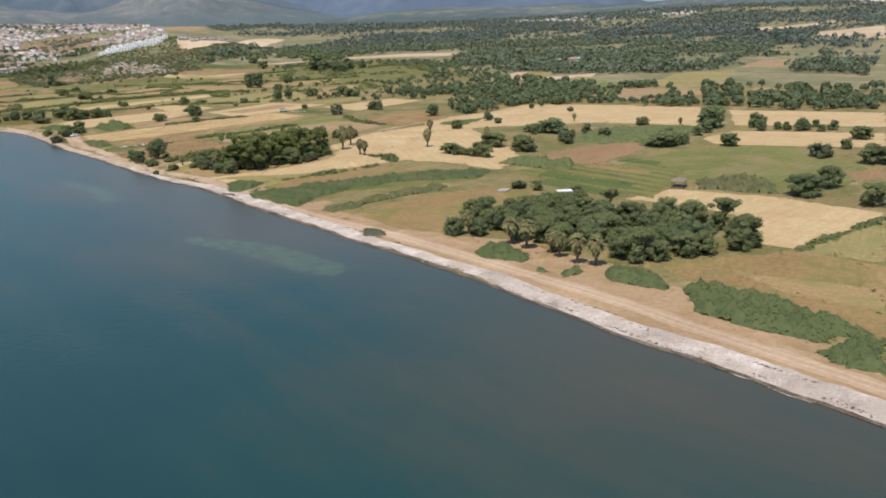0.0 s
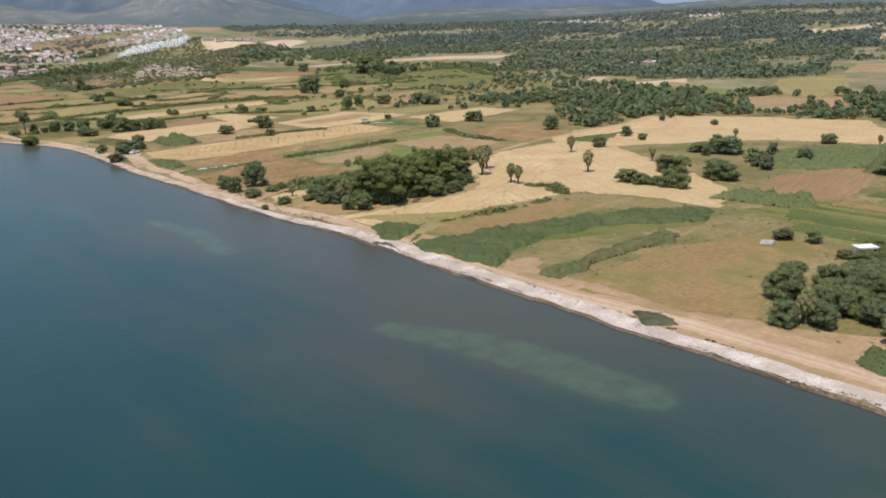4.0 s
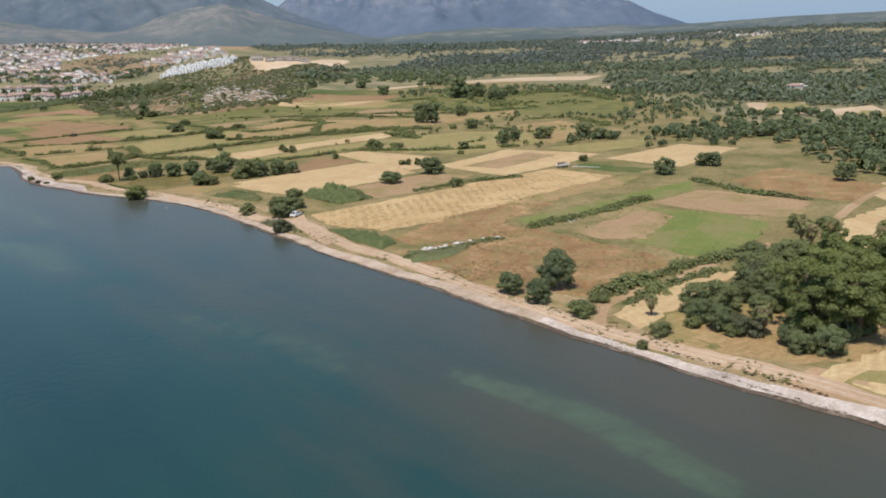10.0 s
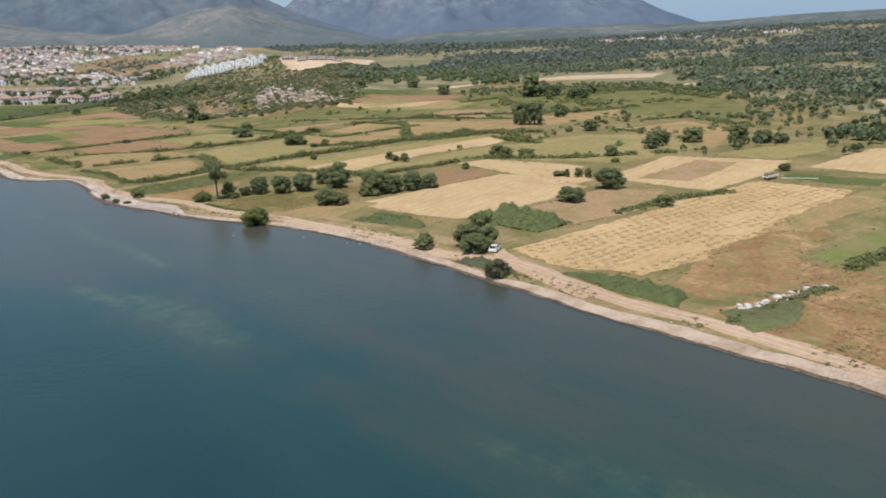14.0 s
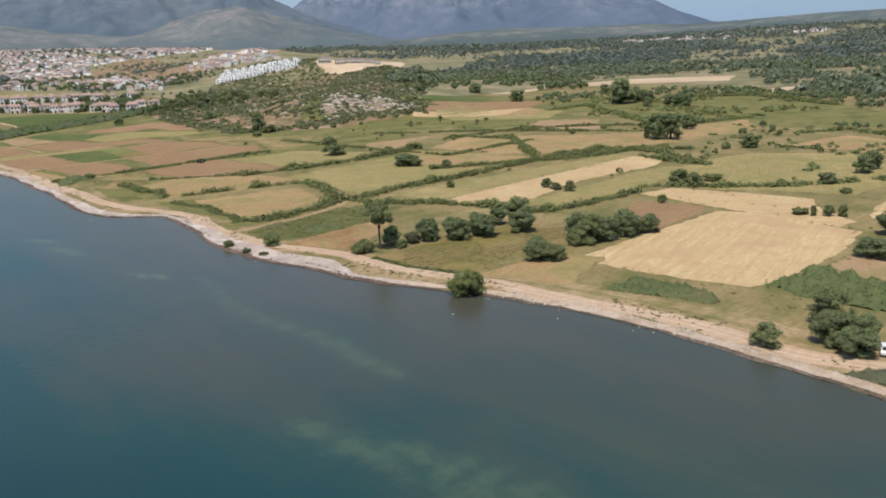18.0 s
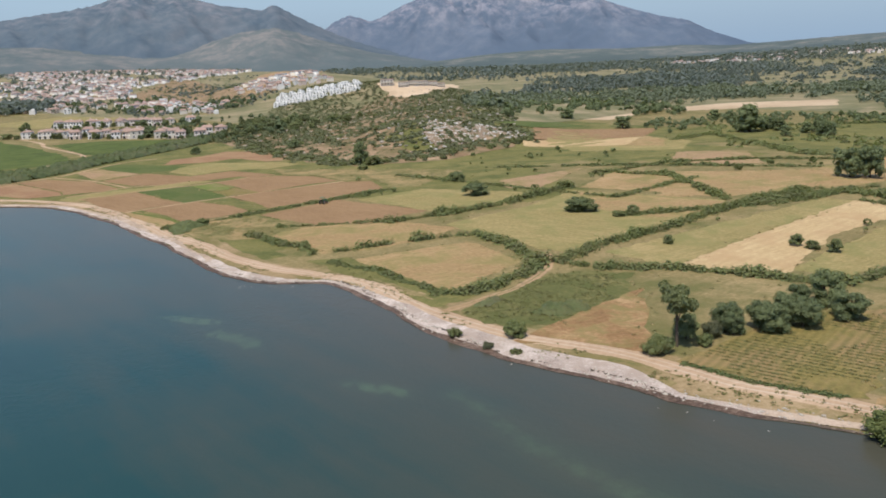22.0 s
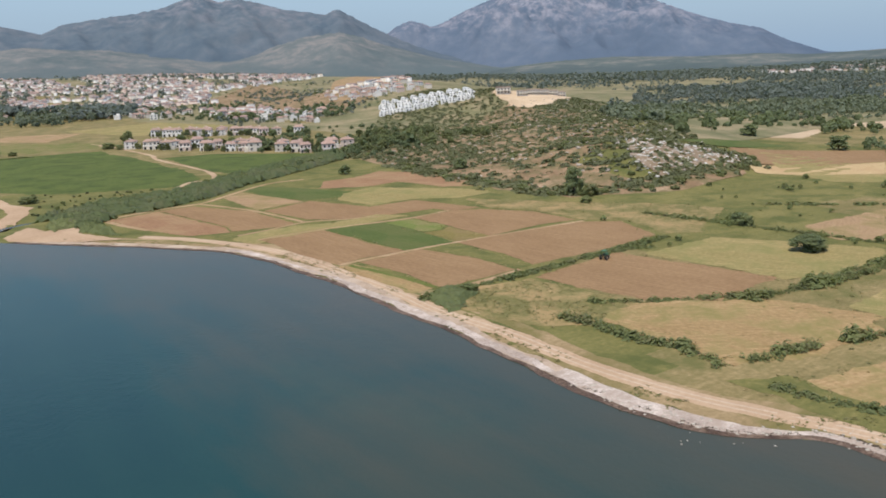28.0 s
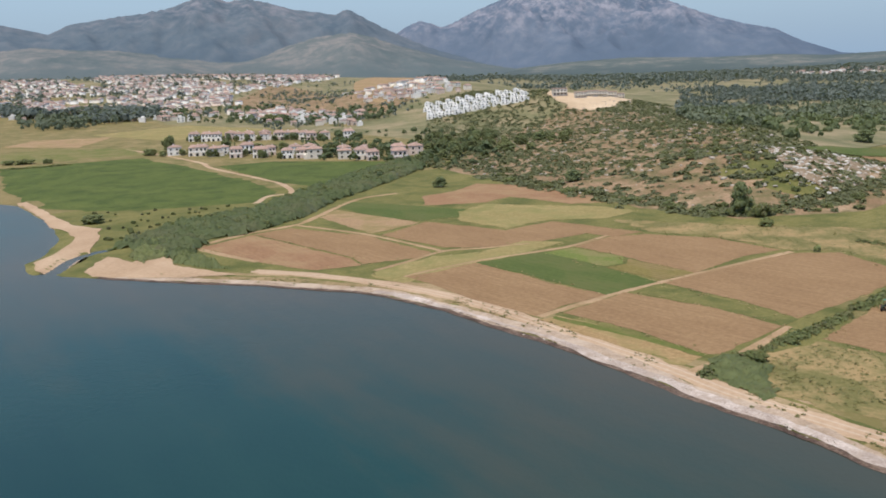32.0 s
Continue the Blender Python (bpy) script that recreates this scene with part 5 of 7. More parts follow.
def mountain(name, label, sky_line, crest, foot, rough, seed, back=500, cover=None):
    """A range whose crest, crest metres away, follows a line of bearings and slopes; spurs and gullies run down to its foot."""
    az = np.linspace(sky_line[0][0], sky_line[-1][0], 190)
    top = np.interp(az, [a for a, _ in sky_line], [CZ + e * crest for _, e in sky_line])
    rr = np.concatenate([np.linspace(foot, crest, 46), np.linspace(crest + 60, crest + back, 5)])
    v = np.zeros((len(rr), len(az), 3))
    for i, r in enumerate(rr):
        s = (r - foot) / (crest - foot)
        for j, a in enumerate(az):
            x, y = CX + r * math.sin(radians(a)), CY + r * math.cos(radians(a))
            base = float(land(x, y)) - 6
            if s <= 1:
                p = s ** 1.35
                n = 0.0
                for f, w in ((0.0016, 1.0), (0.0042, 0.5), (0.011, 0.26), (0.028, 0.12)):
                    n += w * (1 - 2 * abs(noise.noise((x * f, y * f, seed))))
                w = a + 5.0 * noise.noise((x * 0.0016, y * 0.0016, seed + 5)) + 2.0 * s
                spur = 1 - 2.6 * abs(noise.noise((w * 0.30, s * 1.6, seed)))
                n = 0.6 * n + 0.18 * spur
                n *= rough * math.sin(min(1.0, s) * math.pi) ** 1.1
                fine = 1 + 0.02 * noise.noise((a * 4.0, s * 3, seed)) + 0.012 * noise.noise((a * 11.0, s * 3, seed))
                z = base + max(0.0, (top[j] * fine - base)) * p + n * max(0.0, top[j] - base) * 0.6
            else:
                z = base + max(0.0, top[j] - base) * max(0.0, 1 - (r - crest) / back)
            v[i, j] = x, y, z
    ob = sheet(name, v, grid_faces(len(rr), len(az)), cover or MOUNTAIN, smooth=True)
    up = (v[..., 2] - 20) / (v[..., 2].max() - 20)
    ob.data.attributes.new("rise", "FLOAT", "POINT").data.foreach_set("value", up.astype(np.float32).ravel())
    side = np.stack([np.repeat(az[None, :], len(rr), 0) * 1.2, up * 6.0 + 0.5 * az[None, :], np.full(up.shape, seed)], -1)
    ob.data.attributes.new("face", "FLOAT_VECTOR", "POINT").data.foreach_set("vector", side.astype(np.float32).ravel())
    return tagged(ob, label, "mountain", kind="structure")


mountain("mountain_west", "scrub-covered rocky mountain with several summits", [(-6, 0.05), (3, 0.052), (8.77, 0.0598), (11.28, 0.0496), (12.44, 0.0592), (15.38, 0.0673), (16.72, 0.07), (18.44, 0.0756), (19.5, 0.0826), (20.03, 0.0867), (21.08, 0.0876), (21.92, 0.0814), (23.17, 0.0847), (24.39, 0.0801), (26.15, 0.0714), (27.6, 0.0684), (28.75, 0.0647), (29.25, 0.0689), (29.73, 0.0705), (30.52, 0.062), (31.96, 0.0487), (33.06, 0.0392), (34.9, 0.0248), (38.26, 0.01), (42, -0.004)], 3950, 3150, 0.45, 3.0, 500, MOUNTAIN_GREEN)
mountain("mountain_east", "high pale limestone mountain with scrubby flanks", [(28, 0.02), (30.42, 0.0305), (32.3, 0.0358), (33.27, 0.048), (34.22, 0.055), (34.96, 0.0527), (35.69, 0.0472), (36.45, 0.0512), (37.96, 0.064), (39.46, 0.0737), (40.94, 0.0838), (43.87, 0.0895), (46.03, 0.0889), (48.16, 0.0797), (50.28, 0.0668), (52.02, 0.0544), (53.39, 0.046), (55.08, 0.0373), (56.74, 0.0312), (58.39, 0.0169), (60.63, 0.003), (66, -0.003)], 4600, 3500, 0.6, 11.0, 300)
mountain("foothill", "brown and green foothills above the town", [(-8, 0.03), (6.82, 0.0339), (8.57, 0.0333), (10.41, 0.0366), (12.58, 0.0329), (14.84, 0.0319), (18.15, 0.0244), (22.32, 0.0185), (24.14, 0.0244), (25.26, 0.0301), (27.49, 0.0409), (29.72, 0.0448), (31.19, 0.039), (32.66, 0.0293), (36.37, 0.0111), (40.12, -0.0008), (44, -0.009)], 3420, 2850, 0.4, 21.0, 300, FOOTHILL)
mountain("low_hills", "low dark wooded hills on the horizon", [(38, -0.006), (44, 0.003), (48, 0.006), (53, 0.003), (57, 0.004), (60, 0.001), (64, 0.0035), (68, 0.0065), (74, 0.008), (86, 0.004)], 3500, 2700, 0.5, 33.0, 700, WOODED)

# ---- far woods ----
def far_wood(name, poly, count, h, k, material, label, power=1.0):
    """A far wood: trees at random in a polygon, thinned into groups and kept off the fields."""
    xy = scatter(poly, count)
    dens = np.array([noise.noise((a * 0.006, b * 0.006, 3.0)) + 0.6 * noise.noise((a * 0.02, b * 0.02, 5.0)) for a, b in xy])
    ok = dens > power * rng.uniform(-0.5, 0.25, len(xy))
    for f in FIELDS_XY:
        ok &= ~inside(xy[:, 0], xy[:, 1], f)
    xy = xy[ok]
    n = len(xy)
    hh = h * rng.uniform(0.6, 1.35, n)
    ww = hh * rng.uniform(0.42, 0.72, n)
    d = unit(n * k)
    d[:, 2] = np.abs(d[:, 2]) * 1.4 - 0.4
    base = np.column_stack([xy, ground_z(xy[:, 0], xy[:, 1]) + 0.46 * hh])
    s = np.repeat(np.column_stack([ww, ww, 0.5 * hh]), k, 0)
    pos = np.repeat(base, k, 0) + d * s * rng.uniform(0.75, 1.0, n * k)[:, None]
    ob = sheet(name, cards(pos, d + 0.35 * unit(n * k), 0.48 * np.repeat(ww, k)), quads(n * k), material)
    return tagged(ob, label, "woodland", kind="stuff")


def spread(poly, gap):
    """Points on a jittered grid inside a polygon."""
    xs, ys = [p[0] for p in poly], [p[1] for p in poly]
    qx, qy = np.meshgrid(np.arange(min(xs), max(xs), gap), np.arange(min(ys), max(ys), gap))
    p = np.column_stack([qx.ravel(), qy.ravel()]) + rng.uniform(-0.55, 0.55, (qx.size, 2)) * gap
    return p[inside(p[:, 0], p[:, 1], poly)]


def wood_cover(p):
    """How wooded the plain is at a point: woods, groups of trees and lines of trees along old field edges."""
    x, y = p
    n = noise.noise((x * 0.0042, y * 0.0042, 3.0)) + 0.55 * noise.noise((x * 0.013, y * 0.013, 5.0)) + 0.25 * noise.noise((x * 0.04, y * 0.04, 8.0))
    u, v = 0.94 * x + 0.34 * y + 14 * noise.noise((x * 0.008, y * 0.008, 1.0)), 0.94 * y - 0.34 * x + 14 * noise.noise((x * 0.008, y * 0.008, 2.0))
    line = min(abs((u + 60) % 120 - 60), abs((v + 38) % 76 - 38))
    return n + (0.5 if line < 4.0 else 0.0)


def wood(name, poly, gap, h, k, size, material, label, low):
    """Woodland: dense stands of trees of mixed height with ragged clearings between them."""
    xy = spread(poly, gap)
    for f in FIELDS_XY:
        xy = xy[~inside(xy[:, 0], xy[:, 1], f)]
    cov = np.array([wood_cover(p) for p in xy])
    keep = cov + rng.normal(0, 0.06, len(cov)) > low
    xy, cov = xy[keep], cov[keep]
    n = len(xy)
    hh = h * np.clip(np.exp(rng.normal(0, 0.36, n)), 0.5, 1.6) * np.clip(0.8 + 0.5 * (cov - low), 0.75, 1.25)
    ww = hh * rng.uniform(0.42, 0.68, n)
    d = unit(n * k)
    d[:, 2] = np.abs(d[:, 2]) * 1.35 - 0.35
    base = np.column_stack([xy, ground_z(xy[:, 0], xy[:, 1]) + 0.42 * hh])
    sc = np.repeat(np.column_stack([ww, ww, 0.55 * hh]), k, 0)
    pos = np.repeat(base, k, 0) + d * sc * rng.uniform(0.6, 1.05, n * k)[:, None]
    ob = sheet(name, cards(pos, d + 0.7 * unit(n * k) + np.array([0, 0, 0.2]), size * np.repeat(ww, k)), quads(n * k), material)
    return tagged(ob, label, "woodland", kind="stuff")


def grove(poly, kinds):
    for kind, count, lo, hi in kinds:
        for x, y in scatter(poly, count):
            h = rng.uniform(lo, hi)
            tree(kind, float(x), float(y), h, h * {"cypress": 0.35, "pine": 0.85, "bush": 1.4, "grey": 1.3}.get(kind, 1.05) * rng.uniform(0.9, 1.15))

# ---- hedges and thickets ----
hedge([(110.3, 677.0), (111.2, 666.1), (110.4, 656.7), (113.8, 647.8), (110.3, 636.6)], 2.6, 1.3, gaps=0.3)
hedge([(244.5, 589.5), (284.5, 580.4), (296.7, 559.8)], 4.1, 1.2)
hedge([(400.2, 732), (439.6, 734.1), (375.2, 642.1), (376.5, 611.8), (424, 601.8)], 4.9, 1.4)
hedge([(359.7, 550.3), (384.3, 537.9), (361.1, 492.4)], 4.1, 1.3)
hedge([(319.3, 535.7), (320.6, 519.5)], 3.3, 1.1)
hedge([(512.6, 708.7), (543.8, 674.8), (491.8, 592.4)], 4.9, 1.6)
hedge([(108.5, 625.5), (111.9, 607.7), (110.2, 594.8), (109.4, 580.7), (116.1, 576.6), (140.5, 581.6)], 2.8, 0.8)
hedge([(115.1, 635.5), (135.9, 631.8), (154.1, 624.9)], 2.5, 1.6)
hedge([(156.9, 625.6), (152.6, 604.3), (144.6, 585.6), (130.6, 578.4), (111.4, 576)], 3.4, 1.6)
hedge([(146.1, 581.7), (171.4, 586.6), (192.7, 586), (225.5, 590), (258.7, 592.9), (286.3, 587.3)], 3.7, 1.8)
hedge([(147.5, 582.1), (148.6, 570.7), (154.9, 563), (160.3, 556.6), (167.6, 538.5), (169, 524.3), (182.4, 520.8), (209.7, 520.8)], 3.1, 1.4)
hedge([(149.4, 659), (166.5, 656.9), (194.3, 653.5), (237.5, 662.2)], 3.3, 1.8)
hedge([(126.9, 711.1), (145.5, 711.9), (168.5, 713.3), (179.4, 709.7)], 1.6, 0.8, gaps=0.35)
hedge([(280.4, 583.9), (283, 568.2), (266.6, 532.9)], 2.5, 1.6)
hedge([(125.2, 305.6), (140.5, 305.3), (160.5, 305.1), (175.4, 301)], 3.3, 1.4)
hedge([(126, 298.7), (143.1, 300.2), (158.7, 298.7)], 2.5, 0.9)
hedge([(120.4, 354.7), (136.6, 354), (148, 352.5)], 2.0, 0.6)
hedge([(160.6, 354.8), (177.2, 354.1), (194.7, 354.4), (213.1, 356)], 3.3, 1.1)
hedge([(247.3, 363.7), (237.6, 339), (238.1, 319.6)], 2.5, 1.0)
hedge([(172, 419.5), (196.5, 419.8), (215.7, 412.6)], 2.5, 0.8)
hedge([(95.2, 710.2), (110.6, 711.1), (132.5, 711.1), (161.4, 714), (192.2, 716.5)], 2.2, 0.9, gaps=0.2)
hedge([(134.1, 235.8), (143.4, 234.4), (149.7, 233.2), (170.3, 232.8)], 1.8, 0.9, gaps=0.25)
hedge([(179.9, 251.2), (183, 244), (178, 234)], 3.0, 1.1)
hedge([(122.6, 681.8), (132.2, 673.6), (147.5, 663.9), (157.5, 659.1), (169.1, 655), (189.5, 658.2), (206.4, 657.3)], 1.8, 0.9)
hedge([(278.7, 675.4), (284.4, 648.6), (247.1, 598.9)], 3.3, 1.6)
hedge([(266.7, 677.7), (318.1, 675.4), (347.5, 649.1), (365.1, 616.7)], 2.5, 1.2)
hedge([(270.1, 565.4), (264.9, 543.9), (264.7, 532.2)], 3.3, 1.6)
hedge([(262.4, 730), (299.5, 685.6), (337.9, 613.2)], 2.5, 1.1)
hedge([(219.2, 749.8), (229.6, 631.7), (286.7, 638.2)], 2.5, 1.1)
hedge([(204.5, 608.2), (252, 582.6), (300.1, 574.6)], 3.3, 1.4)
hedge([(216.5, 525.8), (239, 494.1), (273, 469.8)], 2.5, 1.2)
hedge([(61.5, 1225.3), (80.6, 1220.3), (104.7, 1219.8)], 2.5, 1.0)
hedge([(163.6, 79.2), (179.3, 78.3), (202, 77.1)], 1.6, 0.6)
thicket([(127.6, 81.8), (132.1, 79.4), (131.9, 70.3), (130.3, 55.6), (126.9, 48.5), (119.3, 53.1), (118.5, 59), (117.5, 67.2), (116.3, 74.3)], 1.5, LEAF_REED, "dense green thicket behind the beach")
thicket([(115.3, 52.5), (127.1, 46.6), (113.2, 41), (113, 46.1)], 1.3, LEAF_REED, "dense green thicket behind the beach")
thicket([(126, 97.9), (131.8, 95.4), (127.6, 84.2), (123.1, 82.9), (121.7, 93.2)], 1.3, LEAF_REED, "low green thicket by the track")
thicket([(118.1, 129.1), (125.6, 128.9), (123.4, 116.6), (119.7, 114.6), (115.7, 122.2)], 1.3, LEAF_REED, "low green thicket by the track")
thicket([(117.1, 109.9), (120.9, 110.3), (118.5, 106.2), (114.6, 106.1)], 1.0, LEAF_REED, "small green thicket on sand")
thicket([(119.4, 105.2), (124.3, 106.5), (121.1, 101.6), (117.8, 101.6)], 1.0, LEAF_REED, "small green thicket on sand")
thicket([(113.5, 163.6), (117.5, 159.7), (113.9, 153.3), (110.5, 157.2)], 0.8, LEAF_GREY, "grey-green beach shrubs")
thicket([(117.3, 188.7), (118.3, 183.7), (132.5, 185.7), (151.1, 185), (155.7, 182.5), (161.8, 185.6), (159.4, 189.7), (137.6, 190.4), (123.9, 190.8)], 1.2, LEAF_REED, "band of green reeds")
thicket([(115.6, 226.3), (128.8, 222.5), (150.1, 216.5), (175.5, 208.1), (187.5, 193.4), (174.3, 187.9), (161.4, 200.7), (144, 206.2), (131.3, 205.8), (115.8, 198), (114.6, 206.2), (114.2, 218.4)], 0.9, LEAF_REED, "wide bed of green reeds")
thicket([(117.9, 241.9), (129.1, 237.5), (121.2, 231.7), (114.3, 229.7)], 1.2, LEAF_REED, "low green thicket by the beach")
thicket([(113.3, 234.8), (112.6, 228), (111.3, 226), (111.3, 231.9)], 0.8, LEAF_GREY, "grey-green beach shrubs")
thicket([(212.9, 135.2), (221.4, 115.2), (209.4, 108.5), (203.6, 127.4)], 2.4, LEAF_BUSH, "block of tall dark green crop")
thicket([(197.5, 201.9), (210.9, 198.8), (211.8, 181.2), (205.8, 175.6), (198.3, 187)], 1.6, LEAF_BUSH, "band of tall green crop")
thicket([(145.5, 445.3), (159.6, 442.3), (158.1, 420.3), (145, 419.9), (144.3, 426.7)], 1.8, LEAF_REED, "tall green reeds beside a tree")
thicket([(125.4, 465.5), (134.1, 465.4), (136.3, 455.7), (133.7, 445.6), (129.6, 445.4), (127.8, 454.1)], 1.1, LEAF_REED, "low green thicket by the track")
thicket([(123.7, 393.6), (128.5, 383.4), (126.7, 367.1), (121.1, 365.1), (120.2, 377.1)], 1.1, LEAF_REED, "low green thicket by the track")
thicket([(115.8, 417.8), (121.4, 410.8), (120.2, 405), (116.1, 394.4), (116.4, 399.9), (116, 406.4)], 1.0, LEAF_GREY, "grey-green shrubs along the bank")
thicket([(245.4, 216.7), (281.9, 225.1), (313, 194), (286, 183.9), (262.3, 191.2), (250, 201.9)], 1.1, LEAF_BUSH, "long band of green bushes between fields")
thicket([(257, 186.3), (273.9, 192.3), (285, 187.2), (266.2, 177.7), (255.5, 178.7)], 2.4, LEAF_BUSH, "block of tall dark green bushes")
thicket([(118.4, 244.2), (123.1, 243.5), (130.3, 237.2), (123.9, 234.6), (115.3, 231.4), (115.6, 237.3)], 0.6, LEAF_REED, "dense patch of low green reeds")
thicket([(120.8, 230.3), (123.7, 229.8), (115, 226.2), (116.9, 228.4)], 0.6, LEAF_REED, "dense patch of low green reeds")
thicket([(112, 556), (119, 558.5), (124, 555), (122, 551), (115, 550.5)], 0.8, LEAF_REED, "dense weedy shrubs beside the beach track")
thicket([(108, 569), (117, 571.5), (116, 567), (109, 565)], 0.5, LEAF_BUSH, "low weedy shrubs beside the lane")
thicket([(96.4, 713.2), (108, 713.5), (109.8, 703.7), (94.9, 695.5)], 1.0, LEAF_BUSH, "low green growth by the track")
thicket([(44, 903.5), (75.9, 934.1), (114.2, 944.6), (145.4, 972.1), (210.8, 1022.8), (268, 1064.7), (250.2, 1014.3), (203.6, 977.1), (151.4, 940.6), (121.1, 912.3), (91, 895.5), (77, 895.9), (57.7, 862.7), (53.8, 887.9), (52.3, 901.3)], 2.0, LEAF_RIVER, "belt of grey-green river shrubs")
thicket([(47.8, 888.2), (58.9, 904.9), (67.3, 901.6), (59.2, 882.6), (49.5, 873.7)], 1.8, LEAF_BUSH, "green bushes on the river bank")
thicket([(55.2, 870.3), (64.9, 888.8), (65.9, 876), (65.5, 847.5), (59, 856.6)], 1.8, LEAF_BUSH, "green bushes on the river bank")
thicket([(121.8, 359.2), (139.9, 352.5), (128.4, 347.3), (117.6, 349.9)], 0.4, LEAF_BUSH, "weedy green strip by rubble")
# ---- trees and bushes ----
tree("palm", 129.7, 273.0, 6.6, 5.3)
tree("dark", 309.5, 190.8, 9.5, 11.3)
tree("bush", 325.3, 279.6, 2.9, 3.7)
tree("palm", 296.9, 252.7, 4.3, 3.5)
tree("bush", 303.3, 220.2, 4.6, 6.0)
tree("palm", 308.9, 204.5, 4.2, 3.3)
tree("dark", 277.4, 289.2, 4.4, 5.3)
tree("bush", 272.9, 278.0, 3.3, 4.7)
tree("round", 249.4, 279.9, 4.5, 5.8)
tree("tall", 166.2, 129.5, 6.6, 6.6)
tree("tall", 169.4, 99.6, 8.0, 8.3)
tree("round", 164.0, 112.7, 5.2, 6.2)
tree("dark", 159.3, 103.4, 4.0, 7.9)
tree("round", 160.0, 88.6, 7.0, 7.6)
tree("round", 136.9, 99.2, 7.1, 8.3)
tree("round", 144.4, 113.1, 6.4, 7.6)
tree("palm", 127.8, 140.5, 6.5, 4.9)
tree("palm", 128.0, 126.9, 6.9, 5.3)
tree("palm", 127.6, 121.8, 7.4, 5.7)
tree("palm", 127.4, 112.2, 6.2, 4.7)
tree("palm", 126.4, 106.5, 7.0, 5.3)
tree("palm", 127.7, 102.8, 7.2, 5.6)
tree("palm", 128.4, 115.5, 5.9, 4.5)
tree("round", 304.0, 218.7, 3.6, 4.6)
tree("round", 274.3, 160.9, 5.2, 7.4)
tree("round", 316.5, 192.7, 9.1, 9.6)
tree("round", 325.1, 178.4, 6.1, 7.6)
tree("round", 259.4, 179.0, 5.6, 10.7)
tree("dark", 213.4, 102.2, 6.2, 8.9)
tree("dark", 226.9, 102.1, 6.5, 7.7)
tree("grey", 271.2, 126.3, 5.7, 9.4)
tree("round", 212.5, 84.5, 6.0, 7.9)
tree("round", 290.4, 126.3, 3.9, 4.3)
tree("round", 314.9, 131.6, 5.1, 8.8)
tree("round", 269.7, 108.0, 6.3, 9.9)
tree("round", 222.1, 211.6, 5.4, 7.5)
tree("round", 223.1, 227.3, 5.7, 6.5)
tree("round", 204.4, 214.1, 4.5, 5.3)
tree("round", 202.5, 226.9, 3.3, 5.8)
tree("grey", 172.8, 167.9, 3.0, 4.6)
tree("round", 174.2, 162.1, 3.0, 3.9)
tree("palm", 207.4, 250.5, 8.0, 5.7)
tree("palm", 180.1, 254.4, 6.3, 4.5)
tree("palm", 182.9, 272.8, 10.6, 7.6)
tree("palm", 185.8, 293.4, 8.0, 5.7)
tree("palm", 233.8, 280.2, 6.8, 4.9)
tree("palm", 236.1, 247.1, 5.6, 4.0)
tree("round", 202.4, 231.9, 4.0, 6.8)
tree("round", 224.0, 232.4, 5.3, 7.7)
tree("round", 203.7, 218.4, 5.4, 5.4)
tree("round", 203.9, 223.1, 2.8, 4.0)
tree("round", 223.9, 215.7, 5.8, 8.7)
tree("dark", 263.6, 236.7, 6.1, 13.7)
tree("round", 261.0, 245.1, 3.9, 8.5)
tree("palm", 191.8, 280.2, 8.7, 6.2)
tree("palm", 180.1, 257.4, 6.7, 4.8)
tree("palm", 190.1, 297.7, 7.6, 5.5)
tree("palm", 200.1, 295.9, 4.8, 3.7)
tree("palm", 125.3, 291.5, 4.5, 3.6)
tree("dark", 126.0, 314.9, 8.0, 7.5)
tree("dark", 117.6, 319.0, 4.3, 5.0)
tree("dark", 117.3, 311.0, 4.9, 5.1)
tree("bush", 117.2, 300.5, 3.3, 6.0)
tree("bush", 125.3, 303.1, 2.1, 3.9)
tree("bush", 111.9, 283.4, 1.8, 2.0)
tree("bush", 118.5, 284.7, 2.7, 4.2)
tree("dark", 123.6, 417.6, 4.4, 5.8)
tree("dark", 128.2, 419.4, 5.0, 6.2)
tree("round", 126.2, 422.0, 5.4, 6.0)
tree("round", 133.4, 426.1, 6.1, 6.7)
tree("grey", 114.8, 401.3, 4.1, 5.9)
tree("round", 119.1, 429.2, 3.7, 4.8)
tree("tall", 116.1, 524.3, 12.0, 8.6)
tree("dark", 129.8, 523.6, 5.3, 6.5)
tree("dark", 134.4, 517.6, 5.3, 6.4)
tree("dark", 140.3, 514.9, 5.6, 6.8)
tree("bush", 134.8, 488.6, 4.1, 8.0)
tree("dark", 150.7, 511.2, 5.3, 7.5)
tree("dark", 151.9, 495.5, 6.6, 6.5)
tree("dark", 156.4, 490.1, 5.8, 7.2)
tree("dark", 162.8, 488.2, 5.5, 6.5)
tree("dark", 168.5, 487.1, 4.7, 5.5)
tree("dark", 178.5, 438.8, 4.2, 7.5)
tree("dark", 200.1, 442.8, 6.1, 8.7)
tree("round", 188.8, 415.4, 3.2, 4.8)
tree("round", 252.8, 484.3, 3.7, 5.8)
tree("dark", 277.8, 482.8, 7.6, 3.8)
tree("dark", 285.0, 484.2, 7.2, 5.0)
tree("round", 301.6, 482.0, 6.2, 9.6)
tree("dark", 250.5, 377.5, 6.3, 7.6)
tree("round", 256.6, 418.9, 2.8, 3.7)
tree("dark", 276.0, 374.9, 5.4, 7.1)
tree("dark", 274.6, 327.1, 6.2, 7.4)
tree("dark", 294.2, 321.2, 5.2, 7.8)
tree("round", 227.6, 513.0, 4.3, 5.9)
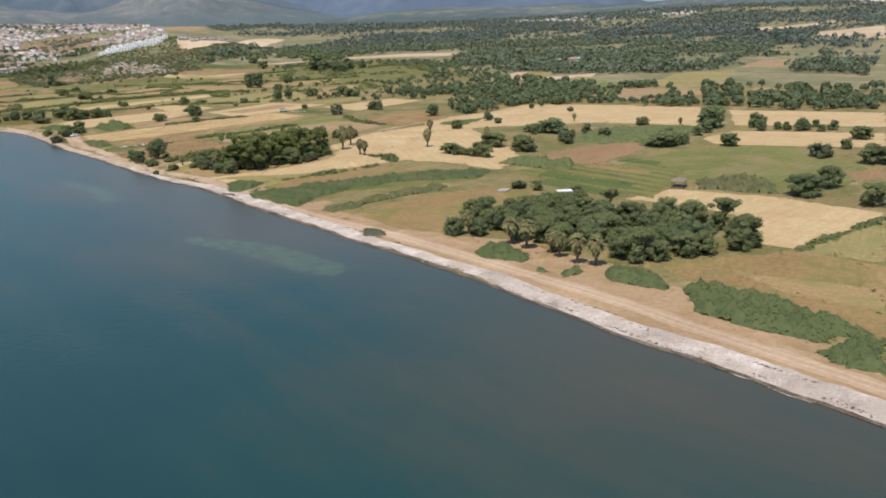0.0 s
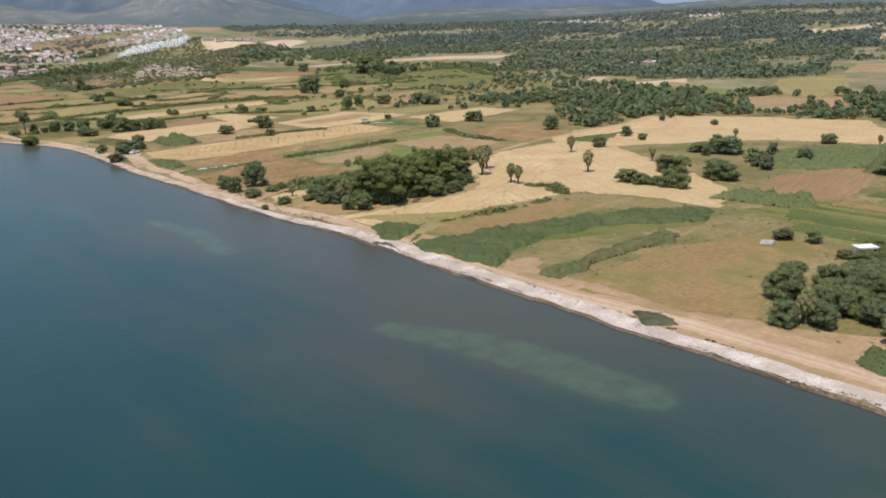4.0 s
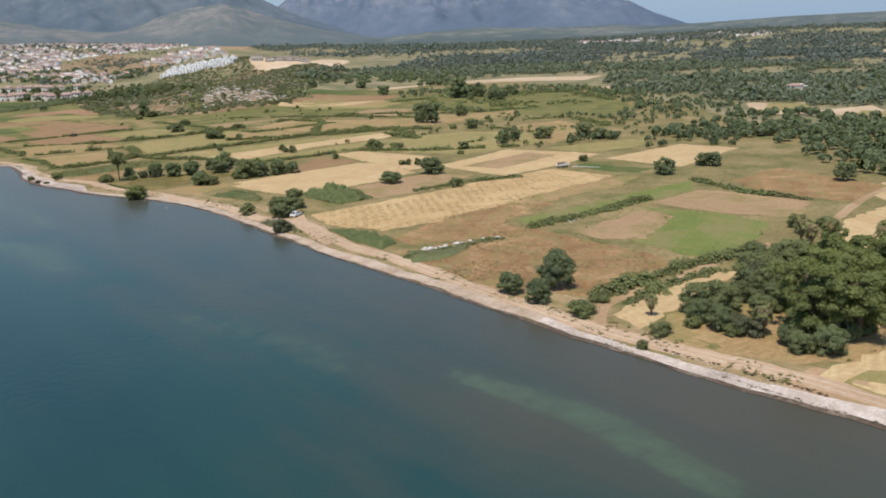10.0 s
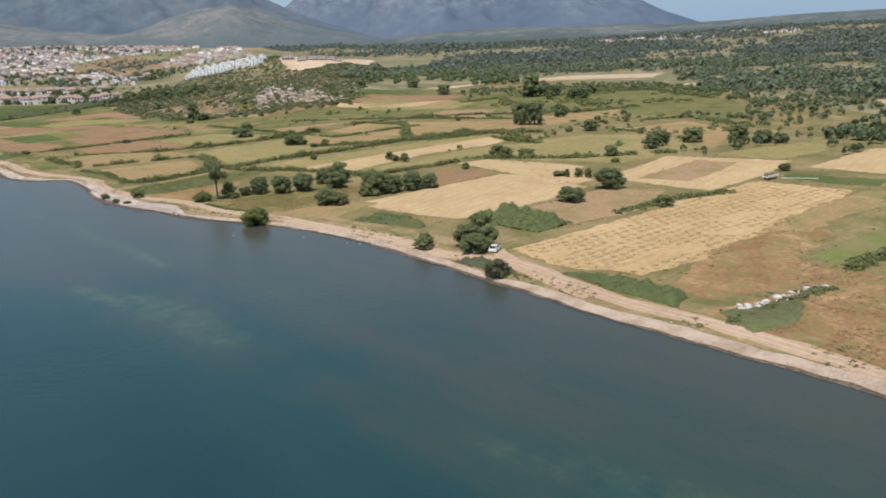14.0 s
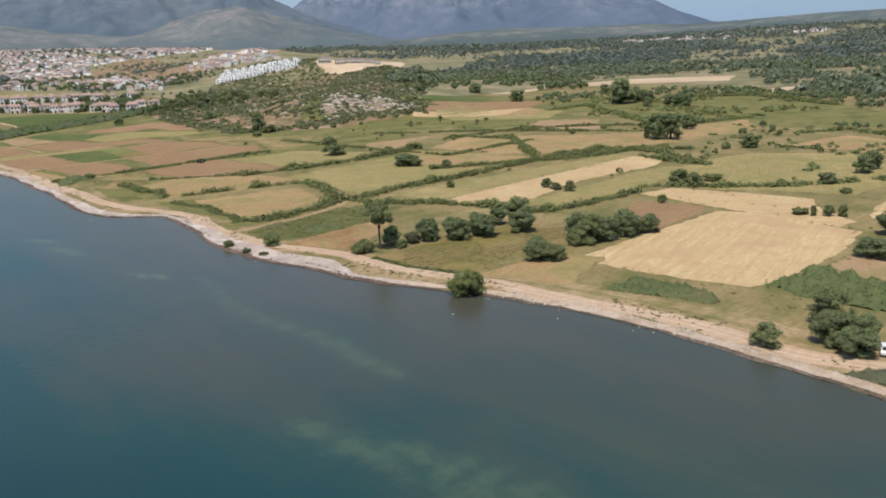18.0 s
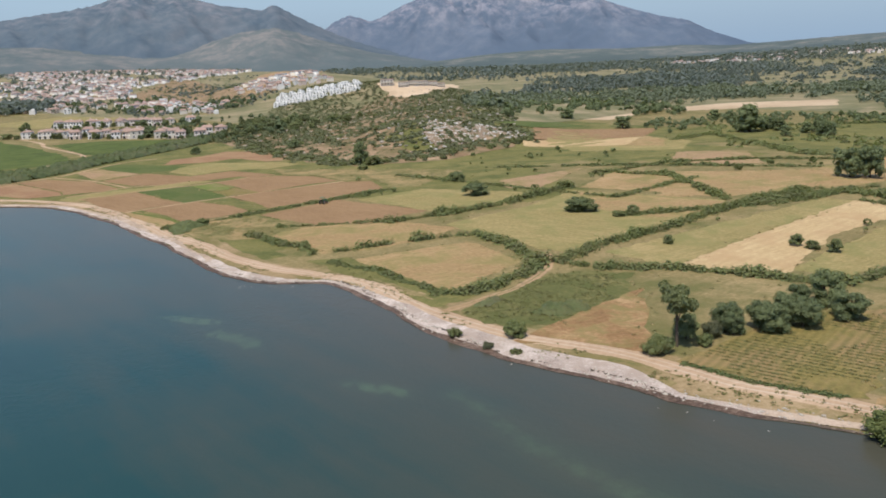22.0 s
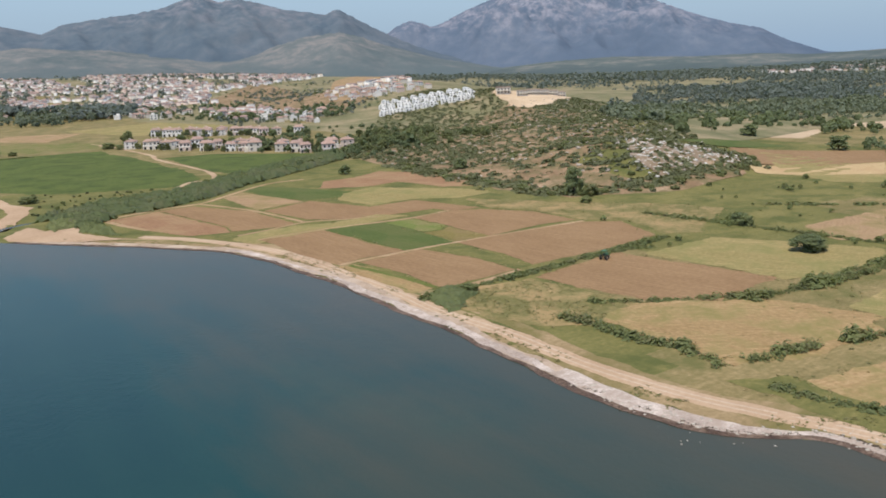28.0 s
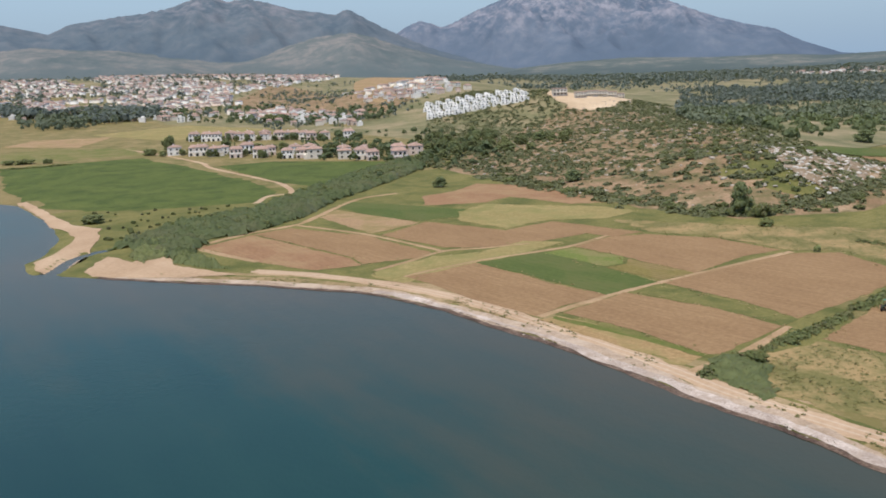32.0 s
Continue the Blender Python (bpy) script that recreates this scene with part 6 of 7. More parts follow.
tree("dark", 318.9, 585.3, 12.3, 11.6)
tree("round", 203.2, 622.8, 4.5, 8.4)
tree("round", 312.0, 543.5, 5.7, 7.6)
tree("round", 208.4, 466.2, 2.8, 1.7)
tree("round", 210.2, 463.1, 3.1, 2.7)
tree("round", 211.7, 460.3, 3.3, 2.4)
tree("bush", 208.3, 469.4, 2.3, 4.7)
tree("round", 274.2, 378.1, 5.1, 6.7)
tree("dark", 276.1, 484.0, 6.6, 6.0)
tree("bush", 238.7, 513.8, 2.8, 6.4)
tree("round", 198.3, 543.6, 2.3, 3.7)
tree("round", 355.7, 599.1, 7.0, 6.0)
tree("round", 319.5, 472.0, 6.6, 10.1)
tree("round", 316.1, 459.1, 5.4, 8.9)
tree("bush", 241.6, 473.3, 2.1, 3.8)
tree("bush", 111.2, 524.8, 4.0, 5.5)
tree("round", 120.5, 525.7, 4.9, 4.3)
tree("grey", 124.6, 523.1, 3.8, 3.8)
tree("dark", 128.1, 521.1, 4.5, 4.4)
tree("dark", 134.5, 519.8, 5.2, 5.0)
tree("dark", 142.2, 520.0, 5.2, 5.0)
tree("dark", 151.8, 521.7, 4.6, 4.9)
tree("dark", 155.8, 518.8, 7.0, 7.8)
tree("bush", 120.1, 521.5, 2.4, 3.4)
tree("round", 151.9, 491.1, 7.1, 7.2)
tree("dark", 164.9, 491.8, 5.6, 5.8)
tree("dark", 132.7, 490.2, 5.2, 6.2)
tree("bush", 147.7, 491.8, 3.8, 4.4)
tree("shore", 107.0, 484.3, 5.4, 8.2)
tree("bush", 93.7, 557.4, 2.3, 3.0)
tree("grey", 93.8, 548.3, 1.5, 2.2)
tree("bush", 100.8, 548.8, 3.6, 5.0)
tree("bush", 95.1, 542.4, 1.1, 2.4)
tree("dark", 201.2, 624.3, 5.0, 8.1)
tree("round", 207.2, 606.8, 3.4, 4.2)
tree("bush", 203.2, 608.9, 2.3, 4.5)
tree("round", 180.7, 573.7, 2.6, 2.9)
tree("round", 199.0, 548.3, 3.2, 3.5)
tree("round", 198.4, 537.9, 3.5, 3.8)
tree("dark", 316.2, 591.4, 12.1, 12.6)
tree("dark", 353.3, 600.1, 8.0, 5.9)
tree("round", 229.0, 519.5, 4.7, 6.1)
tree("dark", 447.3, 806.7, 8.7, 13.5)
tree("dark", 458.6, 720.1, 16.9, 19.1)
tree("round", 223.4, 710.6, 3.5, 5.4)
tree("dark", 232.0, 797.8, 12.5, 7.8)
tree("bush", 235.4, 792.3, 5.9, 8.9)
tree("dark", 480.6, 887.0, 9.0, 11.7)
tree("bush", 199.9, 505.4, 3.0, 3.0)
tree("round", 55.8, 962.7, 3.6, 8.8)
tree("dark", 225.0, 714.5, 3.7, 6.7)
tree("bush", 109.4, 708.2, 2.4, 3.9)
tree("round", 257.7, 1089.0, 10.1, 8.5)
tree("dark", 250.3, 899.1, 6.7, 8.3)
tree("dark", 204.6, 940.3, 5.1, 6.8)
tree("dark", 219.8, 1243.0, 8.1, 9.0)
tree("dark", 263.6, 1098.5, 7.5, 9.0)
tree("dark", 237.8, 1112.9, 6.7, 13.5)
tree("round", 180.6, 1256.0, 13.5, 10.8)
tree("round", 219.1, 1188.0, 7.5, 12.5)
tree("round", 161.6, 1241.8, 5.2, 11.4)
tree("bush", 81.4, 1255.1, 4.3, 13.0)
tree("bush", 94.2, 1247.0, 4.3, 6.9)
tree("bush", 71.9, 1261.2, 3.9, 10.5)
tree("round", 382.2, 1518.8, 10.6, 19.9)
tree("bush", 222.0, 781.3, 3.6, 5.5)
tree("dark", 203.7, 677.4, 4.8, 10.2)
tree("bush", 226.0, 716.9, 4.3, 5.9)
grove([(44, 903.5), (75.9, 934.1), (114.2, 944.6), (145.4, 972.1), (210.8, 1022.8), (268, 1064.7), (250.2, 1014.3), (203.6, 977.1), (151.4, 940.6), (121.1, 912.3), (91, 895.5), (77, 895.9)], [('bush', 60, 2.2, 3.6), ('round', 8, 3.5, 5)])
grove([(59.2, 991.9), (88.5, 972.6), (114, 961.8), (75.9, 934.1), (47.9, 911.9), (51.1, 943.9)], [('bush', 26, 0.8, 1.6), ('grey', 12, 0.8, 1.4)])
grove([(353.8, 252.3), (438.1, 295.2), (475.1, 266.2), (383.9, 224.4)], [('round', 10, 3, 5), ('dark', 10, 3.5, 5.5)])
grove([(317.3, 300.9), (381.7, 346.6), (422.4, 323.5), (359.3, 283.5)], [('round', 7, 3, 5), ('dark', 7, 3, 5)])
grove([(124.8, 146.6), (124.8, 141.3), (127.5, 133.8), (132.4, 130.6), (131.5, 119), (163.6, 132.1), (160, 144.2), (144.9, 152.2)], [('round', 12, 4, 6), ('dark', 14, 4, 5.5)])
grove([(126.3, 143.8), (135.7, 141.1), (133.2, 122.3), (129.6, 103.6), (141.1, 92.6), (160.3, 86.2), (171.6, 99.5), (168.8, 114.5), (163, 130.5), (156.7, 143.8), (137.6, 151.2)], [('round', 38, 3.8, 6), ('dark', 34, 3.5, 5.5), ('bush', 22, 2, 3.2)])
grove([(118.8, 285.7), (125.1, 282.5), (125.3, 273.9), (131.1, 274.5), (124.5, 265.4), (129.6, 261.3), (139.2, 262.3), (149.7, 258.4), (161.9, 257.3), (174.6, 271.7), (169.6, 287.6), (144.2, 288.4), (129, 287.6)], [('dark', 44, 3.0, 4.6), ('bush', 36, 2.0, 3.2), ('grey', 16, 3, 4.5), ('round', 16, 4.5, 6.5)])
grove([(129.1, 268.3), (136.5, 260.7), (156.8, 261), (171.8, 271.4), (163.5, 283.7)], [('pine', 15, 10, 14)])
grove([(148.4, 290.1), (165.5, 292.2), (174.8, 289.5), (160.8, 283.3), (144.8, 281.9)], [('round', 8, 5, 8), ('grey', 4, 5, 7)])
grove([(194.6, 307.1), (201, 294.8), (209.8, 300), (205.3, 310.6)], [('round', 6, 2.5, 4)])
grove([(252, 239), (281.3, 251.2), (267.9, 229.9), (283.6, 221.7), (264.7, 206.8), (241.7, 207.3)], [('dark', 9, 3.5, 5)])
grove([(253.7, 181.5), (275.7, 190.9), (301, 189.6), (304.1, 176.3), (260, 172.6)], [('dark', 8, 3.5, 5)])
grove([(320.7, 181), (347.4, 155.9), (326, 143.9), (311.8, 173.4)], [('dark', 12, 3, 5)])
grove([(254.5, 1056.7), (344.2, 1164.6), (406.2, 1204.5), (409.9, 1134.3), (429.5, 1091), (376.4, 1025), (300.7, 1015.2), (242.3, 1003)], [('round', 40, 4, 8), ('dark', 20, 4, 7), ('bush', 20, 2, 3.5)])
grove([(182.8, 1262.8), (228.4, 1241.9), (266.7, 1184.6), (283.8, 1102.6), (268, 1064.7), (234.7, 1122.7), (204.5, 1183.4)], [('round', 16, 3.5, 6), ('cypress', 6, 5, 8)])
grove([(481.9, 760.9), (526.6, 722.7), (441.6, 648.3), (424.3, 690)], [('dark', 9, 6, 9)])
grove([(514.2, 787.8), (552.9, 791.8), (468.6, 698.3), (460.2, 716.6)], [('dark', 6, 6, 9)])
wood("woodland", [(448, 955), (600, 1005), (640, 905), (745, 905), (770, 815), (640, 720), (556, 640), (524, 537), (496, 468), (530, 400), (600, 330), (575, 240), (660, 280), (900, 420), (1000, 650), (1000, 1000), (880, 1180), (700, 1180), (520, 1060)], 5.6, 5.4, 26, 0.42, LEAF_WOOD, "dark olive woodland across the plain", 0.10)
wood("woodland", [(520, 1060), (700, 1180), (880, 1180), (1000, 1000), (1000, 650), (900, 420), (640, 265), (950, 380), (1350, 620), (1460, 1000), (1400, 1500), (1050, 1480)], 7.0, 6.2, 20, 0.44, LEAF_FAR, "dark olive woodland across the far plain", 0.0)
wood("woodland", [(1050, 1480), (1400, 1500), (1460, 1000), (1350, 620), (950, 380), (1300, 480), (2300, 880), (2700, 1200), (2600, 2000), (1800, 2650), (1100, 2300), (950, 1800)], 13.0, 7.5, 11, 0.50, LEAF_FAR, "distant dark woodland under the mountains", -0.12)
far_wood("woodland", [(331, 441), (396, 458), (466, 467), (455, 418), (451, 366), (358, 327), (311, 321), (335, 381), (336, 415)], 330, 4.2, 60, LEAF_MID, "orchard trees and bushes between fields")
far_wood("woodland", [(427, 684), (514, 699), (578, 630), (538, 511), (461, 476), (384, 478), (387, 571)], 900, 3.2, 30, LEAF_MID, "green bushes and small trees on rough ground")
far_wood("woodland", [(445, 798), (402, 696), (373, 621), (352, 566), (388, 541), (573, 618), (595, 739), (542, 833)], 950, 3.0, 30, LEAF_MID, "green bushes and small trees on rough ground")
far_wood("woodland", [(288, 354), (372, 390), (441, 383), (471, 298), (382, 242), (352, 306), (280, 318)], 380, 4.0, 40, LEAF_MID, "trees and bushes between clearings")
far_wood("woodland", [(471, 298), (496, 197), (409, 162), (382, 193), (373, 232)], 180, 4.5, 48, LEAF_MID, "trees between pale clearings")
far_wood("woodland", [(352, 268), (394, 249), (441, 174), (397, 156), (368, 232)], 60, 4.5, 60, LEAF_MID, "trees along a pale field")
far_wood("woodland", [(400, 903), (506, 916), (544, 830), (660, 888), (670, 1034), (499, 1017)], 260, 6, 40, LEAF_DARK, "dark trees beyond the rocky hill")
far_wood("woodland", [(353, 1454), (408, 1359), (464, 1383), (488, 1496), (432, 1594)], 120, 5, 36, LEAF_MID, "trees between houses")
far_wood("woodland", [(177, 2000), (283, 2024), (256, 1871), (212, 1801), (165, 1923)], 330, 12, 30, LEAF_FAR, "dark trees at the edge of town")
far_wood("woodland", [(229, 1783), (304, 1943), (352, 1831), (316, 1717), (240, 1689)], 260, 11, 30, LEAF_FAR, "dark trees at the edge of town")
far_wood("woodland", [(182, 694), (254, 666), (341, 660), (383, 583), (271, 535), (222, 577), (191, 620)], 90, 1.6, 30, LEAF_BUSH, "scattered low bushes in meadows")
far_wood("woodland", [(174, 758), (333, 712), (387, 571), (318, 461), (242, 497), (169, 582)], 110, 1.6, 30, LEAF_BUSH, "scattered low bushes in meadows")
far_wood("woodland", [(357, 1546), (353, 1236), (554, 1448), (978, 2574), (601, 2204)], 900, 3.4, 12, LEAF_MID, "scrub on slopes behind the houses")
far_wood("woodland", [(345, 628), (322, 548), (288, 472), (300, 442), (347, 439), (407, 506), (422, 590)], 170, 2.4, 36, LEAF_BUSH, "green bushes between meadows")
far_wood("woodland", [(286, 463), (334, 462), (392, 424), (328, 398), (293, 416)], 110, 3.2, 40, LEAF_MID, "trees and bushes between fields")
far_wood("woodland", [(316, 658), (398, 637), (392, 527), (333, 439), (269, 451), (262, 524)], 130, 2.2, 36, LEAF_BUSH, "green bushes between meadows")
far_wood("woodland", [(268, 780), (310, 766), (346, 729), (252, 680), (214, 693), (216, 732)], 14, 1.6, 36, LEAF_BUSH, "green bushes on rough grass")
far_wood("woodland", [(316, 770), (360, 735), (324, 717), (288, 736)], 24, 2.0, 36, LEAF_BUSH, "band of green bushes below the hill")
far_wood("woodland", [(201, 1057), (241, 1075), (307, 1124), (325, 1094), (242, 1003), (181, 972)], 90, 2.6, 40, LEAF_MID, "green bushes along the stream")

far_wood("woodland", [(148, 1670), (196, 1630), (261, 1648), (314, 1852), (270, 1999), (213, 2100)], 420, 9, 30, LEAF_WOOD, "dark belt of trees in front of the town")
far_wood("woodland", [(324, 1593), (447, 1386), (490, 1409), (489, 1824), (331, 1873)], 260, 6, 30, LEAF_MID, "trees and scrub between houses and town")
far_wood("woodland", [(214, 1072), (276, 965), (367, 1119), (442, 1328), (392, 1354), (301, 1314)], 170, 5, 36, LEAF_MID, "dense green trees below white villas")

# ---- houses ----
def gable(bm, w, d, z, h, over=0.35):
    x, y = w / 2 + over, d / 2 + over
    p = [(-x, -y, z), (x, -y, z), (x, y, z), (-x, y, z), (-x * 0.55, 0, z + h), (x * 0.55, 0, z + h)]
    q = [(a, b, c - 0.18) for a, b, c in p[:4]]
    v = [bm.verts.new(c) for c in p + q]
    for f in ((0, 1, 5, 4), (2, 3, 4, 5), (1, 2, 5), (3, 0, 4), (6, 7, 1, 0), (7, 8, 2, 1), (8, 9, 3, 2), (9, 6, 0, 3), (9, 8, 7, 6)):
        bm.faces.new([v[i] for i in f])
    return bm


def opening(parent, name, x, y, z, w, h, side):
    """A window or door set into the wall's face: frame and dark pane."""
    if side in "fb":
        s = -1 if side == "f" else 1
        fr = part(name, boxed(x - w / 2 - 0.08, x + w / 2 + 0.08, y - 0.05, y + 0.05, z - 0.08, z + h + 0.08), WHITE, parent)
        part("pane", boxed(x - w / 2, x + w / 2, y + s * 0.05, y + s * 0.07, z, z + h), GLASS, fr)
    else:
        s = -1 if side == "l" else 1
        fr = part(name, boxed(x - 0.05, x + 0.05, y - w / 2 - 0.08, y + w / 2 + 0.08, z - 0.08, z + h + 0.08), WHITE, parent)
        part("pane", boxed(x + s * 0.05, x + s * 0.07, y - w / 2, y + w / 2, z, z + h), GLASS, fr)
    return fr


def row_house(m, wall, label):
    ob = tagged(empty("house", m), label, "house", "houses behind the green field")
    part("wall", boxed(-4.2, 4.2, -4.5, 4.5, -0.5, 5.8), wall, ob)
    part("roof", gable(bmesh.new(), 8.4, 9.0, 5.82, 1.7), TILE, ob, "red tiled hipped roof")
    part("porch", boxed(-4.2, 4.2, -6.6, -4.55, -0.5, 2.7, bevel=0.08), wall, ob)
    part("balcony_rail", boxed(-4.1, 4.1, -6.55, -6.45, 2.72, 3.6), WHITE, ob)
    part("chimney", boxed(1.6, 2.2, 0.6, 1.2, 6.2, 8.1), wall, ob)
    for x in (-2.6, 0.2, 2.6):
        opening(ob, "window", x, -4.53, 3.3, 1.3, 1.7, "f")
    for x in (-2.4, 1.6):
        opening(ob, "door", x, -6.63, 0.1, 1.7, 2.1, "f")
    for y in (-2, 2):
        for z in (0.9, 3.6):
            opening(ob, "window", -4.23, y, z, 1.2, 1.3, "l")
            opening(ob, "window", 4.23, y, z, 1.2, 1.3, "r")
    return ob


def villa(m, label):
    ob = tagged(empty("villa", m), label, "villa", "white villas on the ridge")
    part("lower_floor", boxed(-4.9, 4.9, -4.6, 5, -3, 2.2), VILLA_WHITE, ob)
    part("upper_floor", boxed(-4.9, 3.0, -2.6, 5, 2.2, 4.4), VILLA_WHITE, ob)
    part("roof_room", boxed(-4.4, -0.6, 0.6, 4.7, 4.4, 5.4), VILLA_WHITE, ob)
    part("parapet", boxed(-4.9, 4.9, -4.6, -4.4, 2.2, 2.9), VILLA_WHITE, ob)
    part("side_wall", boxed(4.5, 4.9, -4.4, 5, 2.2, 3.2), VILLA_WHITE, ob)
    for x in (-2.2, 1.9):
        part("window", boxed(x - 0.7, x + 0.7, -4.68, -4.58, 0.2, 1.7), GLASS, ob)
        part("window", boxed(x - 1.0, x + 0.2, -2.68, -2.58, 2.6, 4.0), GLASS, ob)
    part("window", boxed(-4.97, -4.88, -0.6, 0.6, 2.8, 3.9), GLASS, ob)
    return ob


def shell_house(m, wall, label, flat):
    ob = tagged(empty("house", m), label, "house", "houses of the town")
    part("wall", boxed(-4.6, 4.6, -4.2, 4.2, -2, 5.8), wall, ob)
    if flat:
        part("roof_room", boxed(-3, 1, -1, 3.2, 5.8, 8.2), wall, ob)
        part("roof", boxed(-4.8, 4.8, -4.4, 4.4, 5.8, 6.1), WHITE, ob)
    else:
        part("roof", gable(bmesh.new(), 9.2, 8.4, 5.82, 1.8), TILE, ob, "red tiled roof")
    for x in (-2.5, 2.2):
        for z in (0.7, 3.6):
            part("window", boxed(x - 0.8, x + 0.8, -4.26, -4.18, z, z + 1.5), GLASS, ob)
    return ob


HOUSES = {}


def put_house(key, build, x, y, turn, size=1.0, *args):
    m = pose(x, y, float(ground_z(x, y)), 0, 0, turn) @ Matrix.Scale(size, 4)
    if key not in HOUSES:
        HOUSES[key] = build(pose(x, y, float(ground_z(x, y)), 0, 0, turn), *args)
        return HOUSES[key]
    return copy_thing(HOUSES[key], m)


def town(poly, count, near, stuff_label, tall=0.0):
    """Houses at random in a polygon; the nearest are things, the rest one mass."""
    xy = scatter(poly, count)
    xy = xy[[noise.noise((a * 0.008, b * 0.008, 7.0)) > -0.28 for a, b in xy]]
    xy = np.round(xy / [13, 12]) * [13, 12] + rng.uniform(-2, 2, xy.shape)
    xy = np.unique(np.round(xy / 9).astype(int), axis=0) * 9.0 + rng.uniform(-2, 2, (len(np.unique(np.round(xy / 9).astype(int), axis=0)), 2))
    xy = xy[np.argsort(np.hypot(xy[:, 0], xy[:, 1] - 400))]
    for i, (x, y) in enumerate(xy[:near]):
        k = int(rng.integers(0, 4))
        wall = (WHITE, CREAM, WHITE, PINK)[k]
        put_house(("town", k), shell_house, float(x), float(y), float(rng.integers(0, 4) * 90 + rng.uniform(-12, 12)) - 20, float(rng.uniform(0.6, 0.95)), wall, ("white house with a red tiled roof", "cream house with a red tiled roof", "flat-roofed white house in the town", "salmon house with a red tiled roof")[k], k == 2)
    for wall, roof, lo, hi, nm in ((WHITE, TILE, 0.0, 0.28, "white town houses"), (CREAM, TILE, 0.28, 0.62, "cream town houses"), (PINK, TILE, 0.62, 0.8, "salmon town houses"), (WHITE, CREAM, 0.8, 1.0, "flat-roofed white town houses")):
        sel = xy[near:]
        sel = sel[(np.arange(len(sel)) * 0.618 % 1 >= lo) & (np.arange(len(sel)) * 0.618 % 1 < hi)]
        bv, bf, rv, rf = [], [], [], []
        for x, y in sel:
            a, s = rng.uniform(-0.4, 0.2) + rng.integers(0, 2) * 1.5708, rng.uniform(2.8, 4.6)
            l, h = s * rng.uniform(0.9, 1.6), rng.uniform(3.5, 6.5)
            z = float(ground_z(x, y))
            c, q = math.cos(a), math.sin(a)
            cor = [(x + c * px - q * py, y + q * px + c * py) for px, py in ((-l, -s), (l, -s), (l, s), (-l, s))]
            i = len(bv)
            bv += [(u, w, z - 3) for u, w in cor] + [(u, w, z + h) for u, w in cor]
            bf += [(i, i + 1, i + 5, i + 4), (i + 1, i + 2, i + 6, i + 5), (i + 2, i + 3, i + 7, i + 6), (i + 3, i, i + 4, i + 7), (i + 4, i + 5, i + 6, i + 7)]
            j = len(rv)
            up = 1.3 if roof is TILE else 0.25
            rv += [(x + 1.08 * (u - x), y + 1.08 * (w - y), z + h + 0.05) for u, w in cor] + [(x + (0.4 if roof is TILE else 1.0) * (u - x), y + (0.4 if roof is TILE else 1.0) * (w - y), z + h + up) for u, w in cor]
            rf += [(j, j + 1, j + 5, j + 4), (j + 1, j + 2, j + 6, j + 5), (j + 2, j + 3, j + 7, j + 6), (j + 3, j, j + 4, j + 7), (j + 4, j + 5, j + 6, j + 7)]
        if bv:
            ob = tagged(empty("town_houses", pose(0, 0, 0)), nm + stuff_label, "houses", kind="stuff")
            tagged(sheet("wall", bv, bf, wall, ob), kind="stuff")
            tagged(sheet("roofs", rv, rf, roof, ob), kind="stuff")

# ---- the rocky hill ----
def boulder_field(name, xy, lo, hi, material, label, sink=0.3, flat=0.7, z=None):
    """Loose stones: uneven low blocks, half sunk in the ground."""
    bm = bmesh.new()
    bmesh.ops.create_icosphere(bm, subdivisions=1, radius=1.0)
    bv = np.array([q.co[:] for q in bm.verts])
    bf = np.array([[q.index for q in fc.verts] for fc in bm.faces])
    bm.free()
    n = len(xy)
    s = lo + (hi - lo) * rng.random(n) ** 2.5
    g = ground_z(xy[:, 0], xy[:, 1]) + 0.4 * smooth(land(xy[:, 0], xy[:, 1]) / 3) if z is None else np.full(n, z)
    jit = rng.uniform(0.62, 1.15, (n, len(bv), 1))
    st = np.column_stack([s * rng.uniform(0.8, 1.6, n), s * rng.uniform(0.8, 1.5, n), s * flat * rng.uniform(0.6, 1.1, n)])
    v = bv[None] * jit * st[:, None, :]
    a = rng.uniform(0, 6.283, n)
    c, q = np.cos(a)[:, None], np.sin(a)[:, None]
    v = np.stack([v[..., 0] * c - v[..., 1] * q, v[..., 0] * q + v[..., 1] * c, v[..., 2]], -1)
    v += np.column_stack([xy, g - sink * s * flat + 0.25 * s])[:, None, :]
    f = (bf[None] + (np.arange(n) * len(bv))[:, None, None]).reshape(-1, 3)
    return tagged(sheet(name, v, f, material), label, "rocks", kind="stuff")


def off_fields(xy):
    ok = np.ones(len(xy), bool)
    for ring in FIELDS_XY:
        ok &= ~inside(xy[:, 0], xy[:, 1], ring)
    return xy[ok]


HILL_FOOT = [(236, 950), (228, 860), (232, 802), (270, 782), (338, 792), (385, 840), (430, 890), (500, 960), (570, 1050), (600, 1150), (560, 1190), (470, 1170), (400, 1130), (330, 1070), (260, 1000)]
field("hillside", [(276, 790), (342, 790), (364, 818), (354, 852), (318, 846), (286, 816)], OUTCROP, 0, "bare pale limestone slope with shrubs", 2.0, "rock")
boulder_field("hill_rocks", scatter([(272, 789), (342, 790), (366, 818), (356, 856), (318, 848), (284, 816)], 950), 0.25, 1.25, PALEROCK, "pale limestone outcrops on the scrubby hill")
boulder_field("hill_rocks", scatter(HILL_FOOT, 2600), 0.2, 1.3, ROCK, "pale limestone boulders scattered on the hill")
ROCKY = [(272, 789), (342, 790), (366, 818), (356, 856), (318, 848), (284, 816)]
brush = off_fields(scatter(HILL_FOOT, 3400))
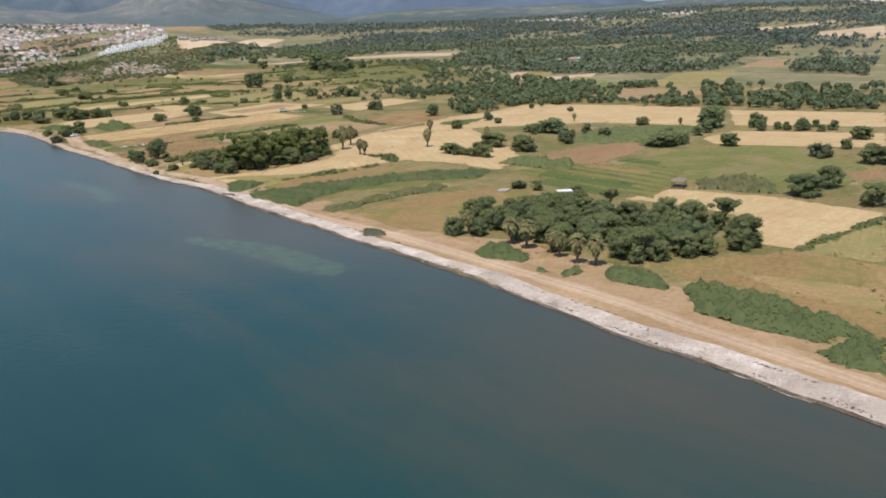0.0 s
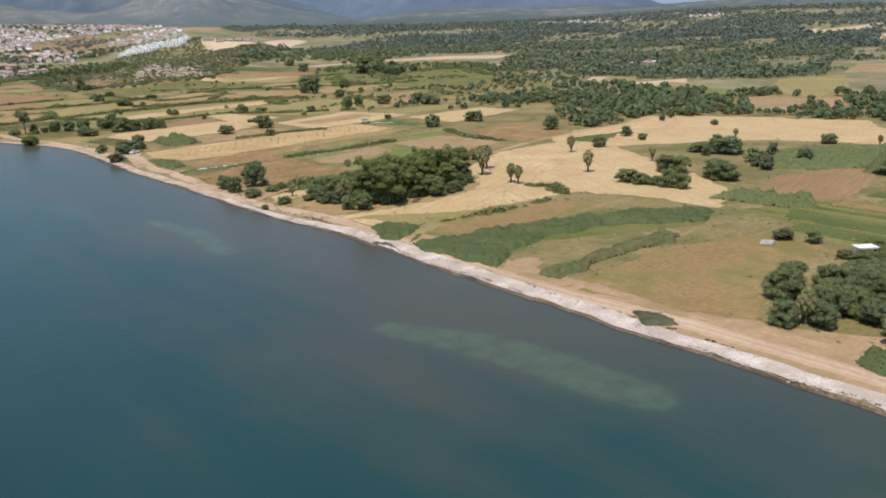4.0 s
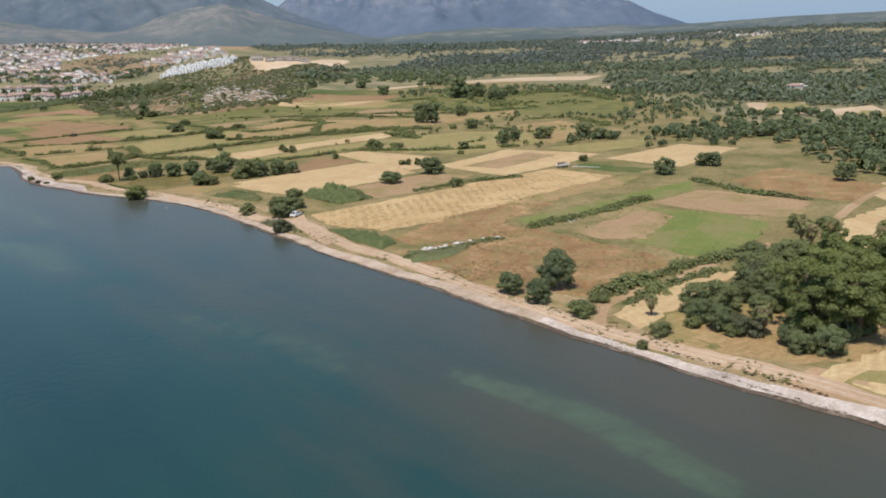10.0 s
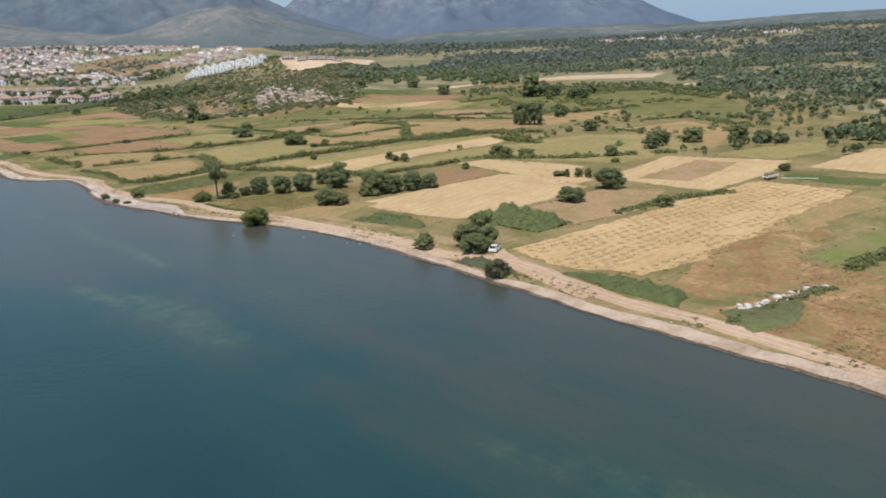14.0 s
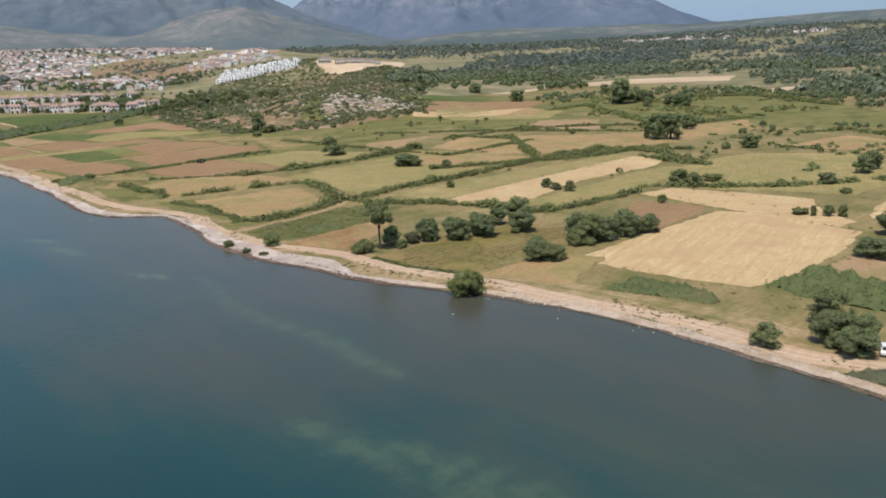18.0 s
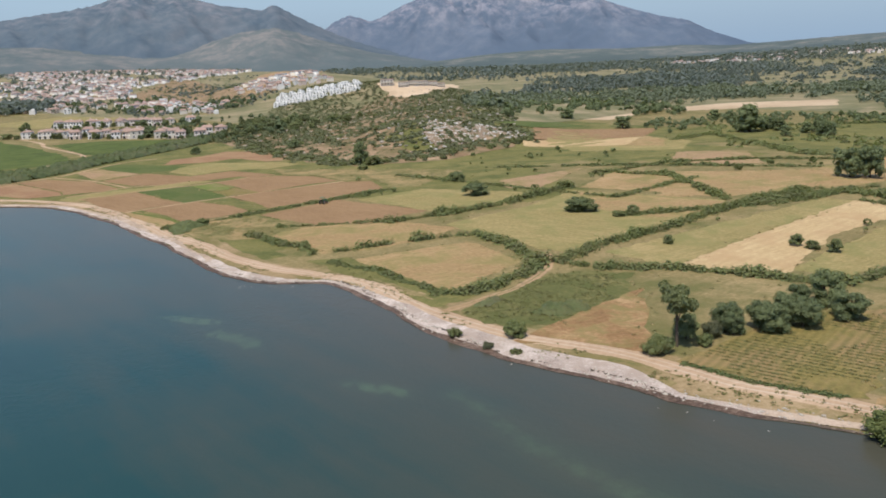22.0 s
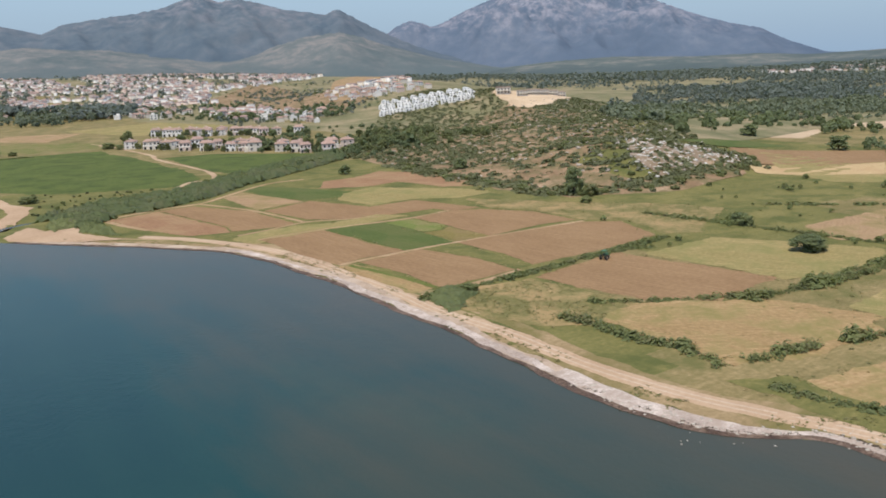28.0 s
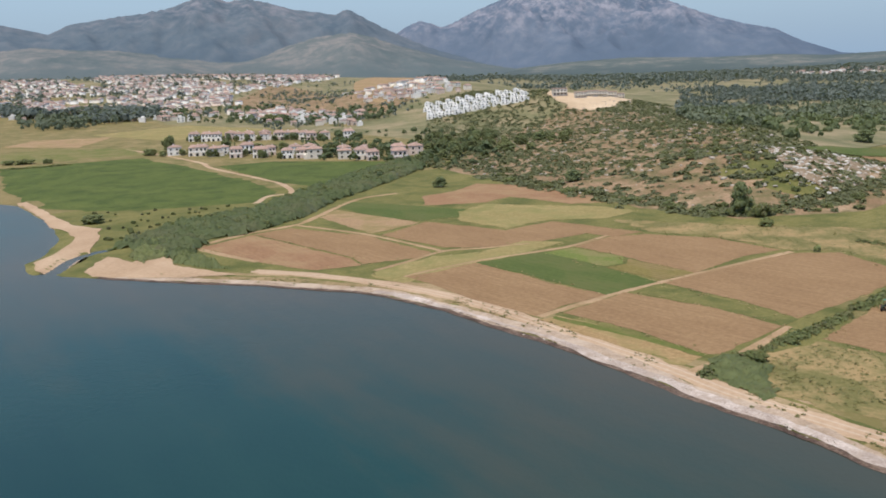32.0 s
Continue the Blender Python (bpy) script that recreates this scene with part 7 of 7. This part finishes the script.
brush = brush[~inside(brush[:, 0], brush[:, 1], ROCKY) | (rng.random(len(brush)) < 0.95)]
clumps("maquis", brush, 2.1, 1.7, 26, LEAF_HILL, "dark evergreen shrubs dotted over the rocky hill", "shrubs")
clumps("maquis", off_fields(scatter(HILL_FOOT, 2600)), 0.8, 0.7, 14, LEAF_GREY, "low grey-green scrub on the rocky hill", "shrubs")
clumps("maquis", off_fields(scatter([(240, 980), (330, 1070), (400, 1130), (470, 1170), (560, 1160), (640, 1120), (690, 1230), (620, 1420), (520, 1400), (440, 1290), (400, 1230), (330, 1120), (250, 1030)], 2600)), 2.0, 2.0, 16, LEAF_HILL, "dense dark scrub behind the hill", "shrubs")
for hx, hy in scatter([(232, 860), (240, 800), (300, 800), (420, 900), (520, 1000), (440, 1080), (300, 1000)], 46):
    hs = float(rng.uniform(1.8, 3.2))
    tree("bush", float(hx), float(hy), hs, hs * 1.7)


foot_xy = []
for (ax, ay), (bx, by), n in (((240, 950), (230, 860), 90), ((230, 860), (228, 800), 80), ((228, 800), (270, 782), 110), ((270, 782), (340, 788), 150), ((340, 788), (390, 845), 110)):
    t = rng.uniform(0, 1, n)
    foot_xy.append(np.column_stack([ax + (bx - ax) * t + rng.normal(0, 4, n), ay + (by - ay) * t + rng.normal(3, 4, n)]))
clumps("maquis", np.concatenate(foot_xy), 1.9, 1.5, 26, LEAF_HILL, "dense green shrubs round the foot of the hill", "shrubs")
for foot_a, foot_b, n in (((232, 860), (228, 800), 9), ((228, 800), (270, 780), 11), ((270, 780), (340, 786), 14), ((340, 786), (390, 845), 9), ((240, 950), (230, 860), 9)):
    for i in range(n):
        t = (i + float(rng.uniform(0, 1))) / n
        hs = float(rng.uniform(1.6, 3.0))
        tree("bush", foot_a[0] + (foot_b[0] - foot_a[0]) * t + float(rng.normal(0, 2.5)), foot_a[1] + (foot_b[1] - foot_a[1]) * t + float(rng.normal(0, 2.5)), hs, hs * float(rng.uniform(1.5, 2.4)))


# ---- white villas and blocks on the ridge ----
def block(m, label):
    ob = tagged(empty("apartment_block", m), label, "building", "cream blocks on the ridge")
    part("wall", boxed(-7, 7, -4.5, 4.5, -2.5, 6.2), CREAM, ob)
    part("roof", boxed(-7.4, 7.4, -5, 5, 6.2, 6.7, bevel=0.06), TILE, ob, "flat reddish roof slab")
    for x in (-5, -1.7, 1.7, 5):
        part("pillar", boxed(x - 1.75, x - 1.45, -6.2, -5.9, -2.5, 6.2), CREAM, ob)
        for z in (0.4, 3.5):
            part("window", boxed(x - 0.7, x + 0.7, -4.58, -4.46, z + 0.3, z + 1.7), GLASS, ob)
    part("balcony", boxed(-7, 7, -6.2, -4.5, 2.95, 3.15), WHITE, ob)
    return ob


for (ax, ay), (bx, by), n in (((458, 1310), (523, 1244), 11), ((472, 1330), (534, 1257), 11), ((488, 1355), (548, 1284), 11), ((505, 1378), (558, 1325), 8)):
    for i in range(n):
        t = i / (n - 1)
        put_house("villa", villa, ax + (bx - ax) * t + float(rng.uniform(-1.5, 1.5)), ay + (by - ay) * t + float(rng.uniform(-1.5, 1.5)), -38 + float(rng.uniform(-8, 8)), float(rng.uniform(0.85, 1.0)), "white cubic villa with flat roofs and terraces")
for i, (bx, by) in enumerate(((552, 1226), (560, 1206), (573, 1205), (586, 1204), (599, 1204), (612, 1206))):
    put_house("block", block, bx, by, -38, 0.8, "cream apartment block with a flat reddish roof")
for (ax, ay), (bx, by), n in (((172, 1236), (262, 1052), 14), ((200, 1215), (288, 1066), 9), ((226, 1360), (306, 1255), 9), ((250, 1340), (330, 1235), 7)):
    for i in range(n):
        t = (i + 0.5) / n
        k = int(rng.choice([0, 0, 1, 2]))
        put_house(("row", k), row_house, ax + (bx - ax) * t + float(rng.uniform(-3, 3)), ay + (by - ay) * t + float(rng.uniform(-7, 7)), -25 + float(rng.choice([0, 0, 0, 90, -90])), float(rng.uniform(0.85, 1.1)), (WHITE, CREAM, PINK)[k], ("two-storey white house with a red tiled roof", "two-storey cream house with a red tiled roof", "two-storey salmon house with a red tiled roof")[k])


# ---- vehicles and farm things ----
def wheel(parent, x, y, z, r, w):
    bm = bmesh.new()
    bmesh.ops.create_cone(bm, cap_ends=True, segments=14, radius1=r, radius2=r, depth=w, matrix=Matrix.Translation((x, y, z)) @ Euler((1.5708, 0, 0)).to_matrix().to_4x4())
    ob = part("wheel", bm, RUBBER, parent)
    bm = bmesh.new()
    bmesh.ops.create_cone(bm, cap_ends=True, segments=10, radius1=r * 0.55, radius2=r * 0.55, depth=w + 0.03, matrix=Matrix.Translation((x, y, z)) @ Euler((1.5708, 0, 0)).to_matrix().to_4x4())
    part("rim", bm, STEEL, ob)


def profile(bm, pts, half, top_half):
    """A body from a side outline, narrower towards its top."""
    zs = [p[1] for p in pts]
    lo, hi = min(zs), max(zs)
    rows = []
    for s in (-1, 1):
        rows.append([bm.verts.new((x, s * (half + (top_half - half) * (z - lo) / (hi - lo)), z)) for x, z in pts])
    bm.faces.new(rows[0])
    bm.faces.new(rows[1][::-1])
    for i in range(len(pts)):
        j = (i + 1) % len(pts)
        bm.faces.new((rows[0][j], rows[0][i], rows[1][i], rows[1][j]))
    bmesh.ops.recalc_face_normals(bm, faces=bm.faces)
    return bm


def car(x, y, turn, label):
    ob = tagged(empty("car", pose(x, y, float(ground_z(x, y)) + 0.1, 0, 0, turn)), label, "car")
    part("body", profile(bmesh.new(), [(-2.1, 0.3), (2.1, 0.3), (2.15, 0.65), (1.95, 0.82), (0.9, 0.93), (-1.9, 0.95), (-2.15, 0.7)], 0.87, 0.82), PAINT, ob)
    part("cabin", profile(bmesh.new(), [(1.0, 0.93), (0.35, 1.42), (-1.35, 1.45), (-1.95, 0.95)], 0.80, 0.62), PAINT, ob)
    part("windscreen", profile(bmesh.new(), [(0.95, 0.99), (0.45, 1.37), (0.50, 1.39), (1.0, 1.01)], 0.72, 0.58), GLASS, ob)
    part("rear_window", profile(bmesh.new(), [(-1.92, 1.02), (-1.42, 1.40), (-1.47, 1.42), (-1.97, 1.04)], 0.70, 0.58), GLASS, ob)
    for s in (-1, 1):
        part("side_window", boxed(-1.4, 0.55, s * 0.735 - 0.03, s * 0.735 + 0.03, 1.02, 1.34), GLASS, ob)
        part("headlight", boxed(2.0, 2.16, s * 0.6 - 0.16, s * 0.6 + 0.16, 0.58, 0.72), STEEL, ob)
        for wx in (-1.3, 1.3):
            wheel(ob, wx, s * 0.8, 0.3, 0.31, 0.2)
    return ob


def tractor(x, y, turn):
    ob = tagged(empty("tractor", pose(x, y, float(ground_z(x, y)) + 0.15, 0, 0, turn)), "green farm tractor on the edge of ploughed soil", "tractor")
    part("bonnet", boxed(0.2, 1.9, -0.4, 0.4, 0.7, 1.5, bevel=0.1), TRACTOR, ob)
    part("seat", boxed(-0.9, -0.4, -0.3, 0.3, 1.1, 1.6, bevel=0.06), RUBBER, ob)
    part("canopy", boxed(-1.2, 0.3, -0.7, 0.7, 2.4, 2.5, bevel=0.04), TRACTOR, ob)
    for px, py in ((-1.1, -0.6), (-1.1, 0.6), (0.2, -0.6), (0.2, 0.6)):
        part("post", boxed(px - 0.04, px + 0.04, py - 0.04, py + 0.04, 0.8, 2.4), TRACTOR, ob)
    part("exhaust", tube(bmesh.new(), (1.2, 0.2, 1.5), (1.2, 0.2, 2.3), 0.05, 0.05), STEEL, ob)
    for s in (-1, 1):
        wheel(ob, -0.6, s * 0.85, 0.62, 0.75, 0.4)
        wheel(ob, 1.5, s * 0.65, 0.35, 0.42, 0.25)
    return ob


def pavilion(x, y, turn):
    ob = tagged(empty("field_shelter", pose(x, y, 0.1, 0, 0, turn) @ Matrix.Scale(0.8, 4)), "open wooden field shelter with a brushwood roof", "shelter")
    part("roof", gable(bmesh.new(), 5.6, 4.4, 2.5, 0.8), WOOD, ob)
    for px in (-2.5, 0, 2.5):
        for py in (-1.9, 1.9):
            part("post", boxed(px - 0.09, px + 0.09, py - 0.09, py + 0.09, -0.2, 2.4), WOOD, ob)
    part("rail", boxed(-2.4, 2.4, -1.95, -1.87, 0.8, 0.9), WOOD, ob)
    part("platform", boxed(-2.7, 2.7, -2.1, 2.1, -0.2, 0.35), WOOD, ob)
    return ob


def white_shed(x, y, turn):
    ob = tagged(empty("shed", pose(x, y, -0.2, 0, 0, turn) @ Matrix.Scale(0.82, 4)), "low white-roofed shed among bushes", "shed")
    part("wall", boxed(-2.3, 2.3, -1.5, 1.5, -0.2, 1.9), CREAM, ob)
    part("roof", boxed(-2.6, 2.6, -1.8, 1.8, 1.9, 2.05, bevel=0.04), WHITE, ob, "flat white roof sheet")
    part("roof_edge", boxed(-2.6, 2.6, -1.84, -1.8, 1.8, 2.1), WHITE, ob)
    part("door", boxed(-0.6, 0.5, -1.56, -1.48, 0, 1.7), WOOD, ob)
    part("window", boxed(1.0, 1.9, -1.56, -1.48, 0.8, 1.5), GLASS, ob)
    return ob


def slab(x, y, turn):
    bm = boxed(-1.9, 1.9, -1.3, 1.3, 0.0, 0.35, bevel=0.05)
    ob = part("concrete_slab", bm, CONCRETE)
    ob.matrix_basis = pose(x, y, 0.02, 0, 0, turn)
    return tagged(ob, "pale concrete slab lying in dry grass", "slab")


def trailer(x, y, turn):
    ob = tagged(empty("trailer", pose(x, y, 0.15, 0, 0, turn)), "white flat farm trailer parked beside straw field", "trailer")
    part("bed", boxed(-2.4, 2.4, -1.0, 1.0, 0.75, 0.9, bevel=0.03), WHITE, ob)
    for s in (-1, 1):
        part("side_board", boxed(-2.4, 2.4, s * 0.98 - 0.03, s * 0.98 + 0.03, 0.9, 1.45), WHITE, ob)
        for wx in (-1.2, 1.2):
            wheel(ob, wx, s * 0.9, 0.4, 0.42, 0.25)
    part("drawbar", boxed(2.4, 4.0, -0.06, 0.06, 0.6, 0.72), STEEL, ob)
    part("load", boxed(-2.0, 0.8, -0.8, 0.8, 0.9, 2.0, bevel=0.2), WOOD, ob)
    return ob


def pipe_run(x0, y0, x1, y1):
    bm = bmesh.new()
    for i in range(2):
        tube(bm, (x0, y0 + 0.3 * i, 0.14), (x1, y1 + 0.3 * i, 0.14), 0.08, 0.08, 8)
    ob = part("irrigation_pipes", bm, WHITE)
    return tagged(ob, "bundle of white irrigation pipes on the ground", "pipes")

car(127.2, 415.0, 29, "white hatchback car parked under a tree")
tractor(156.3, 708.6, 20)
pavilion(202, 133.4, 20)
white_shed(173.5, 151, -35)
for bx, by, bs in ((169, 149, 2.6), (171.5, 146.5, 2.2), (176, 147.5, 2.4), (178, 151, 2.5), (167.5, 152, 2.4), (174, 145, 2.0)):
    tree("bush", bx, by, bs, bs * 1.7)
for i in range(34):
    t = i / 33
    tree(("round", "dark", "round", "cypress")[i % 4], 168 + 98 * t + float(rng.uniform(-4, 10)), 1226 - 186 * t + float(rng.uniform(-6, 10)), float(rng.uniform(4, 7)), float(rng.uniform(3.5, 6)) if i % 4 != 3 else 2.2)
for i in range(20):
    t = i / 19
    tree(("round", "dark")[i % 2], 225 + 100 * t + float(rng.uniform(-6, 6)), 1345 - 120 * t + float(rng.uniform(-6, 6)), float(rng.uniform(4, 7)), float(rng.uniform(4, 7)))
slab(167.3, 168.6, 20)
trailer(240, 414.5, -10)
pipe_run(243.5, 412.8, 248.5, 404)
tip = np.array([(124.8, 357.9), (134.9, 355.7), (144.1, 354.3), (147.8, 352.8)])
tip_t = rng.uniform(0, len(tip) - 1.001, 130)
tip_xy = tip[tip_t.astype(int)] + (tip[tip_t.astype(int) + 1] - tip[tip_t.astype(int)]) * (tip_t % 1)[:, None] + rng.normal(0, 0.8, (130, 2))
boulder_field("rubble", tip_xy[:96], 0.15, 0.9, PALEROCK, "heap of pale rubble and debris in weeds")
boulder_field("rubble", tip_xy[96:], 0.15, 0.7, RUBBER, "dark tyres and scraps dumped among rubble")
rusty = scatter([(122, 359), (144, 355), (160, 362), (160, 318), (156, 310), (127, 308), (119, 326), (120, 344)], 2600)
clumps("dry_weeds", rusty[[noise.noise((a * 0.1, b * 0.1, 3.0)) > -0.1 for a, b in rusty]], 0.45, 0.14, 5, LEAF_RUST, "rusty brown dry weeds standing on a field", "weeds", up=2.0)
boulder_field("rubble", np.column_stack([rng.normal(174, 3.0, 26), rng.normal(352, 0.8, 26)]), 0.12, 0.5, ROCK, "pale stones tipped beside a green strip")
sh_y = np.concatenate([rng.uniform(-40, 868, 900), rng.uniform(425, 650, 1500)])
boulder_field("shore_stones", np.column_stack([coast(sh_y) + wiggle(sh_y) + rng.uniform(0.2, 3.2, len(sh_y)) + rng.exponential(0.6, len(sh_y)), sh_y]), 0.06, 0.42, STONE, "pale stones and cobbles along the shore")
wa_y = np.concatenate([rng.uniform(425, 545, 22), rng.normal(622, 7, 26)])
boulder_field("shoal_rocks", np.column_stack([coast(wa_y) - rng.exponential(2.2, len(wa_y)), wa_y]), 0.08, 0.28, STONE, "rocks standing out of shallow water", z=SEA - 0.05)
wr_y = rng.uniform(-40, 868, 2600)
clumps("shore_weed", np.column_stack([coast(wr_y) + wiggle(wr_y) + rng.normal(0.5, 0.5, len(wr_y)), wr_y]), 0.35, 0.10, 5, LEAF_WRACK, "brown sea-grass wrack along the waterline", "wrack")
for ty0, ty1, at, n in ((-40, 300, 1.4, 1100), (-40, 300, 4.6, 700), (505, 650, 2.0, 500), (650, 860, 1.9, 700)):
    ti_y = rng.uniform(ty0, ty1, n)
    ti_y = ti_y[[noise.noise((at, q * 0.11, 6.0)) > -0.05 for q in ti_y]]
    clumps("tide_weed", np.column_stack([coast(ti_y) + wiggle(ti_y) + at + 0.5 * np.sin(ti_y * 0.17) + rng.normal(0, 0.16, len(ti_y)), ti_y]), 0.34, 0.05, 5, LEAF_WRACK, "broken line of dried sea grass on pebbles", "wrack", lift=0.09, up=4.0)
pb_y = rng.uniform(-40, 300, 1500)
boulder_field("beach_stones", np.column_stack([coast(pb_y) + wiggle(pb_y) + rng.uniform(0.6, 4.8, len(pb_y)), pb_y]), 0.06, 0.24, STONE, "pale cobbles strewn over a pebble beach")
vg_y = rng.uniform(255, 860, 1700)
clumps("verge_grass", np.column_stack([coast(vg_y) + wiggle(vg_y) + rng.normal(6.9, 1.5, len(vg_y)), vg_y])[[noise.noise((0.0, q * 0.05, 2.0)) > -0.02 for q in vg_y]], 0.5, 0.25, 7, LEAF_TUFT, "tufts of grass on the bank beside the track", "grass", up=2.5)


straw = STRAW_FIELD
rows = scatter(straw, 9000)
ax = np.array([straw[2][0] - straw[0][0], straw[2][1] - straw[0][1]])
ax = ax / np.hypot(*ax)
across = rows @ np.array([-ax[1], ax[0]]) + np.array([2.2 * noise.noise((a * 0.06, b * 0.06, 4.0)) for a, b in rows])
rows = rows + np.outer(np.round(across / 2.6) * 2.6 - across + rng.normal(0, 0.35, len(rows)), np.array([-ax[1], ax[0]]))
rows = rows[inside(rows[:, 0], rows[:, 1], straw)]
down = rows @ ax + 1.7 * np.round(rows @ np.array([-ax[1], ax[0]]) / 2.6)
rows = rows[(down % 3.4 < 1.9) & np.array([noise.noise((a * 0.12, b * 0.12, 2.0)) > -0.2 for a, b in rows])]
clumps("straw_windrows", rows, 0.55, 0.03, 4, LEAF_HAY, "rows of cut golden straw lying on the field", "straw", lift=0.075, up=14.0)
crop = [(110, 519), (126, 519.5), (143, 515.5), (162, 506), (158, 499), (140, 498.5), (117, 493), (112.5, 498), (111, 508)]
over = np.array([0.98, 0.19])
plants = scatter(crop, 5200)
lane = plants @ over
plants = plants + np.outer(np.round(lane / 1.5) * 1.5 - lane + rng.normal(0, 0.14, len(lane)), over)
plants = plants[[noise.noise((a * 0.09, b * 0.09, 6.0)) > -0.22 for a, b in plants]]
clumps("crop_rows", plants, 0.30, 0.2, 4, LEAF_TUFT, "low green plants in straight rows on brown soil", "crop", up=1.5)
clumps("crop_rows", np.column_stack([np.interp(np.linspace(0, 1, 260), [0, 0.5, 1], [110.2, 110.6, 114.6]) + rng.normal(0, 0.35, 260), np.linspace(519, 494.5, 260)]), 0.5, 0.4, 8, LEAF_REED, "bright green weeds along the edge of a crop", "crop", up=1.5)
verge = []
for ring in FIELDS_XY:
    for (x0, y0), (x1, y1) in zip(ring, ring[1:] + ring[:1]):
        if min(x0, x1) < 420 and max(y0, y1) < 900:
            n = int(math.hypot(x1 - x0, y1 - y0) * (0.12 if abs(y1 - y0) < 4 else 0.35))
            t = rng.uniform(0, 1, n)
            verge.append(np.column_stack([x0 + (x1 - x0) * t + rng.normal(0, 1.1, n), y0 + (y1 - y0) * t + rng.normal(0, 1.1, n)]))
verge = np.concatenate(verge)
verge = verge[verge[:, 0] > coast(verge[:, 1]) + 16]
half = rng.random(len(verge)) < 0.72
clumps("verge_grass", verge[half], 0.5, 0.25, 7, LEAF_STRAW, "tufts of dry grass along field edges", "grass", up=2.5)
clumps("verge_grass", verge[~half], 0.5, 0.3, 7, LEAF_TUFT, "green weeds along field edges", "grass", up=2.5)
tuft = scatter([(115, -20), (260, 20), (330, 300), (330, 640), (240, 760), (110, 780), (105, 500), (130, 300)], 5200)
tuft = tuft[tuft[:, 0] > coast(tuft[:, 1]) + 17]
clean_xy = np.ones(len(tuft), bool)
for ring in FIELDS_XY:
    clean_xy &= ~inside(tuft[:, 0], tuft[:, 1], ring)
clumps("meadow_weeds", tuft[clean_xy], 0.5, 0.28, 7, LEAF_TUFT, "green weeds scattered over rough grass", "grass", up=2.5)

for ring, n in (([(98, 710), (127, 706), (129, 686), (127, 676), (112, 669), (103, 678), (100, 692)], 900), ([(103, 566), (119, 572), (137, 573), (147, 565), (137, 552), (114, 549), (104, 554)], 1200), ([(197, 823), (236, 763), (246, 737), (206, 716), (205, 744), (197, 758), (190, 800)], 900)):
    rough = scatter(ring, n)
    clumps("rough_weeds", rough[[noise.noise((a * 0.12, b * 0.12, 9.0)) > -0.25 for a, b in rough]], 0.5, 0.22, 6, LEAF_TUFT, "green weeds standing in rough grass", "weeds", up=2.5)

# ---- the town and the woods behind ----
town([(170, 1830), (330, 1640), (430, 1720), (560, 2080), (900, 2350), (1100, 2650), (900, 2850), (500, 2850), (200, 2800), (120, 2150)], 2500, 110, " seen far off below the mountains")
town([(540, 1440), (620, 1450), (760, 1800), (700, 1900), (600, 1700), (520, 1560)], 190, 60, " on the hillside estate")
town([(374, 1500), (404, 1352), (451, 1432), (470, 1682), (400, 1700)], 110, 50, " below the town")
town([(1750, 1700), (1900, 1500), (2150, 1350), (2300, 1500), (2100, 1750), (1900, 1850)], 170, 30, " in a far village")
town([(2300, 900), (2700, 700), (2900, 1100), (2600, 1300)], 110, 10, " on a far wooded hill")
town([(545, 505), (600, 490), (610, 530), (560, 540)], 8, 8, " among trees")
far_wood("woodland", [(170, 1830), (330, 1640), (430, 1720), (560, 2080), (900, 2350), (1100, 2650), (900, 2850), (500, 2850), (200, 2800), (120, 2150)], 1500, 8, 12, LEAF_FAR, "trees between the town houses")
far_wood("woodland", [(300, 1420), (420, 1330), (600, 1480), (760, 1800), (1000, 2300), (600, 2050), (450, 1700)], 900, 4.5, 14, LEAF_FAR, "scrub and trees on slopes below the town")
band = scatter([(379, 680), (515, 795), (616, 718), (546, 630), (429, 568), (398, 605), (426, 667)], 520)
band = band[[noise.noise((a * 0.022, b * 0.022, 8.0)) > -0.02 for a, b in band]]
clumps("scrub", band, 2.2, 1.9, 26, LEAF_BUSH, "green bushes growing over rough ground", "shrubs")
dry = scatter([(221, 514), (300, 565), (400, 600), (400, 510), (345, 480), (290, 466), (240, 472)], 260)
dry = dry[[noise.noise((a * 0.035, b * 0.035, 5.0)) > 0.08 for a, b in dry]]
clumps("scrub", dry, 1.5, 1.2, 22, LEAF_BUSH, "low green bushes scattered over dry grass", "shrubs")
